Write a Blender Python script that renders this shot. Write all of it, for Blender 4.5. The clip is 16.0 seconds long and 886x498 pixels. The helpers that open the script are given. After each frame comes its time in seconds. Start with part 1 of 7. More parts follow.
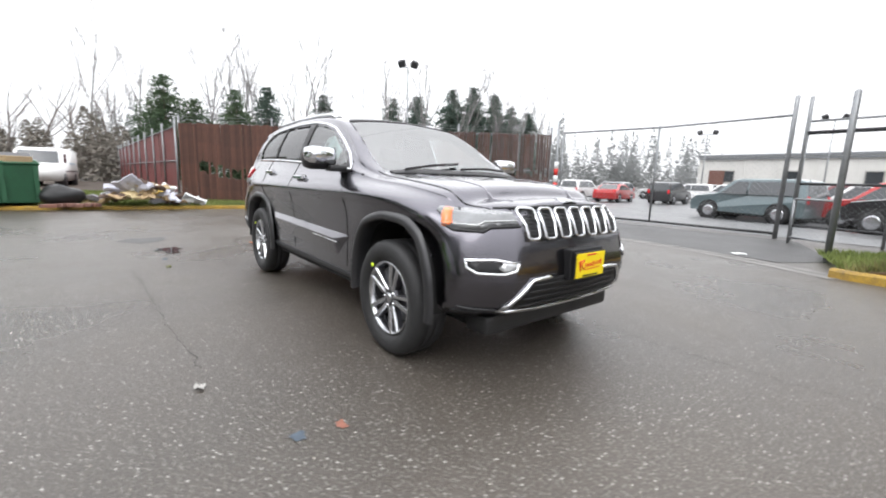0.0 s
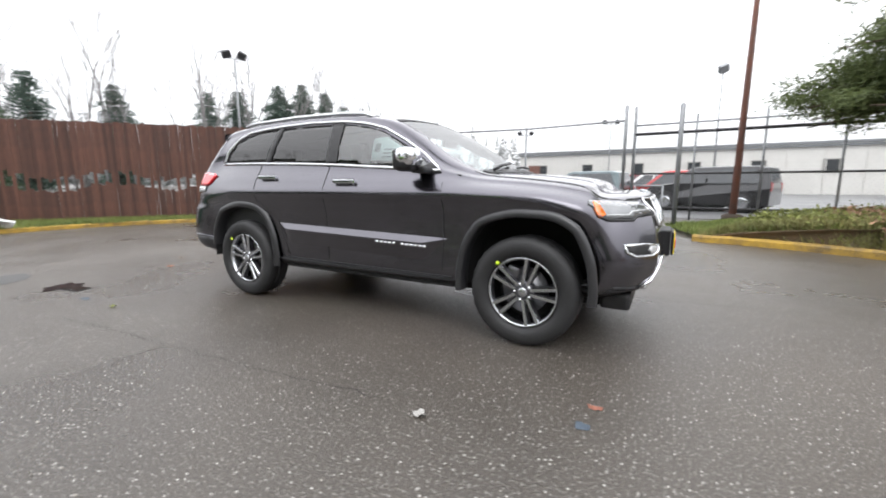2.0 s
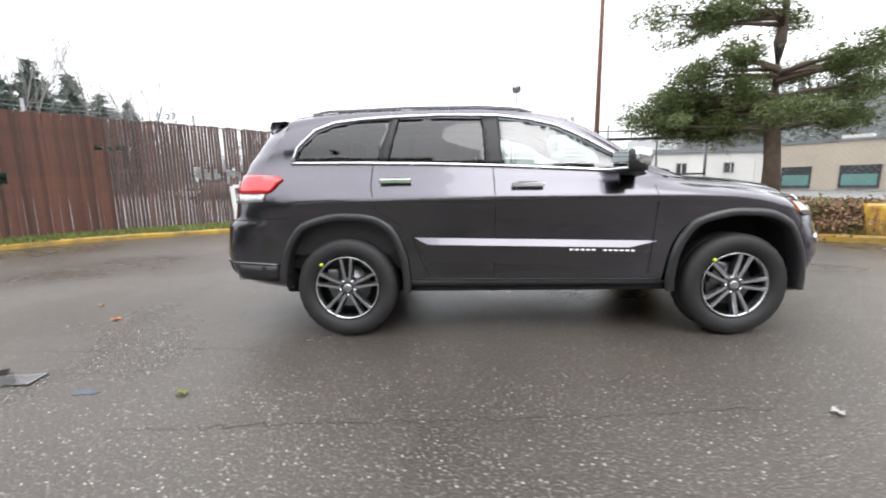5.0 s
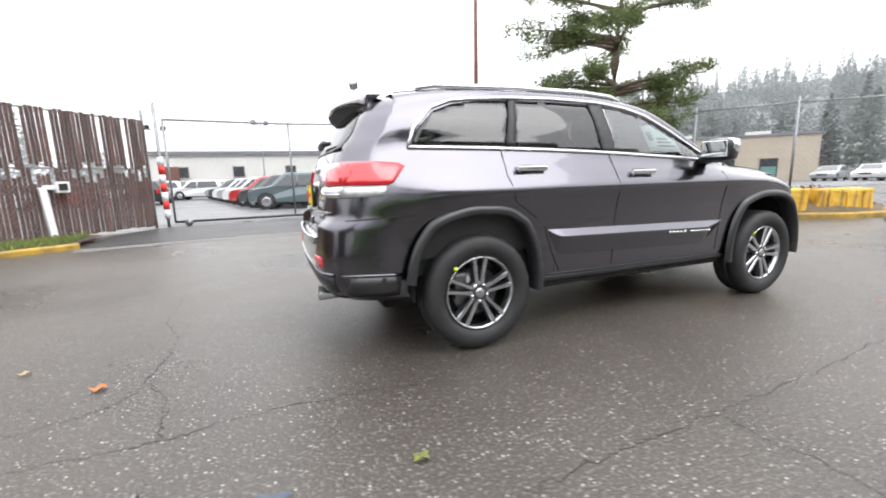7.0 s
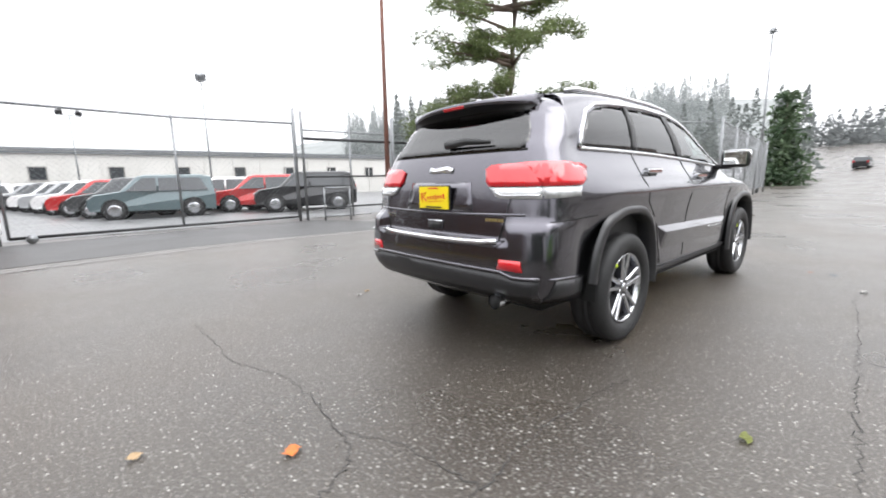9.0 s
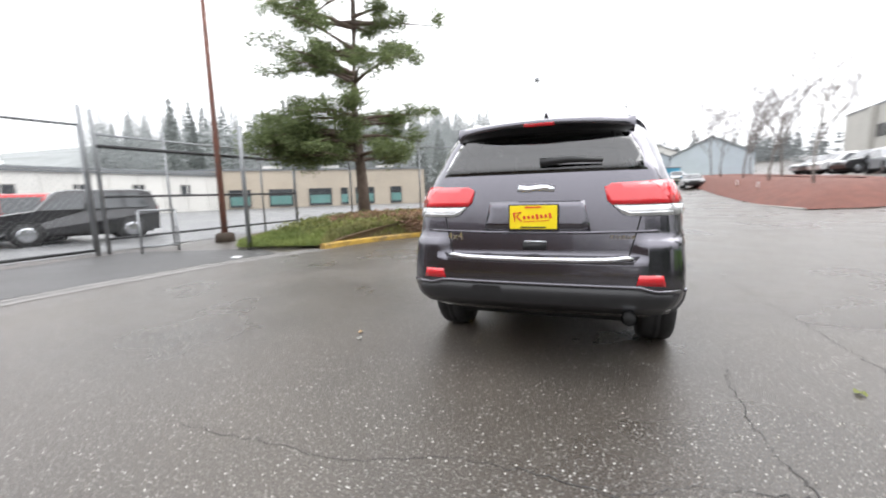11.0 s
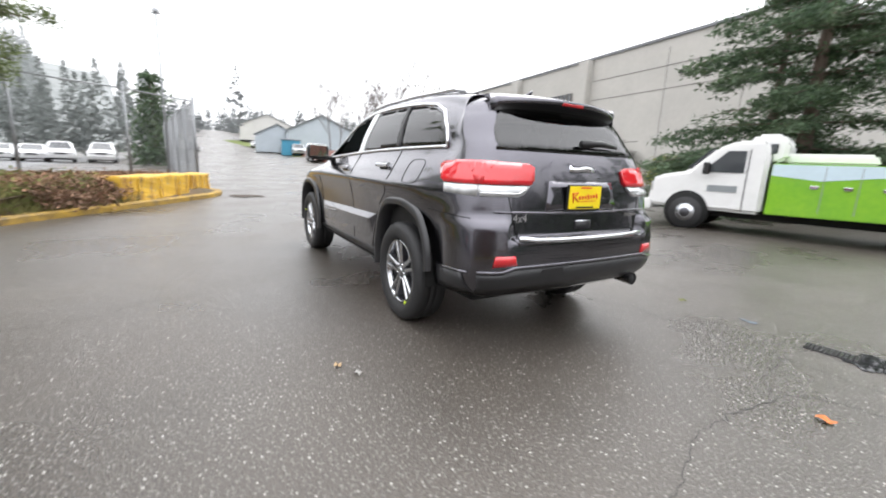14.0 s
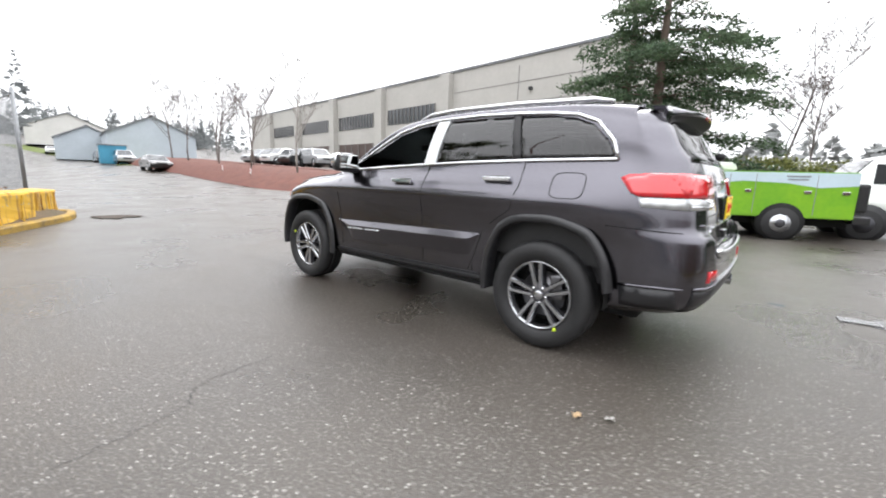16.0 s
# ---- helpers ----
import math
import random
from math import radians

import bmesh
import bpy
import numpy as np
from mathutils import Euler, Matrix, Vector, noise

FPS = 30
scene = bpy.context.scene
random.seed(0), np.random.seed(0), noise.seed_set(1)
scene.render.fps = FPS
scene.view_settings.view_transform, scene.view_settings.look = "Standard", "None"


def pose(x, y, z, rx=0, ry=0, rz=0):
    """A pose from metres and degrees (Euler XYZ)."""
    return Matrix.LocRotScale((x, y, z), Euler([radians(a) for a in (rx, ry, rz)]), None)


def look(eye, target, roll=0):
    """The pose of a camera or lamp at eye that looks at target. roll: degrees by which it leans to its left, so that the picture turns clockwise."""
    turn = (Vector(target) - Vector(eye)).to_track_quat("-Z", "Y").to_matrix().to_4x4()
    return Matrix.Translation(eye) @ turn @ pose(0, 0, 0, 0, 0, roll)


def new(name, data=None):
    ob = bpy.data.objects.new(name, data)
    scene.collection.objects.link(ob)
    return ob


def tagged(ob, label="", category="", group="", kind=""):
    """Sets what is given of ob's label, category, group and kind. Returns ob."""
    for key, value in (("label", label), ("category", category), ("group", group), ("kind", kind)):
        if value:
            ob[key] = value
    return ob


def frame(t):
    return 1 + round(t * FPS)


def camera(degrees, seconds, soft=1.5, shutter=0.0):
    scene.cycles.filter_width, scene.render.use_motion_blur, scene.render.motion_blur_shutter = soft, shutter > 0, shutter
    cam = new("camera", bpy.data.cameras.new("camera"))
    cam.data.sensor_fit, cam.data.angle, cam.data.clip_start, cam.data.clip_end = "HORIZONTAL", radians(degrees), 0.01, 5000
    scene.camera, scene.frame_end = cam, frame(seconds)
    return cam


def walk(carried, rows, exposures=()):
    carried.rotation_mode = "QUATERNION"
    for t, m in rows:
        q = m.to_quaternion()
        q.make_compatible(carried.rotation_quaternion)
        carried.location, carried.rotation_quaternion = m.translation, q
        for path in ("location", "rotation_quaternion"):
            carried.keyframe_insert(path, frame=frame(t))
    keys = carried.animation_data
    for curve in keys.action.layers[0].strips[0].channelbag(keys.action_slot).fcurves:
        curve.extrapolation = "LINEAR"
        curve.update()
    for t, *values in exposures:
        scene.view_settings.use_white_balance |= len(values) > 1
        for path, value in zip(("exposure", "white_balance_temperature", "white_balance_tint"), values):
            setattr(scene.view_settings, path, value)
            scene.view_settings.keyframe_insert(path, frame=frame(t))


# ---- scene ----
cam = camera(94.2, 16.0, 1.9, 0.5)
PATH = [
    (0, (3.74, -2.303, 1.176), (2.208, -1.061, 0.843), 1.9),
    (0.5, (3.431, -2.686, 1.167), (2.0, -1.329, 0.837), 0.0),
    (1, (3.099, -3.068, 1.172), (1.812, -1.565, 0.879), 0.3),
    (1.5, (2.697, -3.344, 1.14), (1.544, -1.745, 0.803), -2.2),
    (2, (2.3, -3.6, 1.148), (1.357, -1.866, 0.825), -0.3),
    (2.5, (1.852, -3.791, 1.135), (1.077, -1.977, 0.805), -2.0),
    (3, (1.399, -3.943, 1.146), (0.787, -2.065, 0.829), -0.2),
    (3.5, (0.926, -4.054, 1.155), (0.461, -2.14, 0.809), -0.2),
    (4, (0.431, -4.054, 1.161), (0.049, -2.119, 0.827), -1.6),
    (4.2, (0.225, -4.065, 1.167), (-0.089, -2.114, 0.864), -1.6),
    (6.3, (-1.983, -3.58, 1.176), (-1.499, -1.669, 0.838), -0.8),
    (6.5, (-2.194, -3.511, 1.156), (-1.585, -1.631, 0.845), -1.3),
    (7, (-2.665, -3.279, 1.148), (-1.933, -1.449, 0.808), -1.6),
    (7.5, (-3.095, -3.027, 1.171), (-2.173, -1.282, 0.851), -1.1),
    (8, (-3.537, -2.774, 1.183), (-2.485, -1.108, 0.842), -1.4),
    (8.5, (-3.924, -2.47, 1.177), (-2.764, -0.88, 0.822), -1.0),
    (8.7, (-4.082, -2.353, 1.162), (-2.854, -0.811, 0.822), -1.2),
    (10.8, (-5.014, -0.558, 1.228), (-3.23, 0.287, 0.903), -0.4),
    (11, (-5.1, -0.362, 1.22), (-3.243, 0.327, 0.948), -1.7),
    (11.5, (-5.151, 0.107, 1.195), (-3.229, 0.548, 0.864), -0.2),
    (12, (-5.136, 0.578, 1.216), (-3.172, 0.744, 0.881), 0.6),
    (12.5, (-5.096, 1.042, 1.22), (-3.146, 0.832, 0.827), 0.7),
    (13, (-4.916, 1.496, 1.209), (-3.004, 1.068, 0.808), 1.2),
    (13.5, (-4.676, 1.907, 1.215), (-2.891, 1.094, 0.827), 2.3),
    (14, (-4.319, 2.236, 1.226), (-2.639, 1.229, 0.821), 2.5),
    (14.5, (-3.985, 2.591, 1.236), (-2.495, 1.297, 0.911), 2.0),
    (15, (-3.587, 2.925, 1.211), (-2.147, 1.588, 0.839), 0.8),
    (15.5, (-3.186, 3.253, 1.22), (-1.843, 1.809, 0.885), 2.1),
    (16, (-2.739, 3.532, 1.205), (-1.483, 2.015, 0.855), 1.7),
]
# the film's own exposure opens a little after the first stretch
EXPOSURES = [(0.0, 0.28, 6380, 10), (4.0, 0.32, 6380, 10), (7.0, 0.52, 6380, 10), (12.0, 0.48, 6380, 10), (16.0, 0.50, 6380, 10)]
walk(cam, [(t, look(e, g, r)) for t, e, g, r in PATH], EXPOSURES)

# ---- world and light: bright overcast, wet day ----
world = bpy.data.worlds.new("overcast_sky")
scene.world = world
world.use_nodes = True
wn, wl = world.node_tree.nodes, world.node_tree.links
wn.clear()
sky = wn.new("ShaderNodeTexSky")
sky.sky_type = 'NISHITA'
sky.sun_disc = False
sky.sun_elevation, sky.sun_rotation = radians(52), radians(150)
sky.air_density, sky.dust_density, sky.ozone_density = 1.0, 2.0, 0.5
hs = wn.new("ShaderNodeHueSaturation")
hs.inputs["Saturation"].default_value = 0.12
bgn = wn.new("ShaderNodeBackground")
bgn.inputs["Strength"].default_value = 0.15
wo = wn.new("ShaderNodeOutputWorld")
wl.new(sky.outputs["Color"], hs.inputs["Color"])
cloud = wn.new("ShaderNodeMix")
cloud.data_type = 'RGBA'
cloud.inputs[0].default_value = 0.85
cloud.inputs[7].default_value = (10.4, 10.4, 10.6, 1)
wl.new(hs.outputs["Color"], cloud.inputs[6])
# an overcast sky is about three times as bright overhead as at the horizon
wtc = wn.new("ShaderNodeTexCoord")
wsep = wn.new("ShaderNodeSeparateXYZ")
wgrad = wn.new("ShaderNodeMapRange")
wgrad.inputs["To Min"].default_value, wgrad.inputs["To Max"].default_value = 0.66, 1.95
wmul = wn.new("ShaderNodeVectorMath"); wmul.operation = 'SCALE'
wl.new(wtc.outputs["Generated"], wsep.inputs["Vector"]); wl.new(wsep.outputs["Z"], wgrad.inputs["Value"])
wl.new(cloud.outputs[2], wmul.inputs[0]); wl.new(wgrad.outputs["Result"], wmul.inputs["Scale"])
wl.new(wmul.outputs["Vector"], bgn.inputs["Color"])
wl.new(bgn.outputs["Background"], wo.inputs["Surface"])
sun_data = bpy.data.lights.new("sun", 'SUN')
sun_data.energy, sun_data.angle, sun_data.color = 0.8, radians(40), (1.0, 0.98, 0.95)
sun = new("sun", sun_data)
sun.matrix_world = look((0, 0, 60), (0 + 20 * math.sin(radians(150)) * -1, 20 * math.cos(radians(150)) * -1, 60 - 25), 0)

# ---- materials ----
def mat(name, color, rough=0.6, metal=0.0, vary=0.12, scale=8.0, bump=0.0, bscale=60.0, color2=None, coat=0.0,
        spec=0.5, rand=0.0, trans=0.0, isle=0.0, emit=None, alpha=1.0):
    """A surface with noise variation at two scales, and relief."""
    m = bpy.data.materials.new(name)
    m.use_nodes = True
    nt = m.node_tree
    n, l = nt.nodes, nt.links
    b = n["Principled BSDF"]
    b.inputs["Roughness"].default_value = rough
    b.inputs["Metallic"].default_value = metal
    b.inputs["Coat Weight"].default_value = coat
    b.inputs["Coat Roughness"].default_value = 0.04
    b.inputs["Specular IOR Level"].default_value = spec
    b.inputs["Transmission Weight"].default_value = trans
    b.inputs["Alpha"].default_value = alpha
    c1 = Vector(color)
    c2 = Vector(color2) if color2 else c1 * (1 - 2.2 * vary)
    tc = n.new("ShaderNodeTexCoord")
    na = n.new("ShaderNodeTexNoise")
    na.inputs["Scale"].default_value, na.inputs["Detail"].default_value = scale, 6
    nb = n.new("ShaderNodeTexNoise")
    nb.inputs["Scale"].default_value, nb.inputs["Detail"].default_value = scale * 9, 3
    l.new(tc.outputs["Object"], na.inputs["Vector"])
    l.new(tc.outputs["Object"], nb.inputs["Vector"])
    ad = n.new("ShaderNodeMath"); ad.operation = 'ADD'
    mu = n.new("ShaderNodeMath"); mu.operation = 'MULTIPLY'; mu.inputs[1].default_value = 0.5
    l.new(na.outputs["Fac"], ad.inputs[0]); l.new(nb.outputs["Fac"], mu.inputs[0]); l.new(mu.outputs[0], ad.inputs[1])
    ramp = n.new("ShaderNodeValToRGB")
    ramp.color_ramp.elements[0].position, ramp.color_ramp.elements[1].position = 0.5, 1.0
    ramp.color_ramp.elements[0].color, ramp.color_ramp.elements[1].color = (*c2, 1), (*c1, 1)
    l.new(ad.outputs[0], ramp.inputs["Fac"])
    col = ramp.outputs["Color"]
    if rand or isle:
        hsv = n.new("ShaderNodeHueSaturation")
        mr = n.new("ShaderNodeMapRange")
        r = rand or isle
        mr.inputs["To Min"].default_value, mr.inputs["To Max"].default_value = 1 - r, 1 + r
        src = n.new("ShaderNodeObjectInfo").outputs["Random"] if rand else n.new("ShaderNodeNewGeometry").outputs["Random Per Island"]
        l.new(src, mr.inputs["Value"]); l.new(mr.outputs["Result"], hsv.inputs["Value"]); l.new(col, hsv.inputs["Color"])
        col = hsv.outputs["Color"]
    l.new(col, b.inputs["Base Color"])
    if bump:
        nc = n.new("ShaderNodeTexNoise")
        nc.inputs["Scale"].default_value, nc.inputs["Detail"].default_value = bscale, 4
        l.new(tc.outputs["Object"], nc.inputs["Vector"])
        bp = n.new("ShaderNodeBump")
        bp.inputs["Strength"].default_value, bp.inputs["Distance"].default_value = bump, 0.02
        l.new(nc.outputs["Fac"], bp.inputs["Height"]); l.new(bp.outputs["Normal"], b.inputs["Normal"])
    if emit:
        b.inputs["Emission Color"].default_value = (*emit, 1); b.inputs["Emission Strength"].default_value = 1.0
    return m


def asphalt(name, base, wet=0.5, agg=0.35):
    """Worn wet tarmac: pale aggregate specks, damp patches, cracks and relief."""
    m = bpy.data.materials.new(name)
    m.use_nodes = True
    n, l = m.node_tree.nodes, m.node_tree.links
    b = n["Principled BSDF"]
    tc = n.new("ShaderNodeTexCoord")
    vo = n.new("ShaderNodeTexVoronoi"); vo.inputs["Scale"].default_value = 42.0
    l.new(tc.outputs["Object"], vo.inputs["Vector"])
    vr = n.new("ShaderNodeValToRGB")
    vr.color_ramp.elements[0].position, vr.color_ramp.elements[1].position = 0.14, 0.34
    vr.color_ramp.elements[0].color, vr.color_ramp.elements[1].color = (1, 1, 1, 1), (0, 0, 0, 1)
    l.new(vo.outputs["Distance"], vr.inputs["Fac"])
    wn2 = n.new("ShaderNodeSeparateColor"); l.new(vo.outputs["Color"], wn2.inputs["Color"])
    sel = n.new("ShaderNodeMapRange"); sel.inputs["From Min"].default_value, sel.inputs["From Max"].default_value = 0.64, 1.05
    l.new(wn2.outputs["Red"], sel.inputs["Value"])
    speck0 = n.new("ShaderNodeMath"); speck0.operation = 'MULTIPLY'
    l.new(vr.outputs["Color"], speck0.inputs[0]); l.new(sel.outputs["Result"], speck0.inputs[1])
    mid = n.new("ShaderNodeTexNoise"); mid.inputs["Scale"].default_value, mid.inputs["Detail"].default_value = 58.0, 6
    l.new(tc.outputs["Object"], mid.inputs["Vector"])
    mr_ = n.new("ShaderNodeMapRange"); mr_.inputs["From Min"].default_value, mr_.inputs["From Max"].default_value = 0.54, 0.70
    l.new(mid.outputs["Fac"], mr_.inputs["Value"])
    mr2 = n.new("ShaderNodeMath"); mr2.operation = 'MULTIPLY'; mr2.inputs[1].default_value = 0.26
    l.new(mr_.outputs["Result"], mr2.inputs[0])
    speck = n.new("ShaderNodeMath"); speck.operation = 'MAXIMUM'
    l.new(speck0.outputs[0], speck.inputs[0]); l.new(mr2.outputs[0], speck.inputs[1])
    big = n.new("ShaderNodeTexNoise"); big.inputs["Scale"].default_value, big.inputs["Detail"].default_value = 0.45, 5
    fine = n.new("ShaderNodeTexNoise"); fine.inputs["Scale"].default_value, fine.inputs["Detail"].default_value = 90.0, 4
    l.new(tc.outputs["Object"], big.inputs["Vector"]); l.new(tc.outputs["Object"], fine.inputs["Vector"])
    r1 = n.new("ShaderNodeValToRGB")
    r1.color_ramp.elements[0].position, r1.color_ramp.elements[1].position = 0.35, 0.7
    r1.color_ramp.elements[0].color = (base[0] * 0.75, base[1] * 0.75, base[2] * 0.74, 1)
    r1.color_ramp.elements[1].color = (base[0] * 1.25, base[1] * 1.25, base[2] * 1.25, 1)
    l.new(big.outputs["Fac"], r1.inputs["Fac"])
    mx = n.new("ShaderNodeMix"); mx.data_type = 'RGBA'; mx.blend_type = 'MULTIPLY'; mx.inputs[0].default_value = 0.7
    l.new(r1.outputs["Color"], mx.inputs[6])
    fr = n.new("ShaderNodeValToRGB")
    fr.color_ramp.elements[0].position, fr.color_ramp.elements[1].position = 0.3, 0.7
    fr.color_ramp.elements[0].color, fr.color_ramp.elements[1].color = (0.30, 0.29, 0.28, 1), (1.7, 1.68, 1.66, 1)
    l.new(fine.outputs["Fac"], fr.inputs["Fac"]); l.new(fr.outputs["Color"], mx.inputs[7])
    mx2 = n.new("ShaderNodeMix"); mx2.data_type = 'RGBA'
    mx2.inputs[7].default_value = (agg, agg * 0.97, agg * 0.9, 1)
    l.new(speck.outputs[0], mx2.inputs[0]); l.new(mx.outputs[2], mx2.inputs[6])
    l.new(mx2.outputs[2], b.inputs["Base Color"])
    rr = n.new("ShaderNodeMapRange")
    rr.inputs["From Min"].default_value, rr.inputs["From Max"].default_value = 0.35, 0.68
    rr.inputs["To Min"].default_value, rr.inputs["To Max"].default_value = 0.62 - wet * 0.5, 0.62 - wet * 0.2
    l.new(big.outputs["Fac"], rr.inputs["Value"]); l.new(rr.outputs["Result"], b.inputs["Roughness"])
    sm = n.new("ShaderNodeMath"); sm.operation = 'ADD'
    l.new(fine.outputs["Fac"], sm.inputs[0]); l.new(speck.outputs[0], sm.inputs[1])
    bp = n.new("ShaderNodeBump"); bp.inputs["Strength"].default_value, bp.inputs["Distance"].default_value = 0.55, 0.008
    l.new(sm.outputs[0], bp.inputs["Height"]); l.new(bp.outputs["Normal"], b.inputs["Normal"])
    return m


M_ASPHALT = asphalt("wet_asphalt", (0.056, 0.048, 0.040), 0.78, 0.50)
M_LOT = asphalt("lot_asphalt", (0.125, 0.128, 0.132), 0.6, 0.2)
M_PAINT = mat("grey_metallic_paint", (0.102, 0.098, 0.114), 0.24, 1.0, 0.04, 3, coat=1.0)
M_CHROME = mat("chrome", (0.75, 0.76, 0.78), 0.10, 1.0, 0.03, 6)
M_BLACK = mat("black_plastic", (0.016, 0.016, 0.017), 0.45, 0, 0.15, 20)
M_CLAD = mat("grey_black_cladding", (0.022, 0.022, 0.024), 0.38, 0, 0.1, 15)
M_FLARE = mat("satin_grey_flare", (0.022, 0.022, 0.024), 0.36, 0, 0.08, 15, coat=0.2)
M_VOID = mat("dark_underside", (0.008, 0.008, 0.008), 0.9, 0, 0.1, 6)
M_RUBBER = mat("tyre_rubber", (0.020, 0.020, 0.021), 0.62, 0, 0.15, 14, 0.2, 90)
M_RIM = mat("polished_alloy", (0.55, 0.56, 0.58), 0.24, 1.0, 0.05, 12)
M_RIMDARK = mat("grey_alloy_pocket", (0.09, 0.09, 0.10), 0.35, 0.7, 0.1, 12)
M_BRAKE = mat("brake_disc_steel", (0.22, 0.22, 0.23), 0.35, 0.9, 0.1, 15)
M_RED = mat("red_lamp_lens", (0.62, 0.012, 0.02), 0.08, 0, 0.06, 10, coat=1.0)
M_AMBER = mat("amber_lamp_lens", (0.75, 0.16, 0.01), 0.1, 0, 0.06, 10, coat=1.0)
M_LENS = mat("grey_headlamp_lens", (0.16, 0.165, 0.17), 0.06, 0.2, 0.2, 9, coat=1.0)
M_CLEAR = mat("clear_reverse_lens", (0.55, 0.56, 0.56), 0.08, 0.3, 0.2, 14, coat=1.0)
M_YELLOWPLATE = mat("yellow_plate", (0.85, 0.66, 0.01), 0.4, 0, 0.03, 6)
M_REDINK = mat("red_ink", (0.62, 0.03, 0.02), 0.5, 0, 0.03, 6)
M_WHITE = mat("white_paint", (0.78, 0.78, 0.77), 0.35, 0, 0.04, 4, coat=0.4)
M_PAPER = mat("white_paper", (0.78, 0.80, 0.80), 0.7, 0, 0.04, 8)
M_GREYINK = mat("grey_ink", (0.25, 0.27, 0.28), 0.7, 0, 0.05, 8)
M_TRIMBLACK = mat("matt_black_trim", (0.010, 0.010, 0.011), 0.5, 0, 0.1, 12)
M_SEAT = mat("black_leather", (0.018, 0.018, 0.019), 0.5, 0, 0.15, 12, 0.15, 60)
M_RUST = mat("rust_brown_slats", (0.105, 0.042, 0.026), 0.7, 0, 0.18, 2.2, 0.15, 40, color2=(0.045, 0.022, 0.016), rand=0.35)
M_REDSLAT = mat("dark_red_slats", (0.16, 0.028, 0.024), 0.6, 0, 0.12, 1.5, 0.1, 30, rand=0.12)
M_GALV = mat("galvanised_steel", (0.30, 0.31, 0.32), 0.45, 0.7, 0.12, 9)
M_DARKSTEEL = mat("dark_steel_rail", (0.04, 0.04, 0.042), 0.5, 0.4, 0.15, 9)
M_POLE = mat("rusty_painted_pole", (0.24, 0.095, 0.065), 0.75, 0, 0.2, 3, 0.2, 25, color2=(0.15, 0.09, 0.075))
M_YKERB = mat("yellow_kerb_paint", (0.50, 0.31, 0.035), 0.7, 0, 0.15, 4, 0.3, 40, color2=(0.14, 0.095, 0.04))
M_YBLOCK = mat("worn_yellow_paint", (0.52, 0.35, 0.04), 0.65, 0, 0.15, 2.4, 0.25, 30, color2=(0.17, 0.12, 0.05))
M_CONC = mat("grey_concrete", (0.33, 0.32, 0.30), 0.8, 0, 0.12, 1.2, 0.15, 30)
M_CONC2 = mat("damp_concrete", (0.20, 0.19, 0.18), 0.6, 0, 0.15, 2.5, 0.2, 40)
M_GRASS = mat("grass", (0.22, 0.26, 0.075), 0.8, 0, 0.2, 1.2, 0, 0, color2=(0.11, 0.15, 0.04), isle=0.3)
M_SOIL = mat("wet_soil", (0.06, 0.042, 0.028), 0.85, 0, 0.2, 3, 0.5, 25)
M_MULCH = mat("red_brown_mulch", (0.15, 0.052, 0.035), 0.85, 0, 0.2, 2, 0.8, 22)
M_PINE = mat("pine_needles", (0.17, 0.215, 0.085), 0.7, 0, 0.2, 0.7, isle=0.45, color2=(0.095, 0.12, 0.045))
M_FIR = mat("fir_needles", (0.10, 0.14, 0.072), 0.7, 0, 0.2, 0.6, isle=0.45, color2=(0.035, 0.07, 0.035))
# fir green made paler and bluer, haze put into the colour
M_FARFIR = mat("haze_tinted_fir_needles", (0.10, 0.145, 0.115), 0.8, 0, 0.2, 0.3, isle=0.35)
M_BARK = mat("brown_bark", (0.15, 0.11, 0.085), 0.85, 0, 0.2, 5, 0.6, 22)
M_BIRCH = mat("pale_birch_bark", (0.36, 0.34, 0.31), 0.8, 0, 0.2, 4, 0.2, 20, color2=(0.16, 0.14, 0.13))
M_TWIG = mat("grey_brown_twigs", (0.17, 0.145, 0.13), 0.85, 0, 0.15, 3)
M_BUSH = mat("bush_leaves", (0.22, 0.24, 0.07), 0.7, 0, 0.2, 1.3, isle=0.5, color2=(0.09, 0.10, 0.03))
M_BRACKEN = mat("brown_bracken", (0.30, 0.17, 0.10), 0.8, 0, 0.2, 1.3, isle=0.5, color2=(0.13, 0.075, 0.045))
M_BLDWHITE = mat("white_metal_wall", (0.62, 0.61, 0.58), 0.6, 0, 0.06, 0.4)
M_BLDTAN = mat("tan_wall", (0.46, 0.40, 0.32), 0.7, 0, 0.07, 0.4)
M_BLDGREY = mat("pale_grey_precast", (0.47, 0.455, 0.42), 0.75, 0, 0.07, 0.25, 0.1, 8)
M_HOUSE = mat("pale_blue_siding", (0.46, 0.51, 0.55), 0.7, 0, 0.06, 0.5)
M_ROOF = mat("grey_roof", (0.20, 0.21, 0.22), 0.7, 0, 0.1, 1)
M_WINDARK = mat("dark_window_glass", (0.05, 0.055, 0.06), 0.1, 0, 0.1, 1, coat=0.5)
# shade of the office's ground-floor recess, put into a brown base colour
M_RECESS = mat("recess_shade_brown", (0.085, 0.055, 0.045), 0.3, 0, 0.15, 0.6)
M_TEAL = mat("teal_door", (0.12, 0.26, 0.24), 0.6, 0, 0.1, 0.8)
M_GREENBIN = mat("green_dumpster_paint", (0.02, 0.10, 0.045), 0.5, 0, 0.15, 2)
M_LIME = mat("lime_green_vinyl", (0.22, 0.46, 0.02), 0.3, 0, 0.10, 1.2, coat=0.5, color2=(0.13, 0.36, 0.02))
M_PALEBLUE = mat("pale_blue_vinyl", (0.55, 0.68, 0.74), 0.3, 0, 0.05, 1.2, coat=0.5)
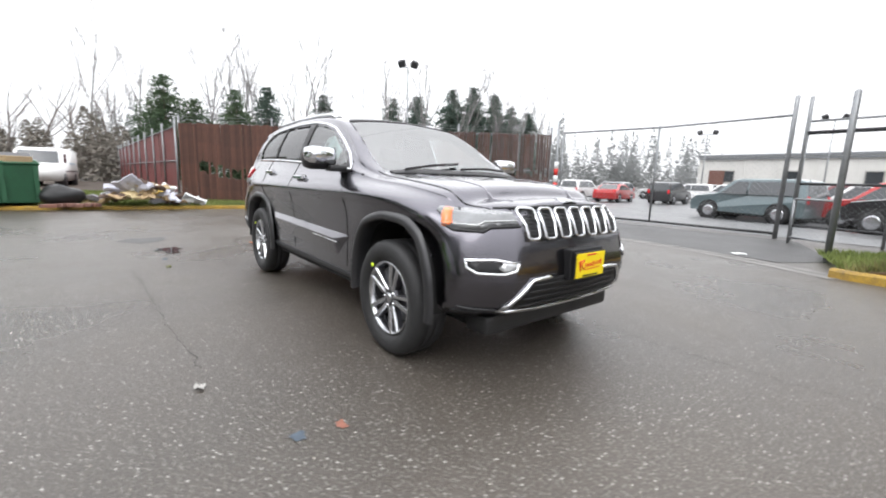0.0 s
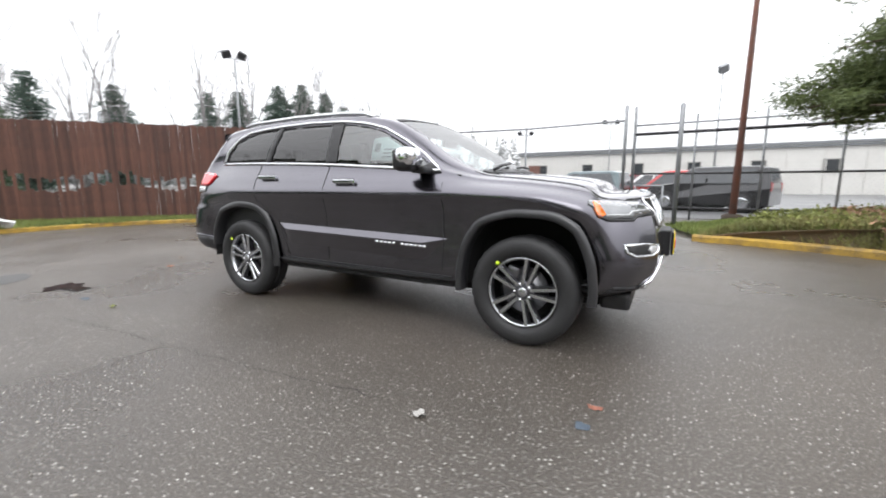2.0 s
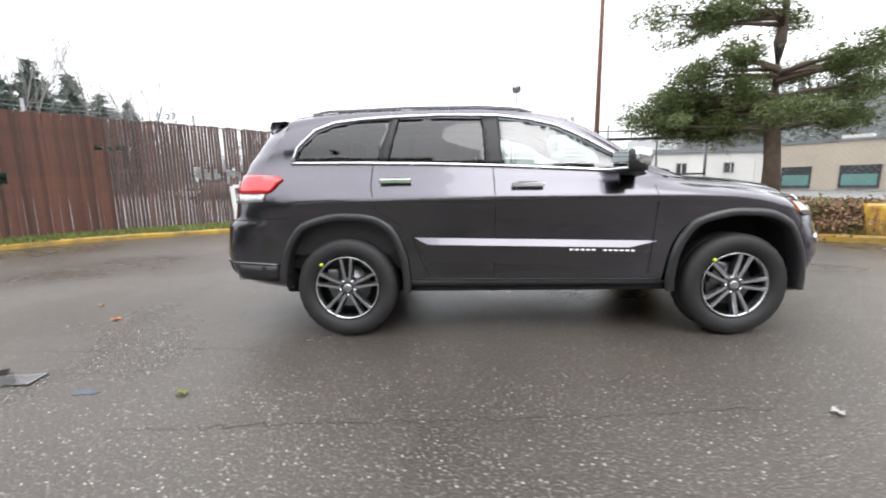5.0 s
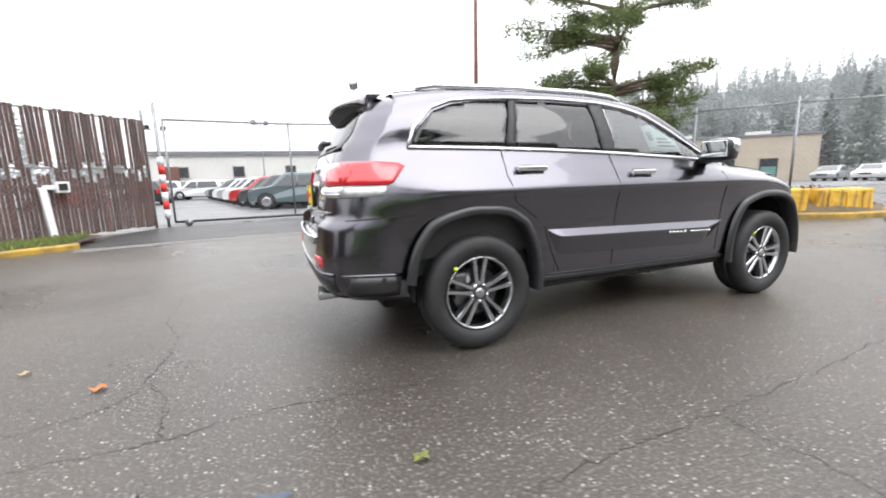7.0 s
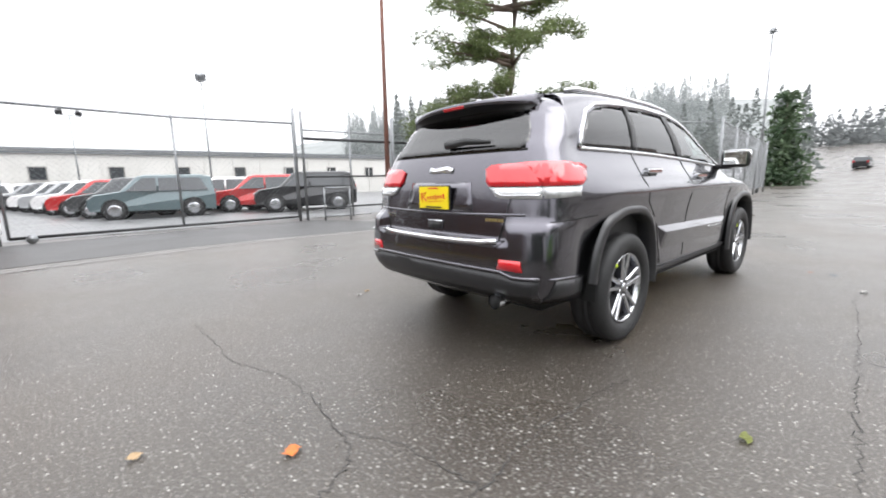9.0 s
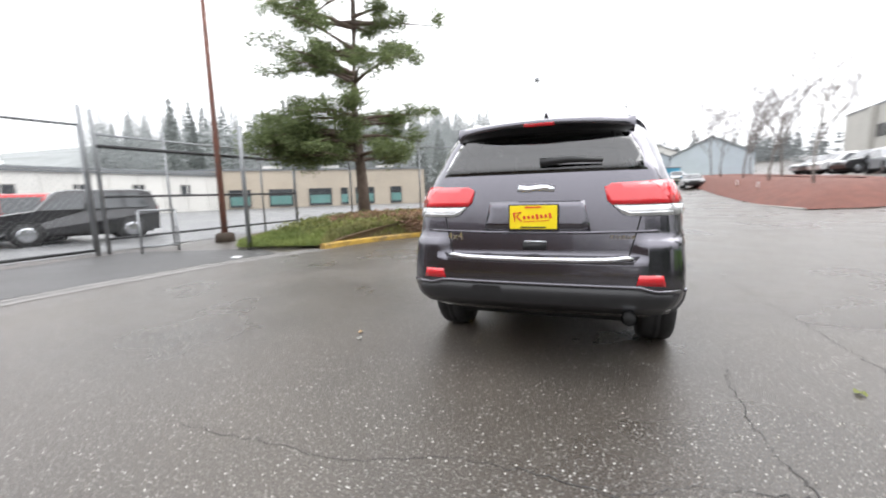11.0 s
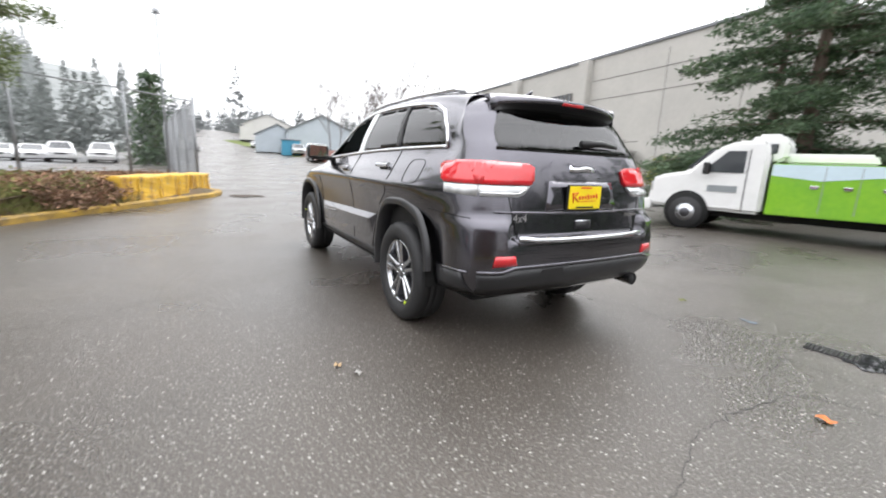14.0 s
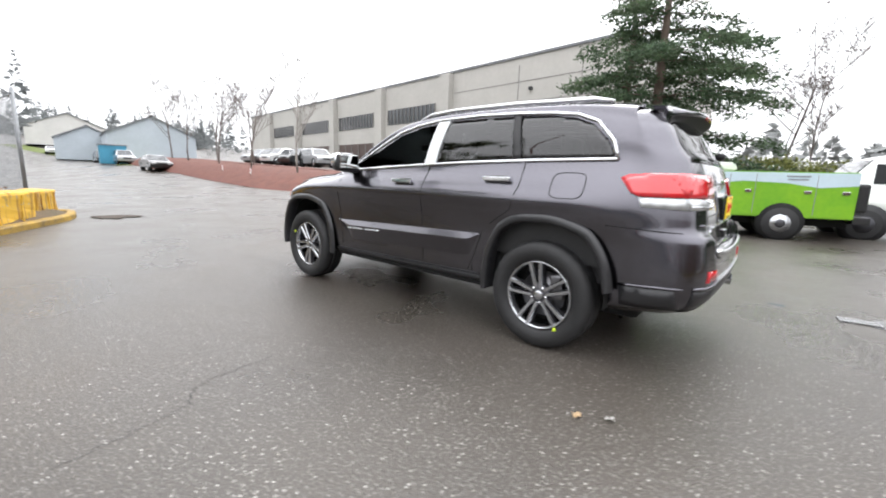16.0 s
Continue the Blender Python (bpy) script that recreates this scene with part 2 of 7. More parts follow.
M_LEAF = mat("fallen_leaf", (0.55, 0.16, 0.03), 0.6, 0, 0.2, 30)
M_CARDBOARD = mat("cardboard", (0.42, 0.30, 0.17), 0.8, 0, 0.12, 3)
M_BLUESHED = mat("blue_shed", (0.06, 0.28, 0.42), 0.6, 0, 0.1, 1)
M_CRACK = mat("dark_crack_filler", (0.030, 0.029, 0.028), 0.8, 0, 0.1, 9)
M_BLUEMARK = mat("blue_marking_paint", (0.075, 0.10, 0.13), 0.6, 0, 0.2, 24)
M_ORANGEMARK = mat("orange_marking_paint", (0.30, 0.12, 0.08), 0.6, 0, 0.2, 24)
# mist over the hill is put into this pale base colour
M_HILL = mat("mist_tinted_hill", (0.26, 0.275, 0.27), 0.9, 0, 0.2, 0.05)
M_STICKER = mat("yellow_green_sticker", (0.65, 0.85, 0.03), 0.5, 0, 0.05, 8)


def glass(name, tint, rough=0.02, clear=0.6, ior=1.8):
    """Thin pane: part see-through with a glossy face."""
    m = bpy.data.materials.new(name)
    m.use_nodes = True
    n, l = m.node_tree.nodes, m.node_tree.links
    n.remove(n["Principled BSDF"])
    tr = n.new("ShaderNodeBsdfTransparent"); tr.inputs["Color"].default_value = (*[c * clear for c in tint], 1)
    gl = n.new("ShaderNodeBsdfGlossy"); gl.inputs["Roughness"].default_value = rough
    fre = n.new("ShaderNodeFresnel"); fre.inputs["IOR"].default_value = ior
    mx = n.new("ShaderNodeMixShader")
    l.new(fre.outputs["Fac"], mx.inputs["Fac"]); l.new(tr.outputs["BSDF"], mx.inputs[1]); l.new(gl.outputs["BSDF"], mx.inputs[2])
    l.new(mx.outputs["Shader"], n["Material Output"].inputs["Surface"])
    return m


G_CLEAR = glass("green_tinted_glass", (0.82, 1.0, 0.97), 0.02, 0.85, 2.3)
G_SCREEN = glass("windscreen_glass", (0.80, 1.0, 0.98), 0.02, 0.85, 3.2)
G_PRIVACY = glass("dark_privacy_glass", (1.0, 1.0, 1.05), 0.02, 0.10)

# ---- mesh helpers ----
def mesh_ob(name, verts, faces, material, parent=None, label="", smooth=False, outward=False):
    me = bpy.data.meshes.new(name)
    me.from_pydata([tuple(map(float, v)) for v in verts], [], [tuple(map(int, f)) for f in faces])
    if smooth:
        me.polygons.foreach_set("use_smooth", [True] * len(me.polygons))
    me.materials.append(material)
    me.update()
    if outward:
        bm = bmesh.new()
        bm.from_mesh(me)
        bmesh.ops.recalc_face_normals(bm, faces=bm.faces)
        bm.to_mesh(me)
        bm.free()
    ob = new(name, me)
    if parent:
        ob.parent = parent
    if label:
        tagged(ob, label)
    return ob


def part(name, bm, material, parent=None, label="", smooth=False):
    me = bpy.data.meshes.new(name)
    bm.to_mesh(me)
    bm.free()
    if smooth:
        me.polygons.foreach_set("use_smooth", [True] * len(me.polygons))
    me.materials.append(material)
    ob = new(name, me)
    if parent:
        ob.parent = parent
    if label:
        tagged(ob, label)
    return ob


def add_box(bm, c, s, rot=None, bevel=0.0):
    """A box of size s about c; bevel rounds its edges."""
    m = Matrix.Translation(c) @ (rot.to_4x4() if rot else Matrix()) @ Matrix.Diagonal((*s, 1))
    r = bmesh.ops.create_cube(bm, size=1, matrix=m)
    if bevel:
        es = {e for v in r["verts"] for e in v.link_edges}
        bmesh.ops.bevel(bm, geom=list(es), offset=bevel, segments=2, affect='EDGES', profile=0.6)


def box(name, c, s, material, parent=None, rz=0.0, bevel=0.0, label="", rx=0.0, ry=0.0):
    bm = bmesh.new()
    add_box(bm, c, s, Euler((rx, ry, rz)).to_matrix(), bevel)
    return part(name, bm, material, parent, label)


def tube_data(pts, radii, seg=8):
    """Verts and faces of a tube along points."""
    pts = [Vector(p) for p in pts]
    if not isinstance(radii, (list, tuple, np.ndarray)):
        radii = [radii] * len(pts)
    vs, fs = [], []
    up = Vector((0, 0, 1))
    for i, p in enumerate(pts):
        d = (pts[min(i + 1, len(pts) - 1)] - pts[max(i - 1, 0)]).normalized()
        a = d.cross(up)
        if a.length < 0.05:
            a = d.cross(Vector((1, 0, 0)))
        a.normalize()
        b = d.cross(a)
        for k in range(seg):
            t = 2 * math.pi * k / seg
            vs.append(p + (a * math.cos(t) + b * math.sin(t)) * radii[i])
    for i in range(len(pts) - 1):
        for k in range(seg):
            k2 = (k + 1) % seg
            fs.append((i * seg + k, i * seg + k2, (i + 1) * seg + k2, (i + 1) * seg + k))
    fs.append(tuple(range(seg))[::-1])
    fs.append(tuple((len(pts) - 1) * seg + k for k in range(seg)))
    return vs, fs


def tube(name, pts, r, material, parent=None, seg=8, label="", smooth=True):
    v, f = tube_data(pts, r, seg)
    return mesh_ob(name, v, f, material, parent, label, smooth)


class Soup:
    """Gathers many pieces into one mesh."""
    def __init__(self):
        self.v, self.f = [], []

    def add(self, vs, fs):
        o = len(self.v)
        self.v.extend(vs)
        self.f.extend([tuple(i + o for i in f) for f in fs])

    def ob(self, name, material, parent=None, label="", smooth=False):
        return mesh_ob(name, self.v, self.f, material, parent, label, smooth)


def thing(name, loc, rz, label, category, group=""):
    e = new(name)
    e.matrix_basis = pose(*loc, 0, 0, rz)
    return tagged(e, label, category, group)


def lerp(a, b, t):
    return a + (b - a) * t


def ground_z(x, y):
    """Height of the land: level in the yard, rising towards the office block and up the far road."""
    a = max(0.0, min(1.0, ((x * 0.35 - y * 0.94) - 11) / 24))
    b = max(0.0, min(1.0, (x - 70) / 130))
    c = max(0.0, min(1.0, (y - 12) / 10))
    return 1.55 * a * a * (3 - 2 * a) + 9 * b * b * (3 - 2 * b) - 0.18 * c

def lit_through(m, k=0.5):
    """Thin foliage: part of the light comes through from behind."""
    n, l = m.node_tree.nodes, m.node_tree.links
    b = n["Principled BSDF"]
    tr = n.new("ShaderNodeBsdfTranslucent")
    l.new(b.inputs["Base Color"].links[0].from_socket, tr.inputs["Color"])
    mx = n.new("ShaderNodeMixShader"); mx.inputs["Fac"].default_value = k
    l.new(b.outputs["BSDF"], mx.inputs[1]); l.new(tr.outputs["BSDF"], mx.inputs[2])
    l.new(mx.outputs["Shader"], n["Material Output"].inputs["Surface"])
    return m


for m_ in (M_PINE, M_FIR, M_FARFIR, M_GRASS, M_BUSH):
    lit_through(m_, 0.35)

M_LITTER = mat("leaf_litter", (0.15, 0.095, 0.055), 0.85, 0, 0.25, 4, 0.7, 28, color2=(0.07, 0.06, 0.03))
M_WETSTEEL = mat("wet_cast_iron", (0.12, 0.12, 0.12), 0.12, 0.6, 0.15, 9, coat=1.0)
# flat grey bark for far birches, with the haze mixed into it
M_FARBIRCH = mat("haze_tinted_birch_bark", (0.24, 0.23, 0.225), 0.9, 0, 0.15, 1)


def streaked(name, color, rust):
    """Old paint with rust and grime running down it."""
    m = bpy.data.materials.new(name)
    m.use_nodes = True
    n, l = m.node_tree.nodes, m.node_tree.links
    b = n["Principled BSDF"]
    tc = n.new("ShaderNodeTexCoord")
    mp = n.new("ShaderNodeMapping"); mp.inputs["Scale"].default_value = (9, 9, 0.9)
    l.new(tc.outputs["Object"], mp.inputs["Vector"])
    prev = None
    for vec, sc, lo, hi, col in ((mp, 1.0, 0.50, 0.66, rust), (None, 3.2, 0.56, 0.70, (0.10, 0.085, 0.06)), (None, 14.0, 0.60, 0.68, (0.34, 0.31, 0.26))):
        nz = n.new("ShaderNodeTexNoise"); nz.inputs["Scale"].default_value, nz.inputs["Detail"].default_value = sc, 6
        l.new((vec or tc).outputs["Vector" if vec else "Object"], nz.inputs["Vector"])
        mr = n.new("ShaderNodeMapRange"); mr.inputs["From Min"].default_value, mr.inputs["From Max"].default_value = lo, hi
        mr.inputs["To Max"].default_value = 0.85
        l.new(nz.outputs["Fac"], mr.inputs["Value"])
        mx = n.new("ShaderNodeMix"); mx.data_type = 'RGBA'
        mx.inputs[6].default_value, mx.inputs[7].default_value = (*color, 1), (*col, 1)
        l.new(mr.outputs["Result"], mx.inputs[0])
        if prev:
            l.new(prev.outputs[2], mx.inputs[6])
        prev = mx
    l.new(prev.outputs[2], b.inputs["Base Color"])
    b.inputs["Roughness"].default_value = 0.7
    return m


M_YSTREAK = streaked("rust_streaked_yellow_paint", (0.62, 0.38, 0.04), (0.22, 0.10, 0.03))
M_DRYGRASS = mat("dry_grass", (0.26, 0.23, 0.09), 0.8, 0, 0.2, 1.2, isle=0.35, color2=(0.12, 0.13, 0.04))

# ---- ground ----
def axis_steps(limit):
    v = [0.0]
    while v[-1] < limit:
        v.append(v[-1] + max(1.2, v[-1] * 0.12))
    return [-q for q in v[:0:-1]] + v


gx = axis_steps(1500)
gv = [(x, y, ground_z(x, y)) for x in gx for y in gx]
gn = len(gx)
gf = [(i * gn + j, (i + 1) * gn + j, (i + 1) * gn + j + 1, i * gn + j + 1) for i in range(gn - 1) for j in range(gn - 1)]
ground = mesh_ob("ground", gv, gf, M_ASPHALT, smooth=True)
tagged(ground, "wet grey asphalt yard with pale aggregate and cracks", "ground", kind="structure")


def slab(name, poly, z0, z1, material, label, category, kind="structure"):
    """A flat-topped piece with an outline."""
    n = len(poly)
    vs = [(x, y, z0) for x, y in poly] + [(x, y, z1) for x, y in poly]
    fs = [tuple(range(n, 2 * n))] + [(i, (i + 1) % n, n + (i + 1) % n, n + i) for i in range(n)]
    ob = mesh_ob(name, vs, fs, material)
    return tagged(ob, label, category, kind=kind)


def smooth_line(pts, n=8):
    """Catmull-Rom through points."""
    p = [Vector((*q, 0)) if len(q) == 2 else Vector(q) for q in pts]
    p = [p[0] * 2 - p[1]] + p + [p[-1] * 2 - p[-2]]
    out = []
    for i in range(1, len(p) - 2):
        for k in range(n):
            t = k / n
            out.append(0.5 * ((2 * p[i]) + (p[i + 1] - p[i - 1]) * t + (2 * p[i - 1] - 5 * p[i] + 4 * p[i + 1] - p[i + 2]) * t * t
                              + (3 * p[i] - p[i - 1] - 3 * p[i + 1] + p[i + 2]) * t ** 3))
    out.append(p[-2])
    return out


def kerb(name, line, w, h, material, label, seglen=2.4, z=0.0, parent=None):
    """A kerb with rounded top edges along a line, to the left of its run."""
    vs, fs = [], []
    prof = [(0, -0.05), (0.0, h * 0.75), (0.03, h), (w - 0.02, h), (w, h * 0.85), (w, -0.05)]
    for i, p in enumerate(line):
        d = (line[min(i + 1, len(line) - 1)] - line[max(i - 1, 0)]).normalized()
        nrm = Vector((-d.y, d.x, 0))
        wob = 0.012 * noise.noise(p * 1.7)
        for a, b in prof:
            q = p + nrm * (a + wob)
            vs.append((q.x, q.y, z + b + 0.01 * noise.noise(p * 2.3 + Vector((5, 0, 0)))))
    k = len(prof)
    for i in range(len(line) - 1):
        for j in range(k - 1):
            fs.append((i * k + j, i * k + j + 1, (i + 1) * k + j + 1, (i + 1) * k + j))
    fs.append(tuple(range(k)))
    fs.append(tuple((len(line) - 1) * k + j for j in range(k))[::-1])
    return tagged(mesh_ob(name, vs, fs, material, parent), label, "kerb", kind="structure")


# island with the pine, and its yellow kerb
K_ISLE = smooth_line([(2.75, 5.45), (3.6, 5.25), (4.6, 4.8), (6.2, 3.75), (8.4, 2.35), (9.6, 1.75), (10.6, 1.6), (11.4, 2.0)], 6)
kerb("kerb_yellow", K_ISLE, 0.16, 0.13, M_YKERB, "worn yellow painted concrete kerb round the planted island")
isle_back = [(13.5, 3.0), (11.2, 5.0), (9.6, 8.0), (8.2, 10.2), (5.0, 9.9), (3.2, 8.2)]


def mound(name, outline, height, material, label, top=(0, 0), step=0.35, z0=0.0, bump=0.05):
    """Heaped ground inside an outline, meeting it at kerb height."""
    poly = [Vector((*p, 0)) if not isinstance(p, Vector) else p.copy() for p in outline]
    c = sum(poly, Vector()) / len(poly)
    rings = 9
    vs, fs, n = [], [], len(poly)
    for r in range(rings):
        t = r / (rings - 1)
        for p in poly:
            q = p.lerp(c, t)
            h = z0 + height * (1 - (1 - min(1, t * 1.4)) ** 2) + bump * noise.noise(q * 1.3) * min(1, t * 4)
            vs.append((q.x, q.y, h))
    for r in range(rings - 1):
        for i in range(n):
            fs.append((r * n + i, r * n + (i + 1) % n, (r + 1) * n + (i + 1) % n, (r + 1) * n + i))
    return tagged(mesh_ob(name, vs, fs, material, smooth=True), label, "soil", kind="structure")


isle_line = [p + Vector((0.1, 0.12, 0)) for p in K_ISLE] + [Vector((*p, 0)) for p in isle_back]
mound("ground_island", isle_line, 0.36, M_LITTER, "raised bed of wet leaf litter under the pine", z0=0.08)

# verge in front of the slatted fence
K_WEST = smooth_line([(-11.9, -4.6), (-11.5, -2.4), (-11.3, -0.4), (-11.0, 1.5), (-10.2, 3.1), (-8.6, 5.0), (-7.0, 6.0), (-6.2, 6.5)], 6)
kerb("kerb_west", K_WEST, 0.15, 0.11, M_YKERB, "faded yellow and brown kerb along the grass verge")
west_out = [p + Vector((-0.1, 0.1, 0)) for p in K_WEST] + [Vector((*p, 0)) for p in [(-6.3, 8.0), (-7.2, 8.9), (-9.7, 6.3), (-12.5, 3.0), (-15.4, -0.4), (-40, -1.5), (-40, -9), (-16, -9)]]
nW = len(west_out)
tagged(mesh_ob("ground_verge", [(p.x, p.y, 0.10) for p in west_out], [tuple(range(nW))], M_SOIL), "soil verge with patchy grass below the fence", "soil", kind="structure")

# concrete gutter across the gateway
G_LINE = smooth_line([(-6.2, 6.15), (-4.5, 6.45), (-2.2, 6.6), (0.2, 6.35), (1.6, 6.0), (2.9, 5.45)], 6)


def ribbon(name, line, w, z, material, label, category, kind="structure", lift=0.0):
    vs, fs = [], []
    for i, p in enumerate(line):
        d = (line[min(i + 1, len(line) - 1)] - line[max(i - 1, 0)]).normalized()
        nrm = Vector((-d.y, d.x, 0))
        for s in (-0.5, 0.5):
            q = p + nrm * (w * s)
            vs.append((q.x, q.y, ground_z(q.x, q.y) + z))
    for i in range(len(line) - 1):
        fs.append((2 * i, 2 * i + 2, 2 * i + 3, 2 * i + 1))
    return tagged(mesh_ob(name, vs, fs, material), label, category, kind=kind)


ribbon("pavement_gutter", G_LINE, 0.42, 0.006, M_CONC2, "pale concrete gutter strip across the gateway", "gutter")
ribbon("pavement_gutter_joint", [p + Vector((0, 0.02, 0)) for p in G_LINE], 0.03, 0.010, M_CRACK, "dark joint along the gutter", "joint")
apron = [(-6.2, 6.5), (-4.5, 6.75), (-2.2, 6.85), (0.2, 6.6), (2.0, 6.2), (2.6, 7.2), (1.5, 10.2), (-5.6, 10.2), (-6.3, 8.5)]
slab("pavement_apron", apron, -0.02, 0.008, asphalt("dark_new_asphalt", (0.035, 0.034, 0.034), 0.4, 0.08), "darker tarmac apron before the gate", "apron")
# lot surface follows the land in strips
lx = np.linspace(-60, 75, 46)
ly = np.linspace(10.9, 46.4, 14)
lv = [(x, y, ground_z(x, y) + 0.012) for x in lx for y in ly]
lf = [(i * 14 + j, (i + 1) * 14 + j, (i + 1) * 14 + j + 1, i * 14 + j + 1) for i in range(45) for j in range(13)]
tagged(mesh_ob("ground_lot", lv, lf, M_LOT, smooth=True), "wet pale grey car lot tarmac beyond the fence", "lot", kind="structure")

# ---- foliage helpers ----
def blades(rng, centers, size, count, flat=0.5, aspect=0.35):
    """Small pointed leaves scattered about centres; returns verts and faces."""
    c = np.repeat(np.asarray(centers, float), count, axis=0)
    n = len(c)
    c = c + rng.normal(0, 1, (n, 3)) * size * np.array([1, 1, flat])
    a = rng.normal(0, 1, (n, 3)); a[:, 2] *= 0.6
    a /= np.linalg.norm(a, axis=1)[:, None]
    b = np.cross(a, rng.normal(0, 1, (n, 3))); b /= np.linalg.norm(b, axis=1)[:, None] + 1e-9
    s = size * rng.uniform(0.5, 1.0, (n, 1))
    v = np.stack([c - b * s * aspect, c + a * s, c + b * s * aspect, c - a * s * 0.6], 1).reshape(-1, 3)
    f = np.arange(4 * n).reshape(-1, 4)
    return v, f


def quad_ob(name, v, f, material, parent=None, label=""):
    me = bpy.data.meshes.new(name)
    me.vertices.add(len(v)); me.vertices.foreach_set("co", np.asarray(v, np.float32).ravel())
    me.loops.add(f.size); me.loops.foreach_set("vertex_index", f.ravel().astype(np.int32))
    me.polygons.add(len(f)); me.polygons.foreach_set("loop_start", np.arange(len(f), dtype=np.int32) * f.shape[1])
    me.materials.append(material)
    me.update(calc_edges=True); me.validate()
    ob = new(name, me)
    if parent:
        ob.parent = parent
    if label:
        tagged(ob, label)
    return ob


def fir_tree(name, loc, h, r, seed, material, label, dens=1.0, bare=0.08, trunk_mat=None, group="", cone=0.0, loose=False):
    """A conifer: tapered trunk, drooping tiers of boughs with many needle sprays."""
    rng = np.random.default_rng(seed)
    t = thing(name, loc, 0, label, "tree", group)
    tube("trunk", [(0, 0, -0.2), (0.03 * h / 10, 0, h * 0.4), (0, 0.02, h * 0.98)], [h * 0.018 + 0.05, h * 0.011 + 0.02, 0.02], trunk_mat or M_BARK, t)
    cs = []
    boughs = Soup()
    tiers = int(h * (1.35 if loose else 2.1))
    for i in range(tiers):
        z = h * (bare + (1 - bare) * (i + rng.uniform(-0.3, 0.3)) / tiers)
        k = 1 - z / h
        rad = r * (min(1.0, (h - z) / (cone * r)) ** 0.85 if cone else k ** 0.8) * rng.uniform(0.7, 1.12) + 0.08
        nb = int(5 + 4 * k)
        for j in range(nb):
            a = rng.uniform(0, 2 * math.pi)
            ln = rad * (rng.uniform(0.72, 1.2) if loose else rng.uniform(0.65, 1.1))
            steps = max(3, int(ln / 0.28))
            tip = None
            for s in range(1, steps + 1):
                q = s / steps
                p = (math.cos(a) * ln * q, math.sin(a) * ln * q, z + 0.10 * ln * q - (0.42 if not loose else 0.22) * ln * q * q)
                for _ in range(1 + int(3.6 * q) if loose else 2):
                    off = rng.normal(0, 0.10 + 0.13 * ln * q * 0.5, 2)
                    cs.append((p[0] - math.sin(a) * off[0], p[1] + math.cos(a) * off[0], p[2] - abs(off[1]) * 0.6))
                tip = p
            if h > 9 and dens > 0.9:
                boughs.add(*tube_data([(0, 0, z), (tip[0] * 0.5, tip[1] * 0.5, z - 0.02 * ln), tip], [0.035 * (k + 0.3), 0.02, 0.006], 4))
    if boughs.v:
        tagged(boughs.ob("branchwork", M_BARK, t), "", kind="stuff")
    v, f = blades(rng, cs, 0.17 if dens > 0.9 else (0.20 if cone else 0.26) + h * (0.010 if cone else 0.018), max(1, int(5 * dens)), 0.45, 0.24 if dens > 0.9 else 0.34)
    quad_ob("crown", v, f, material, t)
    return t


def bare_tree(name, loc, h, seed, label, material=None, spread=0.35, levels=4, group="", r0=None, lean=0.0, fine=0.004):
    """A leafless tree: forking limbs down to fine twigs."""
    rng = random.Random(seed)
    t = thing(name, loc, 0, label, "tree", group)
    trunk, limbs = Soup(), Soup()

    def grow(p, d, ln, r, lev):
        n = 4 if lev == 0 else 3
        pts, rr = [p], [r]
        q, dd = Vector(p), Vector(d)
        for i in range(n):
            dd = (dd + Vector((rng.gauss(0, 0.10), rng.gauss(0, 0.10), 0.06))).normalized()
            q = q + dd * (ln / n)
            pts.append(q.copy()); rr.append(r * (1 - 0.5 * (i + 1) / n))
        (trunk if lev == 0 else limbs).add(*tube_data(pts, rr, 7 if lev == 0 else 4 if lev < 3 else 3))
        if lev >= levels:
            return
        kids = (7 if lev == 0 else 4)
        for k in range(kids):
            u = (0.35 + 0.65 * (k + 1) / kids) if lev == 0 else rng.uniform(0.35, 1.0)
            i = min(n - 1, int(u * n)); fr = u * n - i
            b = pts[i].lerp(pts[i + 1], min(1, fr))
            a = rng.uniform(0, 2 * math.pi)
            side = Vector((math.cos(a), math.sin(a), 0.0))
            nd = (dd * (1 - spread) + side * (spread + 0.2) + Vector((0, 0, 0.25))).normalized()
            grow(b, nd, ln * rng.uniform(0.36, 0.55), max(fine, rr[i] * 0.5), lev + 1)

    grow(Vector((0, 0, -0.2)), Vector((lean, 0.02, 1)), h * 0.72, r0 or h * 0.014, 0)
    trunk.ob("trunk", material or M_TWIG, t, smooth=True)
    limbs.ob("crown", material or M_TWIG, t)
    return t


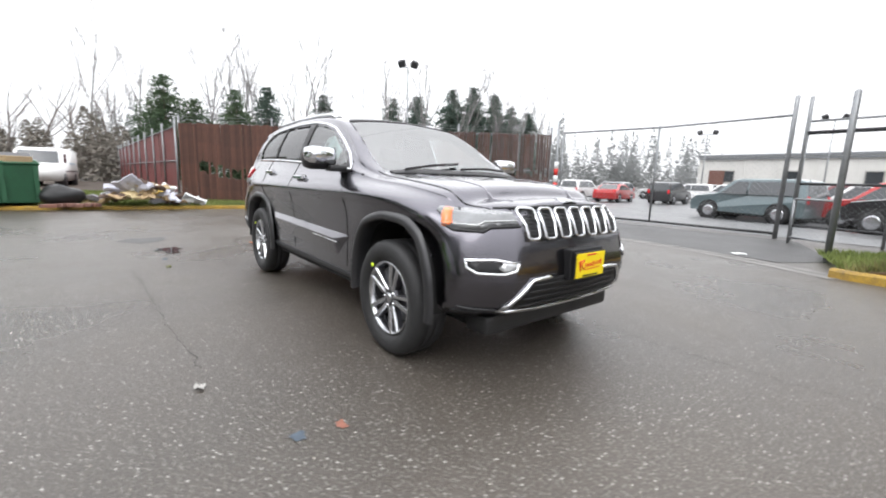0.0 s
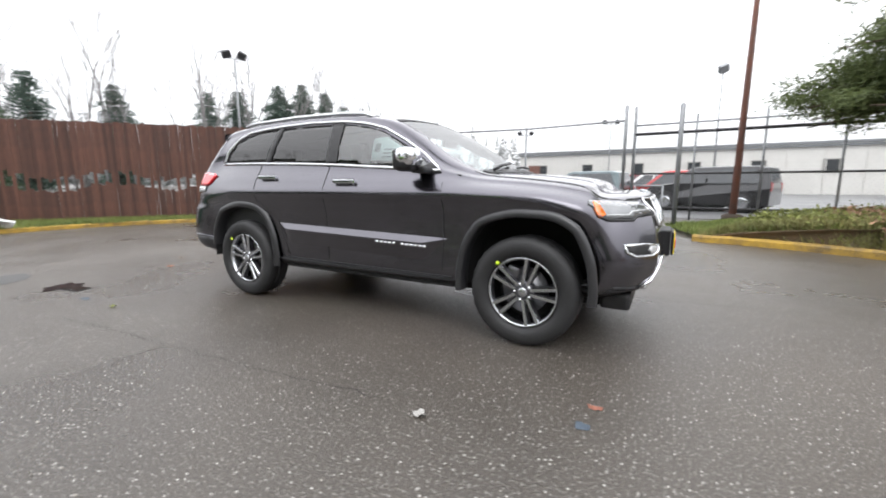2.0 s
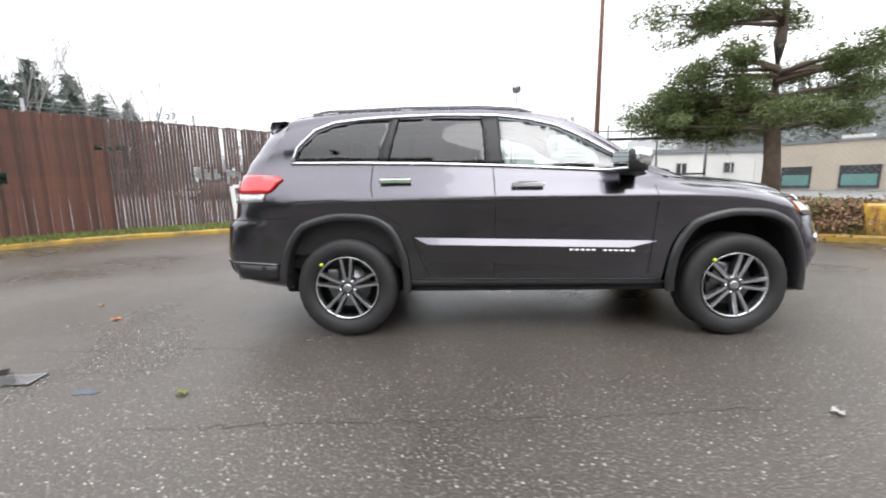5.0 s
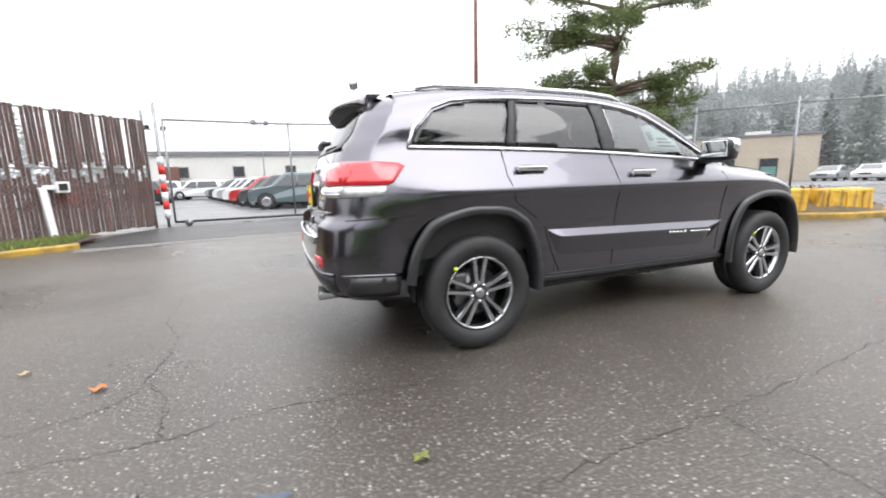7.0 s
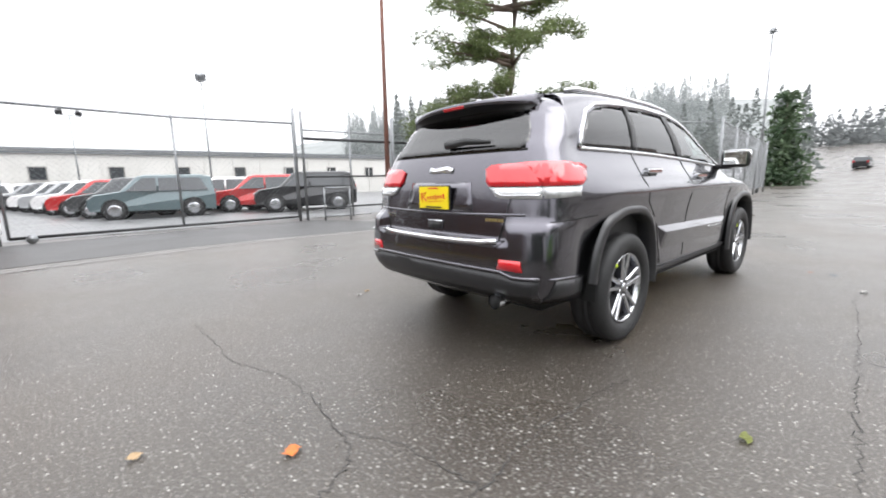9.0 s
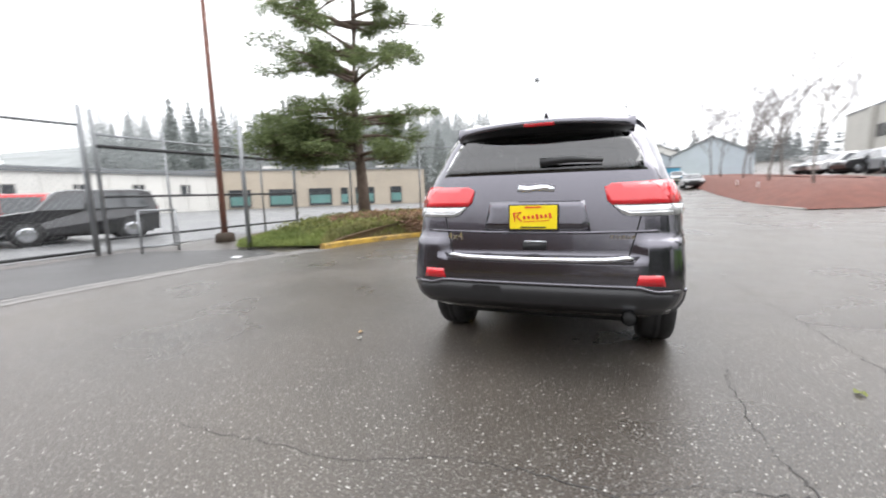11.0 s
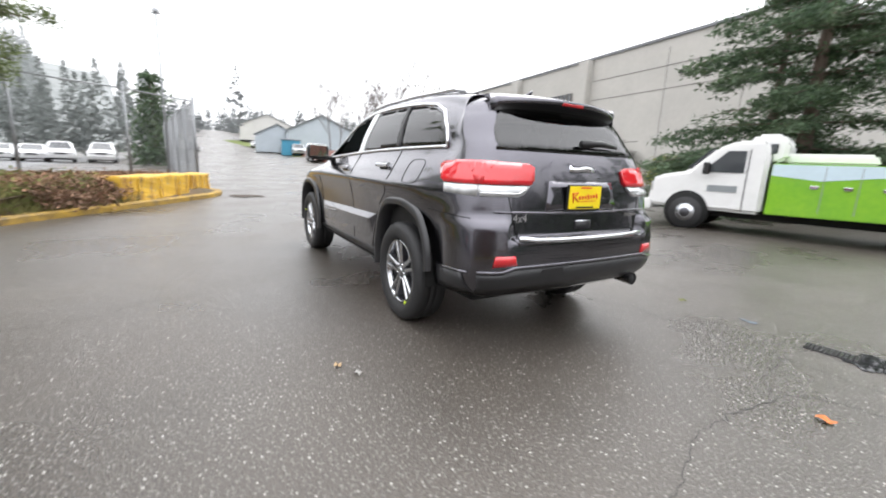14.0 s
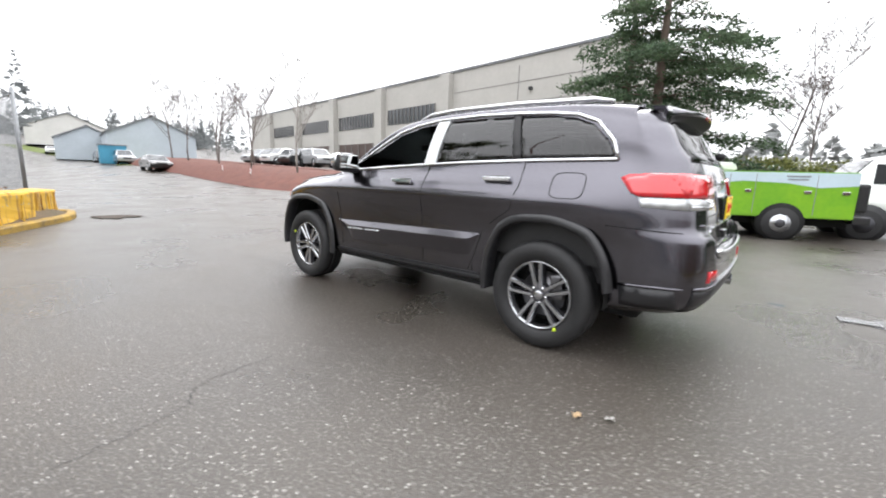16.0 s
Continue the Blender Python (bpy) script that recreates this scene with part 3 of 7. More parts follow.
# ---- fences ----
def chain_mesh(name, a, b, h, parent, cell=0.11, z0=0.06, r=0.0022):
    """Diamond wire between two posts, as thin strips."""
    ln = math.hypot(b[0] - a[0], b[1] - a[1])
    d = Vector(((b[0] - a[0]) / ln, (b[1] - a[1]) / ln, 0))
    vs, fs = [], []
    hh = h - z0
    k = -int(hh / cell)
    while k * cell < ln:
        for sgn in (1, -1):
            x0, x1 = (k * cell, k * cell + hh) if sgn == 1 else (k * cell + hh, k * cell)
            za, zb = z0, h
            pa, pb = [x0, za], [x1, zb]
            for p, q in ((pa, pb), (pb, pa)):
                if p[0] < 0:
                    f = (0 - p[0]) / (q[0] - p[0]); p[1] += (q[1] - p[1]) * f; p[0] = 0
                if p[0] > ln:
                    f = (p[0] - ln) / (p[0] - q[0]); p[1] += (q[1] - p[1]) * f; p[0] = ln
            if abs(pa[0] - pb[0]) < 0.02:
                continue
            o = len(vs)
            A = Vector((*a, 0)) + d * pa[0] + Vector((0, 0, pa[1]))
            B = Vector((*a, 0)) + d * pb[0] + Vector((0, 0, pb[1]))
            w = (B - A).normalized().cross(Vector((-d.y, d.x, 0))) * r
            nn = Vector((-d.y, d.x, 0)) * r
            vs += [A + w, A - w * 0.5 + nn, A - w * 0.5 - nn, B + w, B - w * 0.5 + nn, B - w * 0.5 - nn]
            fs += [(o, o + 1, o + 4, o + 3), (o + 1, o + 2, o + 5, o + 4), (o + 2, o, o + 3, o + 5)]
        k += 1
    ob = mesh_ob(name, vs, fs, M_GALV, parent)
    return ob


def slat_fence(name, a, b, h, material, label, gap_rng=None, pitch=0.085, posts=3.0, z0=0.05, wires=True, thin=0.0):
    t = thing(name, (a[0], a[1], 0), math.degrees(math.atan2(b[1] - a[1], b[0] - a[0])), label, "fence")
    ln = math.hypot(b[0] - a[0], b[1] - a[1])
    rng = random.Random(5)
    bm = bmesh.new()
    add_box(bm, (0, 0, 0), (pitch * 0.985, 0.012, 1.0))
    me = bpy.data.meshes.new("slat"); bm.to_mesh(me); bm.free(); me.materials.append(material)
    n = int(ln / pitch)
    for i in range(n):
        x = (i + 0.5) * pitch
        zt, zb = h - rng.uniform(0, 0.05), z0 + rng.uniform(0, 0.05)
        spans = [(zb, zt)]
        if gap_rng:
            g = gap_rng(x / ln, rng)
            if g:
                spans = [(zb, g[0]), (g[1], zt)]
                if g[1] >= zt:
                    spans = [(zb, g[0])]
        for lo, hi in spans:
            if hi - lo < 0.1:
                continue
            s = new("slat", me); s.parent = t
            s.matrix_basis = Matrix.LocRotScale((x, rng.uniform(-0.006, 0.006), (lo + hi) / 2), Euler((0, rng.uniform(-0.008, 0.008), rng.uniform(-0.05, 0.05))), (0.78 if thin and x / ln > thin else 1, 2.0 if thin and x / ln > thin else 1, hi - lo))
    k = max(1, round(ln / posts))
    for i in range(k + 1):
        tube("post", [(ln * i / k, 0.05, -0.1), (ln * i / k, 0.05, h + 0.25)], 0.035, M_GALV, t)
    for z in (0.35, h * 0.55, h - 0.05):
        tube("rail", [(0, 0.045, z), (ln, 0.045, z)], 0.022, M_GALV, t, 6)
    if thin:
        chain_mesh("wire_mesh", (ln * thin, -0.03), (ln, -0.03), h, t, 0.10, 0.1, 0.002)
    if wires:
        for z in (h + 0.1, h + 0.2):
            tube("barbed_wire", [(0, 0.05, z), (ln * 0.5, 0.05, z - 0.02), (ln, 0.05, z)], 0.005, M_GALV, t, 4)
    return t


def west_gaps(u, rng):
    if 0.03 < u < 0.42:
        mid = 1.35 + 0.12 * math.sin(u * 30)
        if rng.random() < 0.72:
            return (mid - 0.25 - rng.uniform(0, 0.12), mid + rng.uniform(-0.05, 0.1))
    if 0.44 < u < 0.47 and rng.random() < 0.5:
        return (1.3, 1.55)
    if 0.58 < u < 0.64 and rng.random() < 0.7:
        return (2.1, 2.2)
    if u > 0.74 and rng.random() < 0.6:
        return (1.25 + rng.uniform(0, 0.3), 1.5 + rng.uniform(0, 0.25))
    if u > 0.8 and rng.random() < 0.3:
        return (1.6, 9)
    return None


slat_fence("slatted_fence", (-14.2, -0.2), (-5.75, 10.25), 2.9, M_RUST, "tall chain fence filled with rust-brown slats, some missing", west_gaps, thin=0.60)
slat_fence("slatted_fence", (-14.25, -0.25), (-40.0, -1.4), 2.8, M_REDSLAT, "tall fence filled with smooth dark red slats", None, 0.22, 3.0, 0.05, False)


# gate and its posts
gate = tagged(new("sliding_gate"), "long galvanised chain-link gate on a wheel, closed across the lot entrance", "gate")
for x, y in ((-5.35, 10.4), (-2.12, 10.55), (1.0, 10.5)):
    tube("upright", [(x, y, 0.1), (x, y, 2.95)], 0.03, M_GALV, gate)
tube("top_rail", [(-5.35, 10.4, 2.93), (-2.12, 10.55, 2.9), (1.0, 10.5, 2.95)], 0.03, M_GALV, gate)
tube("bottom_rail", [(-5.35, 10.4, 0.12), (-2.12, 10.55, 0.12), (1.0, 10.5, 0.12)], 0.035, M_DARKSTEEL, gate)
chain_mesh("wire_mesh", (-5.35, 10.4), (-2.12, 10.55), 2.9, gate, 0.13, 0.12, 0.0016)
chain_mesh("wire_mesh", (-2.12, 10.55), (1.0, 10.5), 2.9, gate, 0.13, 0.12, 0.0016)


def disc_wheel(name, c, r, w, axis, material, parent):
    d = Vector(axis) * w / 2
    return tube(name, [Vector(c) - d, Vector(c) + d], r, material, parent, 20)


disc_wheel("gate_wheel", (-5.0, 10.3, 0.1), 0.1, 0.05, (0, 1, 0), M_GALV, gate)
sp = thing("striped_post", (-5.5, 10.3, 0), 0, "steel gate post with red and white reflective stripes", "post")
tube("pole", [(0, 0, -0.1), (0, 0, 3.35)], 0.04, M_GALV, sp)
for i in range(7):
    z = 0.25 + i * 0.24
    tube("stripe", [(0, 0, z), (0, 0, z + 0.24)], 0.075, M_REDINK if i % 2 else M_PAPER, sp, 10)


def post(loc, h, label="galvanised steel fence post", r=0.035, mat_=None, name="fence_post", group="fence posts"):
    p = tube(name, [(0, 0, -0.1), (0, 0, h - 0.03), (0, 0, h)], [r, r, r * 0.5], mat_ or M_GALV)
    p.matrix_basis = pose(*loc)
    return tagged(p, label, "post", group)


post((1.02, 10.45, 0), 3.4, "tall galvanised gate post", 0.05)
post((1.28, 10.5, 0), 3.35, "tall galvanised gate post", 0.04)
post((2.45, 7.35, 0), 2.85, "leaning galvanised post by the grass", 0.05)
gf2 = tagged(new("cantilever_frame"), "open steel gate frame of dark and grey rails with wire mesh", "gate")
for z, r, m in ((2.78, 0.025, M_GALV), (2.52, 0.045, M_DARKSTEEL), (1.35, 0.03, M_DARKSTEEL), (0.35, 0.03, M_DARKSTEEL)):
    tube("rail", [(1.3, 10.5, z), (7.6, 10.15, z)], r, m, gf2)
for i in range(5):
    x = 1.3 + i * 1.575
    tube("upright", [(x, 10.5 - i * 0.0875, 0), (x, 10.5 - i * 0.0875, 3.0)], 0.03, M_GALV, gf2)
chain_mesh("wire_mesh", (1.3, 10.55), (7.6, 10.2), 1.35, gf2, 0.12, 0.1, 0.0016)
small = tagged(new("low_mesh_panel"), "small galvanised frame with wire mesh beside the gate post", "panel")
for a, b in (((1.45, 9.6, 0.15), (2.15, 9.3, 0.15)), ((1.45, 9.6, 1.0), (2.15, 9.3, 1.0)), ((1.45, 9.6, 0.0), (1.45, 9.6, 1.0)), ((2.15, 9.3, 0.0), (2.15, 9.3, 1.0))):
    tube("bar", [a, b], 0.025, M_GALV, small)
chain_mesh("wire_mesh", (1.45, 9.6), (2.15, 9.3), 1.0, small, 0.1, 0.15, 0.0018)

# chain-link round the lot's corner behind the pine
FL = [(7.6, 10.2), (8.3, 8.2), (9.35, 5.85), (10.64, 3.85), (12.4, 2.2)]
cf = tagged(new("chain_fence"), "high galvanised chain-link fence with a top rail", "fence")
for i, (x, y) in enumerate(FL):
    tube("post", [(x, y, 0), (x, y, 3.05 if i else 3.2)], 0.035, M_GALV, cf)
for i in range(len(FL) - 1):
    tube("top_rail", [(*FL[i], 2.9), (*FL[i + 1], 2.9)], 0.022, M_GALV, cf, 6)
    chain_mesh("wire_mesh", FL[i], FL[i + 1], 2.9, cf, 0.14, 0.3, 0.0018)
FE = [(12.4, 2.2), (15.5, 2.5), (19.0, 2.9), (23.0, 3.3), (28.0, 3.8)]
cf2 = tagged(new("chain_fence"), "chain-link fence with pale slats running along the road", "fence")
for i, (x, y) in enumerate(FE):
    tube("post", [(x, y, 0), (x, y, 3.05)], 0.045, M_GALV, cf2)
for i in range(len(FE) - 1):
    tube("top_rail", [(*FE[i], 2.9), (*FE[i + 1], 2.9)], 0.022, M_GALV, cf2, 6)
    chain_mesh("wire_mesh", FE[i], FE[i + 1], 2.9, cf2, 0.14, 0.3, 0.004)

# tall rusty pole
pole = thing("utility_pole", (3.83, 9.65, 0), 0, "tall slender rust-red steel pole on a dark footing", "pole")
tube("shaft", [(0, 0, 0), (0.03, 0, 5), (0.08, 0, 12)], [0.09, 0.065, 0.045], M_POLE, pole, 12)
tube("footing", [(0, 0, -0.05), (0, 0, 0.22), (0, 0, 0.26)], [0.27, 0.25, 0.16], M_SOIL, pole, 14)

# ---- yellow concrete blocks ----
def barrier(loc, rz, ln, label):
    t = thing("concrete_barrier", loc, rz, label, "barrier", "yellow blocks on the kerb")
    bm = bmesh.new()
    add_box(bm, (ln / 2, 0, 0.31), (ln, 0.55, 0.60), None, 0.05)
    for i in range(3):
        add_box(bm, (ln * (0.2 + 0.3 * i), -0.285, 0.30), (0.05, 0.04, 0.5), None, 0.015)
    bmesh.ops.subdivide_edges(bm, edges=[e for e in bm.edges if e.calc_length() > 0.3], cuts=5, use_grid_fill=True)
    for v in bm.verts:
        v.co += Vector((noise.noise(v.co * 5 + Vector(loc)), noise.noise(v.co * 5 + Vector((7, 1, 3))), noise.noise(v.co * 4 + Vector((1, 9, 2))))) * 0.03
    part("block", bm, M_YSTREAK, t)
    return t


barrier((6.85, 3.85, 0.06), -31, 2.35, "yellow painted concrete block with rust streaks")
barrier((9.10, 2.62, 0.04), -20, 1.35, "shorter yellow painted concrete block with grime")

# ---- pine on the island ----
def pine():
    rng = np.random.default_rng(11)
    t = thing("pine_tree", (7.7, 7.3, 0.35), 0, "old pine with a bare brown trunk and layered green boughs", "tree")
    tr = [(0, 0, -0.2), (-0.05, 0, 1.2), (-0.15, 0.05, 2.6), (-0.1, 0.1, 4.2), (0.1, 0.1, 6.5), (0.0, 0.0, 9.0)]
    tube("trunk", tr, [0.24, 0.19, 0.17, 0.14, 0.10, 0.05], M_BARK, t, 12)
    cs, limbs = [], Soup()
    def bough(z, ang, ln, droop, n):
        b = Vector((-0.1, 0.05, z))
        d = Vector((math.cos(ang), math.sin(ang), 0))
        pts = [b + d * (ln * q) + Vector((0, 0, 0.15 * ln * q - droop * ln * q * q)) for q in (0, 0.3, 0.6, 1.0)]
        limbs.add(*tube_data(pts, [0.07, 0.05, 0.03, 0.012], 6))
        for c_ in range(max(3, n // 7)):
            q = rng.uniform(0.35, 1.05) ** 0.7
            p = b + d * (ln * q) + Vector((0, 0, 0.15 * ln * q - droop * ln * q * q))
            off = rng.normal(0, 1, 3) * np.array([0.30, 0.30, 0.13]) * (0.4 + 0.6 * q) * min(ln, 2.4) * 0.36
            for _ in range(7):
                o2 = rng.normal(0, 1, 3) * np.array([0.11, 0.11, 0.075])
                cs.append((p.x + off[0] + o2[0], p.y + off[1] + o2[1], p.z + off[2] + 0.08 + o2[2]))
    for k in range(30):
        z = (2.15, 2.7, 3.4)[k % 3] + rng.uniform(-0.2, 0.2)
        bough(z, rng.uniform(0, 6.283), rng.uniform(1.3, 2.6), rng.uniform(0.06, 0.22), 50)
    for k in range(14):
        bough(rng.uniform(1.95, 3.4), math.pi * 0.74 + rng.uniform(-0.42, 0.42), rng.uniform(2.2, 3.5), rng.uniform(0.12, 0.24), 64)
    for k in range(36):
        z = (4.7, 5.6, 6.6, 7.5, 8.4)[k % 5] + rng.uniform(-0.22, 0.22)
        bough(z, rng.uniform(0, 6.283), rng.uniform(1.4, 3.6) * (1.12 - z * 0.04), rng.uniform(-0.02, 0.2), 52)
    limbs.ob("limb", M_BARK, t)
    v, f = blades(rng, cs, 0.125, 20, 0.75, 0.15)
    quad_ob("crown", v, f, M_PINE, t)


pine()

# ---- grass and low bushes ----
def scatter_in(poly, n, rng):
    P = [(p.x, p.y) if isinstance(p, Vector) else p for p in poly]
    xs, ys = [p[0] for p in P], [p[1] for p in P]
    out = []
    while len(out) < n:
        x, y = rng.uniform(min(xs), max(xs)), rng.uniform(min(ys), max(ys))
        ins = False
        j = len(P) - 1
        for i in range(len(P)):
            if (P[i][1] > y) != (P[j][1] > y) and x < (P[j][0] - P[i][0]) * (y - P[i][1]) / (P[j][1] - P[i][1]) + P[i][0]:
                ins = not ins
            j = i
        if ins:
            out.append((x, y))
    return out


def grass_patch(name, poly, n, z, h, material, label, seed, zf=None):
    rng = np.random.default_rng(seed)
    pts = np.array(scatter_in(poly, n, rng))
    zz = np.array([zf(x, y) if zf else z for x, y in pts])
    base = np.column_stack([pts, zz])
    a = rng.uniform(0, 6.283, n)
    w = np.column_stack([np.cos(a), np.sin(a), np.zeros(n)]) * rng.uniform(0.008, 0.02, (n, 1))
    tip = base + np.column_stack([rng.normal(0, 0.4 * h, n), rng.normal(0, 0.4 * h, n), h * rng.uniform(0.4, 1.1, n)])
    v = np.stack([base - w, base + w, tip], 1).reshape(-1, 3)
    ob = quad_ob(name, v, np.arange(3 * n).reshape(-1, 3), material)
    return tagged(ob, label, "grass", kind="stuff")


isle_mid = sum(isle_line, Vector()) / len(isle_line)


def isle_z(x, y):
    """Height of the island's mound at a place."""
    d = Vector((x, y, 0)) - isle_mid
    far = 9.0
    for i, a in enumerate(isle_line):
        b = isle_line[(i + 1) % len(isle_line)]
        e = b - a
        den = d.x * e.y - d.y * e.x
        if abs(den) > 1e-9:
            w = a - isle_mid
            s, u = (w.x * e.y - w.y * e.x) / den, (w.x * d.y - w.y * d.x) / den
            if s > 0 and 0 <= u <= 1:
                far = min(far, s)
    t = max(0.0, 1 - 1 / far)
    return 0.07 + 0.36 * (1 - (1 - min(1, t * 1.4)) ** 2)


grass_patch("grass", [(2.9, 5.6), (4.4, 5.1), (6.0, 4.3), (6.2, 6.0), (5.2, 8.5), (3.4, 8.6), (2.3, 7.6)], 20000, 0.1, 0.14, M_GRASS, "rough wet green grass on the island", 21, isle_z)
grass_patch("grass", [p + Vector((0.1, 0.12, 0)) for p in K_ISLE if p.x < 7.0] + [Vector((6.6, 5.6, 0)), Vector((5.0, 6.6, 0))], 14000, 0.1, 0.20, M_DRYGRASS, "dry yellowish grass along the kerb", 23, isle_z)
grass_patch("grass", [(-11.6, -3.0), (-11.1, 1.2), (-10.3, 3.0), (-8.6, 5.1), (-6.4, 6.7), (-6.6, 8.2), (-9.9, 5.6), (-12.8, 2.4), (-14.3, -0.6), (-20, -1.2), (-22, -6), (-14, -6)], 40000, 0.10, 0.12, M_GRASS, "grass verge along the fence", 22)


def bushes(name, poly, n, hmax, material, label, seed, size=0.07):
    rng = np.random.default_rng(seed)
    pts = scatter_in(poly, n, rng)
    cs = []
    for x, y in pts:
        h = hmax * rng.uniform(0.3, 1.0)
        for k in range(10):
            cs.append((x + rng.normal(0, 0.16), y + rng.normal(0, 0.16), isle_z(x, y) + h * rng.uniform(0.0, 1.0)))
    v, f = blades(rng, cs, size, 7, 0.8, 0.4)
    return tagged(quad_ob(name, v, f, material), label, "bushes", kind="stuff")


bushes("low_bushes", [(4.5, 5.3), (6.0, 4.35), (7.2, 4.1), (8.6, 5.8), (7.6, 8.8), (4.2, 8.0), (3.7, 6.2)], 230, 0.26, M_BUSH, "low yellow-green bushes below the pine", 31)
bushes("bracken", [p + Vector((0.1, 0.12, 0)) for p in K_ISLE if 5.2 < p.x < 6.6] + [Vector((7.2, 4.15, 0)), Vector((9.0, 3.1, 0)), Vector((10.6, 2.55, 0)), Vector((11.3, 2.7, 0)), Vector((9.4, 5.8, 0)), Vector((8.2, 8.0, 0)), Vector((5.0, 7.0, 0))], 1700, 0.22, M_BRACKEN, "dead brown bracken and leaf litter behind the blocks", 32, 0.06)

# ---- generic parked vehicles ----
def wheel_simple(parent, x, y, r, w, rim=0.62):
    s = 1 if y > 0 else -1
    t = tube("tyre", [(x, y - s * w, r), (x, y - s * 0.02, r), (x, y, r)], [r, r, r * 0.93], M_RUBBER, parent, 20)
    tube("rim", [(x, y - s * 0.05, r), (x, y + s * 0.006, r), (x, y + s * 0.012, r)], [r * rim, r * rim, r * rim * 0.82], M_RIM, t, 16)


CAR_MATS = {}


def paint(name, c):
    if name not in CAR_MATS:
        CAR_MATS[name] = mat(name, c, 0.3, 0.3, 0.05, 3, coat=1.0)
    return CAR_MATS[name]


def parked_car(loc, rz, kind, pname, color, label, group="parked cars"):
    """Facing +x of its own: body, cabin glass, lamps and wheels."""
    t = thing("parked_car", loc, rz, label, "car", group)
    L, W, H, belt, r = {"suv": (4.5, 1.84, 1.70, 1.02, 0.36), "boxy": (4.3, 1.80, 1.72, 1.04, 0.36), "sedan": (4.7, 1.8, 1.45, 0.92, 0.32),
                        "pickup": (5.4, 1.9, 1.8, 1.1, 0.4)}[kind]
    a = L / 2
    lo = 0.30
    if kind in ("suv", "boxy"):
        sl = 0.28 if kind == "suv" else 0.10
        top = [(-a + 0.02, belt - 0.1), (-a + 0.03, belt), (-a + 0.12 + sl * 0.5, H - 0.08), (-a + 0.4 + sl, H), (a * 0.12, H), (a * 0.25, H - 0.05), (a * 0.52, belt + 0.06), (a * 0.9, belt - 0.06), (a - 0.04, belt - 0.2), (a, 0.62), (a - 0.06, lo + 0.06)]
    else:
        top = [(-a, 0.75), (-a + 0.05, belt + 0.04), (-a + 0.55, belt + 0.08), (-a + 1.25, H - 0.03), (-0.1, H), (0.35, H - 0.06), (a * 0.52, belt + 0.03), (a * 0.9, belt - 0.12), (a - 0.04, belt - 0.25), (a, 0.55), (a - 0.06, lo)]
    prof = [(-a + 0.05, lo)] + top
    hw = W / 2
    def width(z):
        return hw if z < belt else hw - (z - belt) * 0.33
    n = len(prof)
    cx = sum(p[0] for p in prof) / n
    vs, fs = [], []
    for s in (-1, 1):
        for inset, grow in ((0.0, 1.0), (0.06, 0.985)):
            for x, z in prof:
                vs.append((cx + (x - cx) * (1.0 if grow == 1.0 else 1.0), s * (width(z) - (0.07 if grow == 1.0 else 0.0)), z - (0 if grow == 1.0 else 0.035 * (z > lo + 0.1))))
    for i in range(n):
        j = (i + 1) % n
        fs.append((i, j, 2 * n + j, 2 * n + i))
        fs.append((n + i, n + j, j, i))
        fs.append((2 * n + i, 2 * n + j, 3 * n + j, 3 * n + i))
    fs.append(tuple(n + i for i in range(n))[::-1])
    fs.append(tuple(3 * n + i for i in range(n)))
    mesh_ob("body", vs, fs, paint(pname, color), t)
    # side glass, windscreen and tail glass
    k = 2 if kind in ("suv", "boxy") else 2
    xs0 = top[1][0] + 0.25 if kind in ("suv", "boxy") else top[2][0] + 0.15
    xr, xf = top[3][0] + 0.05, top[4][0]
    xw = top[6][0] - 0.18
    for s in (-1, 1):
        y0, y1 = s * (width(belt + 0.05) + 0.006), s * (width(H - 0.12) + 0.006)
        quads = [((xs0, belt + 0.05), (-0.15, belt + 0.05), (-0.15, H - 0.12), (xr, H - 0.12)), ((-0.08, belt + 0.05), (xw, belt + 0.05), (xf + 0.12, H - 0.12), (-0.08, H - 0.12))]
        for q in quads:
            v = [(x, y0 if z < H - 0.2 else y1, z) for x, z in q]
            v2 = [(x, y - s * 0.02, z) for x, y, z in v]
            mesh_ob("side_window", v + v2, [(0, 1, 2, 3), (7, 6, 5, 4), (0, 4, 5, 1), (1, 5, 6, 2), (2, 6, 7, 3), (3, 7, 4, 0)], M_WINDARK, t)
    def slope_glass(nm, p, q):
        d = Vector((q[0] - p[0], 0, q[1] - p[1])); nn = Vector((d.z, 0, -d.x)).normalized() * 0.012
        if nn.z < 0:
            nn = -nn
        v = []
        for off in (nn, nn * -1):
            for u, (x, z) in ((0.06, p), (0.94, q)):
                pp = Vector((p[0], 0, p[1])) + d * u + off
                w = width(pp.z) - 0.13
                v += [(pp.x, -w, pp.z), (pp.x, w, pp.z)]
        mesh_ob(nm, v, [(0, 1, 3, 2), (6, 7, 5, 4), (0, 4, 5, 1), (2, 3, 7, 6), (0, 2, 6, 4), (1, 5, 7, 3)], M_WINDARK, t)
    slope_glass("windscreen", top[6], top[5])
    slope_glass("tail_glass", top[1] if kind in ("suv", "boxy") else top[2], top[2] if kind in ("suv", "boxy") else top[3])
    for s in (-1, 1):
        box("headlamp", (a - 0.06, s * (hw - 0.28), belt - 0.27), (0.12, 0.32, 0.14), M_CLEAR, t, 0, 0.03)
        box("tail_lamp", (-a + 0.05, s * (hw - 0.16), belt - 0.08), (0.08, 0.16, 0.3), M_RED, t, 0, 0.02)
        wheel_simple(t, a * 0.62, s * (hw + 0.01), r, 0.22)
        wheel_simple(t, -a * 0.60, s * (hw + 0.01), r, 0.22)
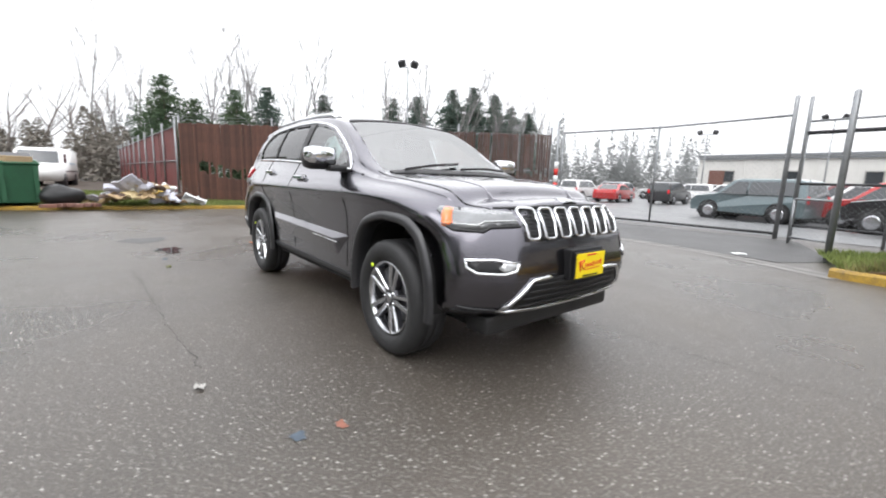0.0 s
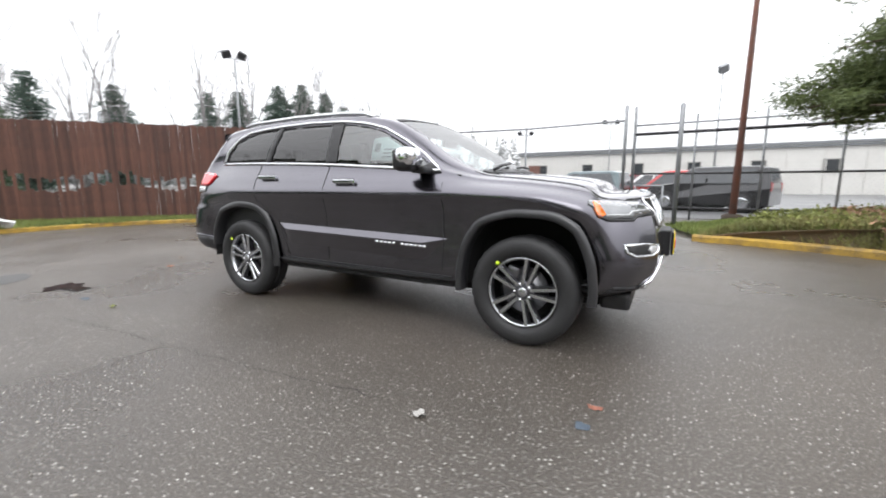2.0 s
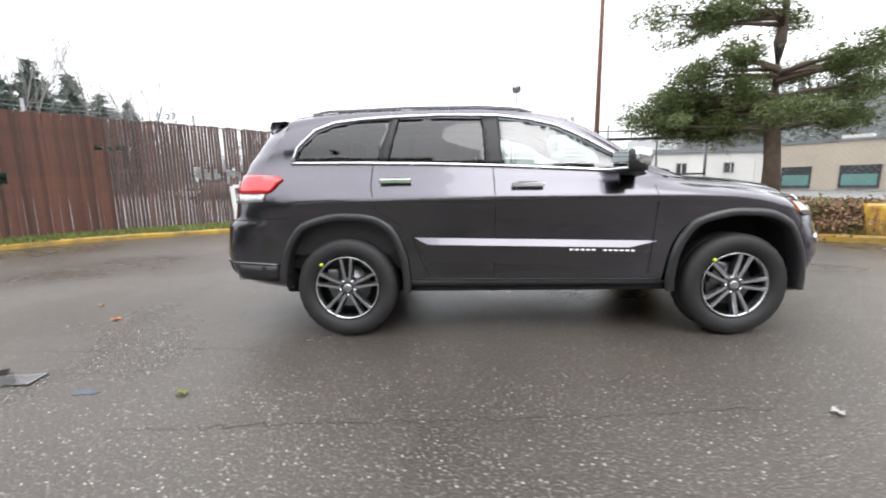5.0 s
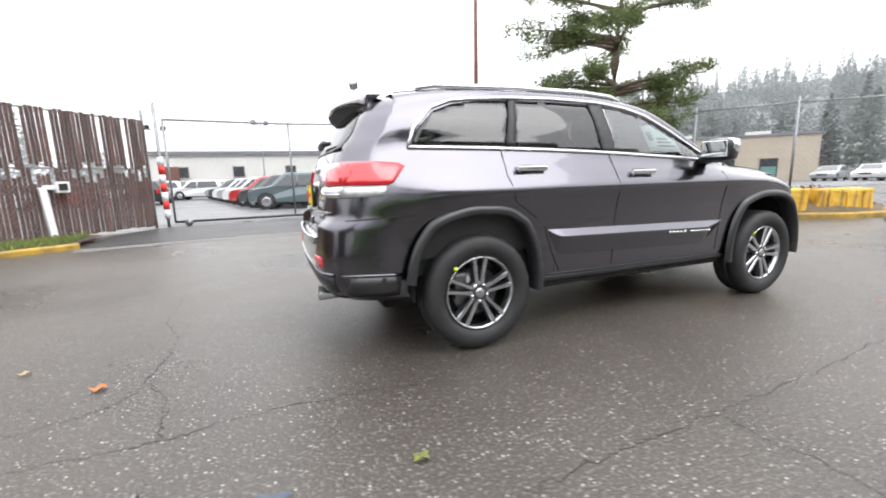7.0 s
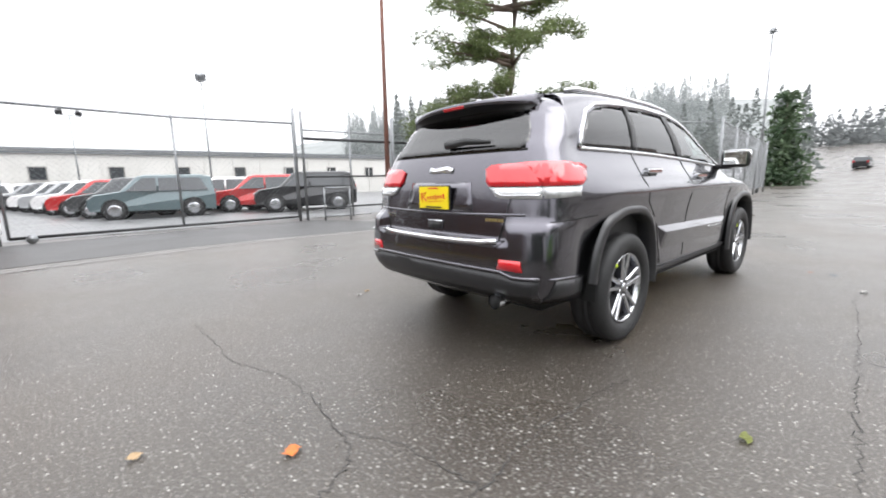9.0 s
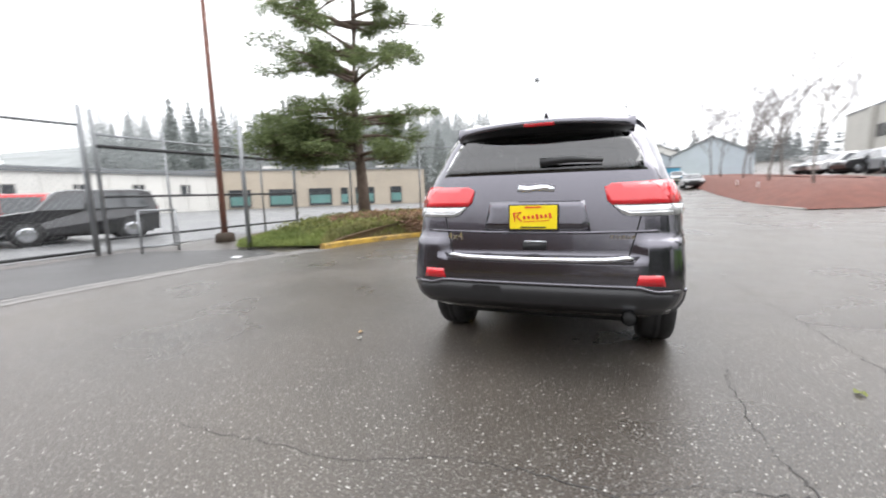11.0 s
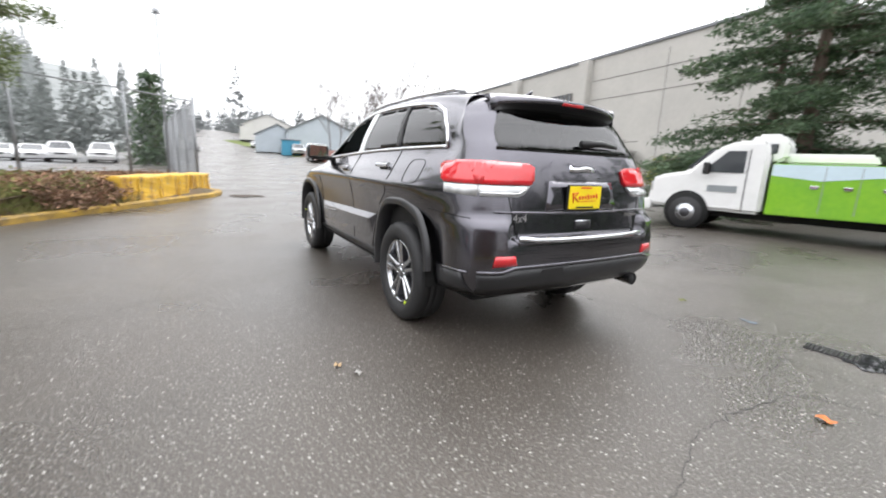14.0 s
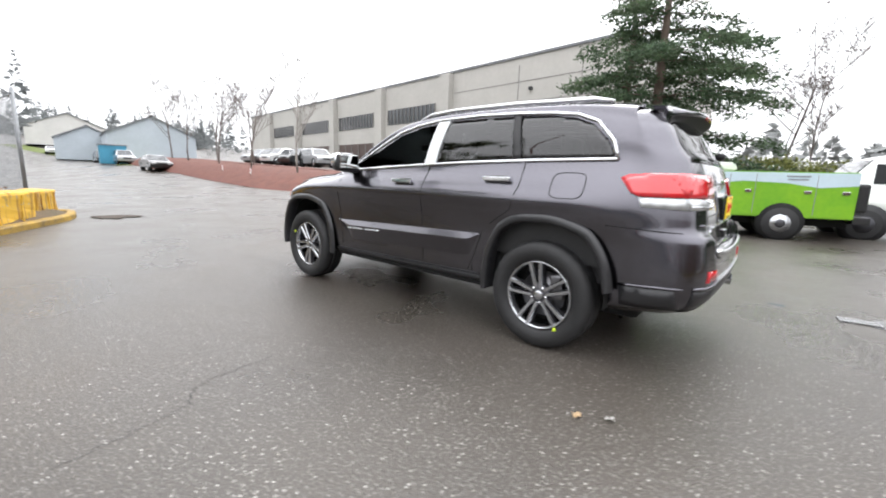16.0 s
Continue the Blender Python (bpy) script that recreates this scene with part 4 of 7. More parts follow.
        for x in (a * 0.62, -a * 0.60):
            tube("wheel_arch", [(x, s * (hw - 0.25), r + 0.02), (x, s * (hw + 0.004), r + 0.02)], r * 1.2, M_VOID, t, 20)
    box("grille", (a - 0.02, 0, belt - 0.30), (0.06, W * 0.45, 0.18), M_BLACK, t, 0, 0.02)
    box("underbody", (0, 0, 0.30), (L * 0.9, W * 0.8, 0.16), M_VOID, t)
    return t


# rows beyond the gate, noses towards the west
SHADES = [("slate_blue_paint", (0.10, 0.14, 0.15)), ("graphite_paint", (0.05, 0.052, 0.055)), ("bright_red_paint", (0.45, 0.02, 0.02)), ("white_car_paint", (0.72, 0.72, 0.72)),
          ("silver_paint", (0.35, 0.36, 0.37)), ("black_paint", (0.012, 0.012, 0.014)), ("dark_red_paint", (0.16, 0.015, 0.02)), ("sand_paint", (0.30, 0.27, 0.2))]


def shade_car(x, y, rz, kind, i, extra):
    nm, c = SHADES[i]
    word = nm.replace("_paint", "").replace("_car", "").replace("_", " ")
    return parked_car((x, y, ground_z(x, y) + 0.012), rz, kind, nm, c, f"{word} parked {'sedan' if kind == 'sedan' else 'utility vehicle'} {extra}", "cars in the lot")


for i, s in enumerate([0, 1, 2, 3, 4, 3, 1, 4, 3]):
    shade_car(-1.57 - i * 0.6, 18.6 + i * 2.65, 167, "boxy" if i < 2 else "suv", s, "in a row inside the lot")
for i, s in enumerate([5, 2, 3, 6, 4]):
    shade_car(3.74 - i * 1.0, 16.05 + i * 2.65, 159, "boxy" if i == 0 else "suv", s, "in the row behind the wire fence")
for x, y, rz, k, s in ((-14, 30, 100, "sedan", 2), (-17.5, 30.5, 95, "suv", 3), (-11, 33, 92, "boxy", 5), (-9, 40, 170, "boxy", 3), (-12.5, 42, 172, "boxy", 3), (-16, 43, 170, "suv", 3), (-20, 40, 172, "suv", 4), (-25, 38, 100, "suv", 1), (-30, 42, 170, "sedan", 3)):
    shade_car(x, y, rz, k, s, "far across the lot")
for x, y, rz, k, s in ((44, 14, 190, "sedan", 3), (46, 16.5, 190, "sedan", 3), (43, 12, 190, "suv", 3), (45, 9.5, 185, "pickup", 3), (47, 20, 190, "sedan", 4)):
    shade_car(x, y, rz, k, s, "far across the lot")
# along the road and above the mulch bank
for x, y, rz, k, s in ((44, -9.6, 176, "sedan", 5), (60, -10.8, 176, "suv", 4), (65, -11.2, 176, "suv", 1), (74, -11.6, 176, "suv", 5), (85, 2.5, -4, "suv", 5), (96, -11, 176, "suv", 3), (104, -10, 176, "sedan", 3)):
    shade_car(x, y, rz, k, s, "parked beside the road")
for i, s in enumerate([4, 5, 3, 1, 4]):
    x, y = 31.5 + i * 2.7 + (i > 1) * 1.5, -19.0 - i * 0.3
    c = parked_car((x, y, ground_z(x, y) + 0.35), 170 if i == 0 else 95, "suv", *SHADES[s], "muddy sport utility car parked above the mulch bank", "cars above the bank")

# ---- buildings ----
def building(name, a, b, depth, h, z0, material, label, side=1):
    """A long wall between a and b with depth behind it, and a flat roof edge."""
    ln = math.hypot(b[0] - a[0], b[1] - a[1])
    t = thing(name, (a[0], a[1], z0), math.degrees(math.atan2(b[1] - a[1], b[0] - a[0])), label, "building")
    box("wall", (ln / 2, side * depth / 2, h / 2 - 1), (ln, depth, h + 2), material, t)
    box("roof", (ln / 2, side * depth / 2, h + 0.12), (ln + 0.3, depth + 0.3, 0.24), M_ROOF, t)
    return t, ln


def add_window(t, x, z, w, h, out, frame=True, glassmat=None):
    wd = box("window", (x, out * 0.0, z), (w, 0.10, h), glassmat or M_WINDARK, t)
    if frame:
        for dx in (-w / 2, w / 2):
            box("frame", (x + dx, out * 0.05, z), (0.08, 0.08, h + 0.1), M_CONC, wd)
        for dz in (-h / 2, h / 2):
            box("frame", (x, out * 0.052, z + dz), (w + 0.1, 0.08, 0.08), M_CONC, wd)


wb, ln = building("warehouse", (-14.0, 46.5), (52.0, 44.0), 14, 4.5, -0.2, M_BLDWHITE, "long low white metal warehouse with small windows")
for i in range(12):
    add_window(wb, 2.8 + i * 5.2, 2.6, 1.1, 1.1, -1)
for i in range(24):
    box("wall_rib", (1.4 + i * 2.7, -0.04, 2.2), (0.09, 0.06, 4.4), M_BLDWHITE, wb)
box("door", (1.8, -0.05, 1.9), (1.4, 0.12, 2.6), mat("brown_door", (0.16, 0.07, 0.05), 0.6), wb)
box("gutter", (33, -0.16, 4.35), (66, 0.14, 0.14), M_ROOF, wb)

tb, ln = building("tan_workshop", (50.9, 23.0), (33.0, 47.5), 16, 4.7, 0.0, M_BLDTAN, "low tan workshop with dark doorways and teal panels", -1)
for x, w in ((4.2, 1.6), (8.6, 2.6), (11.4, 1.0), (14.6, 3.0), (19.6, 3.0), (24.6, 2.6)):
    d = box("roller_door", (x, 0.03, 1.15), (w, 0.14, 2.3), M_WINDARK, tb)
    box("door_panel", (x, 0.06, 0.85), (w * 0.86, 0.14, 1.1), M_TEAL, d, label="teal lower panel")
    box("lintel", (x, 0.05, 2.36), (w + 0.3, 0.14, 0.14), M_BLDTAN, d)
for i in range(3):
    box("roof_vent", (5 + i * 8, -5, 5.2), (2.4, 1.4, 0.8), M_BLDWHITE, tb)

ob_, ln = building("office_block", (9.0, -33.8), (96.0, -44.2), 25, 11.5, 1.6, M_BLDGREY, "pale grey precast concrete office block with ribbon windows", -1)
ob_.name = "office_block"
u0 = math.hypot(30.1 - 9.0, -36.3 + 33.8)
for i in range(5):
    x = u0 + i * 13.6
    box("pilaster", (x, 0.35, 5.1), (1.5, 0.9, 12.6), M_BLDGREY, ob_)
    if i < 4:
        w = 9.8
        xc = x + 7.2
        win = box("window", (xc, -0.02, 7.4), (w, 0.2, 2.0), M_WINDARK, ob_)
        for k in range(13):
            box("mullion", (xc - w / 2 + w * k / 12, 0.12, 7.4), (0.09, 0.10, 2.0), M_CONC2, win)
        # flat panel; its dark colour stands for the shaded recess
        rec = box("entrance_recess_panel", (xc, -0.02, 2.3), (w, 0.2, 3.6), M_RECESS, ob_)
        for k in range(6):
            box("mullion", (xc - w / 2 + w * k / 5, 0.12, 2.3), (0.14, 0.10, 3.6), M_CONC2, rec)
for z in (7.2, 9.2):
    box("panel_joint", (u0 / 2 - 0.3, 0.0, z), (u0 - 1.2, 0.05, 0.06), M_CONC2, ob_)
for x in (4.0, 11.0):
    box("panel_joint", (x, 0.0, 5.4), (0.06, 0.05, 10.8), M_CONC2, ob_)
lampw = box("wall_lamp", (9.4, 0.15, 8.4), (0.35, 0.35, 0.3), M_BLACK, ob_, 0, 0.05)


def stairs(loc, rz, n, label):
    t = thing("outdoor_stairs", loc, rz, label, "stairs", "stairs at the office block")
    for i in range(n):
        box("step", (i * 0.3, 0, 0.17 * (i + 0.5)), (0.34, 1.6, 0.17 * (i + 1) if i < 1 else 0.34), M_CONC, t)
    box("landing", (n * 0.3 + 0.8, 0, 0.17 * n - 0.1), (1.8, 1.7, 0.2), M_CONC, t)
    box("landing_base", (n * 0.3 + 0.8, 0, 0.17 * n / 2 - 0.1), (1.5, 1.4, 0.17 * n - 0.1), M_CONC2, t)
    for y in (-0.8, 0.8):
        tube("handrail", [(0, y, 0.95), (n * 0.3, y, 0.17 * n + 0.9), (n * 0.3 + 1.6, y, 0.17 * n + 0.9)], 0.03, M_DARKSTEEL, t)


stairs((26.5, -34.7, ground_z(26.5, -34.7)), 173, 10, "concrete steps with dark handrails against the wall")
stairs((37.5, -36.1, ground_z(37.5, -36.1)), 173, 9, "concrete steps with dark handrails against the wall")

# ---- service truck ----
def service_truck():
    t = thing("service_truck", (-0.55, -8.95, 0), 15.5, "white cab service truck with a lime green wrapped utility body", "truck")
    def prof(name, pts, y0, y1, m, bev=0.04, par=None):
        bm = bmesh.new()
        va = [bm.verts.new((x, y0, z)) for x, z in pts]
        vb = [bm.verts.new((x, y1, z)) for x, z in pts]
        n = len(pts)
        bm.faces.new(va); bm.faces.new(vb[::-1])
        for i in range(n):
            bm.faces.new((va[(i + 1) % n], va[i], vb[i], vb[(i + 1) % n]))
        bmesh.ops.recalc_face_normals(bm, faces=bm.faces)
        if bev:
            bmesh.ops.bevel(bm, geom=list(bm.edges), offset=bev, segments=2, affect='EDGES')
        return part(name, bm, m, par or t)
    cab = prof("cab", [(0.55, 0.45), (0.55, 1.72), (0.62, 1.98), (1.15, 1.98), (1.50, 1.82), (2.0, 1.32), (2.62, 1.20), (2.78, 1.08), (2.80, 0.48)], -0.93, 0.93, M_WHITE, 0.07)
    prof("front_bumper", [(2.7, 0.38), (2.92, 0.38), (2.92, 0.62), (2.7, 0.62)], -0.95, 0.95, M_WHITE, 0.03)
    for s in (-1, 1):
        prof("door_window", [(0.95, 1.30), (0.95, 1.76), (1.28, 1.76), (1.62, 1.42), (1.62, 1.30)], s * 0.925, s * 0.945, M_WINDARK, 0, cab)
        mi = box("mirror", (1.62, s * 1.08, 1.38), (0.12, 0.2, 0.26), M_BLACK, t, 0, 0.04)
        prof("door_sign", [(1.02, 0.88), (1.02, 1.02), (1.58, 1.02), (1.58, 0.88)], s * 0.93, s * 0.94, M_GREYINK, 0, cab)
        prof("door_gap", [(0.88, 0.5), (0.88, 1.8), (0.90, 1.8), (0.90, 0.5)], s * 0.928, s * 0.937, M_BLACK, 0, cab)
        box("headlamp", (2.72, s * 0.70, 0.92), (0.14, 0.34, 0.22), M_CLEAR, cab, 0, 0.03)
        for x in (1.95, -1.9):
            yo = 0.0 if x > 0 else 0.065
            ty = tube("wheel", [(x, s * 0.62, 0.37), (x, s * (0.93 + yo), 0.37), (x, s * (0.96 + yo), 0.37)], [0.37, 0.37, 0.34], M_RUBBER, t, 24)
            tube("rim", [(x, s * 0.90, 0.37), (x, s * (0.965 + yo), 0.37)], 0.20, M_RIM, ty, 20)
            tube("hub_cap", [(x, s * 0.95, 0.37), (x, s * (0.985 + yo), 0.37), (x, s * (1.0 + yo), 0.37)], [0.12, 0.09, 0.05], M_RIMDARK, ty, 14)
            tube("wheel_arch", [(x, s * 0.6, 0.42), (x, s * 0.948 if x > 0 else s * 0.99, 0.42)], 0.45, M_VOID, t, 24)
    prof("windscreen", [(1.58, 1.80), (2.02, 1.38), (2.05, 1.40), (1.62, 1.83)], -0.78, 0.78, M_WINDARK, 0, cab)
    body = prof("utility_body", [(-3.15, 0.52), (-3.15, 1.52), (0.48, 1.52), (0.48, 0.48)], -1.0, 1.0, M_LIME, 0.02)
    for s in (-1, 1):
        pts = [(0.47, 1.28), (-0.3, 1.20), (-1.1, 1.30), (-1.9, 1.27), (-2.5, 1.18), (-3.14, 1.24), (-3.14, 1.50), (0.47, 1.50)]
        prof("sky_panel", pts, s * 0.996, s * 1.006, M_PALEBLUE, 0, body)
        for x in (-0.35, -0.85, -1.35, -2.45):
            prof("door_seam", [(x, 0.58), (x, 1.46), (x + 0.012, 1.46), (x + 0.012, 0.58)], s * 1.003, s * 1.009, M_GREYINK, 0, body)
        for x in (-0.22, -0.70, -1.22, -2.3, -2.95):
            box("latch", (x, s * 1.01, 1.08), (0.13, 0.03, 0.07), M_CHROME, body, 0, 0.01)
        box("sign_bar", (-2.1, s * 1.01, 1.42), (0.42, 0.012, 0.03), M_GREYINK, body)
        box("sign_bar", (-2.1, s * 1.01, 1.35), (0.36, 0.012, 0.03), M_GREYINK, body)
        tube("arch_void", [(-1.9, s * 0.9, 0.40), (-1.9, s * 1.012, 0.40)], 0.43, M_VOID, body, 24)
    prof("top_box", [(0.35, 1.52), (0.35, 1.74), (-1.0, 1.74), (-1.08, 1.52)], -0.45, 0.45, M_WHITE, 0.05)
    prof("cab_fairing", [(0.50, 1.5), (0.30, 1.62), (0.28, 1.95), (0.42, 2.12), (0.85, 2.12), (0.98, 1.96), (0.7, 1.9)], -0.75, 0.75, M_WHITE, 0.06)
    for s in (-1, 1):
        box("fairing_window", (0.55, s * 0.752, 1.82), (0.16, 0.02, 0.2), M_WINDARK, t, 0, 0.02)
    box("chassis", (-0.4, 0, 0.42), (5.6, 1.2, 0.2), M_VOID, t)
    box("rear_step", (-3.3, 0, 0.5), (0.3, 1.9, 0.16), M_BLACK, t, 0, 0.02)
    box("spare_rack", (-3.28, 0.55, 0.98), (0.22, 0.7, 0.62), M_BLACK, t, 0, 0.06)


service_truck()

# ---- the grey sport utility vehicle; its own x runs forward, wheels at x = +-1.4575 ----
from mathutils.bvhtree import BVHTree

CAR = tagged(new("sport_utility_vehicle"), "grey metallic sport utility vehicle with chrome trim on wet asphalt", "car")

# half sections, rear to front: ten heights from the sill up over the roof to the middle line
#        x      ysc   belt y, z        window top y, z   roof edge y, z   roof middle z
STATIONS = [
    (-1.90, 0.968, 0.770, 1.335, 0.675, 1.600, 0.600, 1.690, 1.715),
    (-1.55, 0.985, 0.795, 1.325, 0.655, 1.668, 0.585, 1.732, 1.757),
    (-1.10, 0.995, 0.815, 1.312, 0.650, 1.695, 0.575, 1.748, 1.772),
    (-0.70, 1.000, 0.828, 1.295, 0.648, 1.700, 0.570, 1.750, 1.775),
    (-0.30, 1.000, 0.838, 1.270, 0.650, 1.685, 0.570, 1.742, 1.768),
    (0.05, 1.000, 0.845, 1.250, 0.655, 1.640, 0.580, 1.705, 1.740),
    (0.28, 1.000, 0.850, 1.235, 0.675, 1.560, 0.610, 1.640, 1.695),
    (0.52, 1.000, 0.853, 1.220, 0.720, 1.425, 0.660, 1.510, 1.575),
    (0.78, 0.998, 0.850, 1.200, 0.770, 1.275, 0.715, 1.335, 1.430),
    (1.00, 0.995, 0.835, 1.165, 0.765, 1.205, 0.700, 1.240, 1.300),
    (1.16, 0.990, 0.825, 1.145, 0.750, 1.180, 0.670, 1.200, 1.222),
    (1.50, 0.975, 0.800, 1.115, 0.730, 1.150, 0.640, 1.172, 1.198),
    (1.80, 0.945, 0.755, 1.065, 0.690, 1.105, 0.600, 1.128, 1.155),
]
SIDE = [(0.80, 0.36), (0.885, 0.42), (0.900, 0.58), (0.908, 0.79), (0.944, 1.06)]


def section(st):
    x, ysc, by, bz, wy, wz, ry, rz_, cz = st
    pts = [(x, y * ysc, z if z < 1.0 else min(z, bz - 0.09)) for y, z in SIDE]
    pts.append((x, by, bz))
    pts.append((x, (by + wy) / 2 + 0.018, (bz + wz) / 2))
    pts.append((x, wy, wz))
    pts.append((x, ry, rz_))
    pts.append((x, ry * 0.52, rz_ + (cz - rz_) * 0.72))
    pts.append((x, 0.0, cz))
    return pts


def rear_ring(dx, dy, ysc):
    """Ring near the tail; dx sets it forward of the tail's profile."""
    prof = [(0.80, 0.40, -2.30), (0.86, 0.47, -2.385), (0.88, 0.60, -2.435), (0.875, 0.80, -2.425), (0.85, 1.10, -2.385),
            (0.775, 1.315, -2.325), (0.74, 1.43, -2.25), (0.690, 1.56, -2.17), (0.60, 1.665, -2.09), (0.32, 1.695, -2.075), (0.0, 1.70, -2.07)]
    return [(x + dx, max(0.0, y * ysc - dy) if y else 0.0, z) for y, z, x in prof]


def front_ring(dx, dy, ysc):
    prof = [(0.74, 0.36, 2.17), (0.84, 0.44, 2.27), (0.86, 0.60, 2.335), (0.84, 0.78, 2.32), (0.80, 0.92, 2.285),
            (0.72, 1.00, 2.25), (0.66, 1.035, 2.235), (0.58, 1.052, 2.228), (0.48, 1.062, 2.222), (0.26, 1.072, 2.215), (0.0, 1.076, 2.215)]
    return [(x - dx, max(0.0, y * ysc - dy) if y else 0.0, z) for y, z, x in prof]


rings = [rear_ring(0.025, 0.22, 1.0), rear_ring(0.075, 0.075, 1.0), rear_ring(0.20, 0.0, 1.01)]
rings += [section(s) for s in STATIONS]
rings += [front_ring(0.32, 0.008, 1.0), front_ring(0.19, 0.10, 1.0), front_ring(0.07, 0.28, 1.0)]
RG = np.array(rings)


def catmull(P, n):
    """Denser rows along the first axis."""
    P = np.asarray(P)
    ext = np.concatenate([[2 * P[0] - P[1]], P, [2 * P[-1] - P[-2]]])
    out = []
    for i in range(1, len(ext) - 2):
        for k in range(n):
            t = k / n
            a, b, c, d = ext[i - 1], ext[i], ext[i + 1], ext[i + 2]
            out.append(0.5 * (2 * b + (c - a) * t + (2 * a - 5 * b + 4 * c - d) * t * t + (3 * b - a - 3 * c + d) * t ** 3))
    out.append(ext[-2])
    return np.array(out)


GR = catmull(RG, 14)
GR = np.swapaxes(catmull(np.swapaxes(GR, 0, 1), 14), 0, 1)
GR[:, -1, 1] = 0.0
NU, NV = GR.shape[:2]
# waist moulding swell low on the doors, and the shoulder crease
zz, xx = GR[:, :, 2], GR[:, :, 0]
door = np.clip((1.15 - np.abs(xx)) / 0.25, 0, 1)
GR[:, :, 1] -= np.where(GR[:, :, 1] > 0.6, 0.010 * np.exp(-((zz - 0.92) / 0.10) ** 2) * door, 0)
GR[:, :, 1] += np.where(GR[:, :, 1] > 0.6, 0.014 * np.clip(1 - np.abs(zz - 1.06) / 0.07, 0, 1) * np.clip((1.9 - np.abs(xx)) / 0.3, 0, 1), 0)

cap_n = 26
verts, faces, idx = [], [], {}


def vid(p):
    k = (round(p[0], 5), round(p[1], 5), round(p[2], 5))
    if k not in idx:
        idx[k] = len(verts)
        verts.append(k)
    return idx[k]


for s in (1, -1):
    for i in range(NU - 1):
        for j in range(NV - 1):
            q = [GR[i, j], GR[i + 1, j], GR[i + 1, j + 1], GR[i, j + 1]]
            q = [vid((p[0], s * p[1], p[2])) for p in q]
            if len(set(q)) >= 3:
                q2 = list(dict.fromkeys(q))
                faces.append(tuple(q2 if s == 1 else q2[::-1]))
for end, bulge in ((0, -0.022), (-1, 0.03)):
    row = GR[end]
    grid = []
    for j in range(NV):
        x, y, z = row[j]
        grid.append([vid((x + bulge * (1 - (2 * k / cap_n - 1) ** 2) * min(1, y / 0.5), y * (1 - 2 * k / cap_n), z)) for k in range(cap_n + 1)])
    for j in range(NV - 1):
        for k in range(cap_n):
            q = list(dict.fromkeys([grid[j][k], grid[j][k + 1], grid[j + 1][k + 1], grid[j + 1][k]]))
            if len(q) >= 3:
                faces.append(tuple(q if end == -1 else q[::-1]))
V = [Vector(v) for v in verts]


def ease(t):
    t = max(0.0, min(1.0, t))
    return t * t * (3 - 2 * t)


# the rear bumper stands proud of the wings and of the recessed tailgate
for v in V:
    if v.x < -1.94 and v.z < 1.0:
        beside = ease((abs(v.y) - 0.60) / 0.05)
        up = lerp(ease((0.805 - v.z) / 0.03), ease((0.935 - v.z) / 0.065), beside) * ease((-1.94 - v.x) / 0.18)
        back = ease((-2.12 - v.x) / 0.2)
        v.x -= 0.050 * up * back
        v.y += math.copysign(0.010 * up * (1 - back * 0.6), v.y) * beside
BODY = BVHTree.FromPolygons(V, faces)

# window outlines in side view (x, z)
WIN_R = [(-1.86, 1.352), (-1.80, 1.46), (-1.68, 1.575), (-1.54, 1.628), (-1.35, 1.655), (-1.10, 1.668), (-1.19, 1.345)]
WIN_M = [(-1.13, 1.342), (-1.055, 1.668), (-0.72, 1.672), (-0.40, 1.664), (-0.375, 1.310)]
WIN_F = [(-0.27, 1.305), (-0.295, 1.660), (-0.05, 1.628), (0.15, 1.575), (0.38, 1.462), (0.58, 1.345), (0.73, 1.238)]
TAIL_WIN = [(-0.66, 1.325), (-0.62, 1.46), (-0.54, 1.60), (0.54, 1.60), (0.62, 1.46), (0.66, 1.325)]


def inside(p, poly):
    r, j = False, len(poly) - 1
    for i in range(len(poly)):
        if (poly[i][1] > p[1]) != (poly[j][1] > p[1]) and p[0] < (poly[j][0] - poly[i][0]) * (p[1] - poly[i][1]) / (poly[j][1] - poly[i][1]) + poly[i][0]:
            r = not r
        j = i
    return r


def shrink(poly, d):
    cx, cy = sum(p[0] for p in poly) / len(poly), sum(p[1] for p in poly) / len(poly)
    return [(p[0] + d * (1 if p[0] < cx else -1), p[1] + d * (1 if p[1] < cy else -1)) for p in poly]


HUBS = ((1.4575, 0.385), (-1.4575, 0.385))
ARCH_SHAPE = [(0.44, -0.02), (0.435, 0.14), (0.40, 0.30), (0.33, 0.44), (0.22, 0.505), (0.05, 0.525), (-0.15, 0.51), (-0.31, 0.455), (-0.40, 0.33), (-0.45, 0.15), (-0.46, -0.02)]
ARCH_A = [math.atan2(z, x) % (2 * math.pi) if z > 0 else (0.0 if x > 0 else math.pi) for x, z in ARCH_SHAPE]
ARCH_R = [math.hypot(x, z) for x, z in ARCH_SHAPE]


def arch_r(a):
    """Reach of the squared-off wheel opening from the hub, by angle."""
    a = (a + math.pi / 2) % (2 * math.pi) - math.pi / 2
    return float(np.interp(a, ARCH_A, ARCH_R))


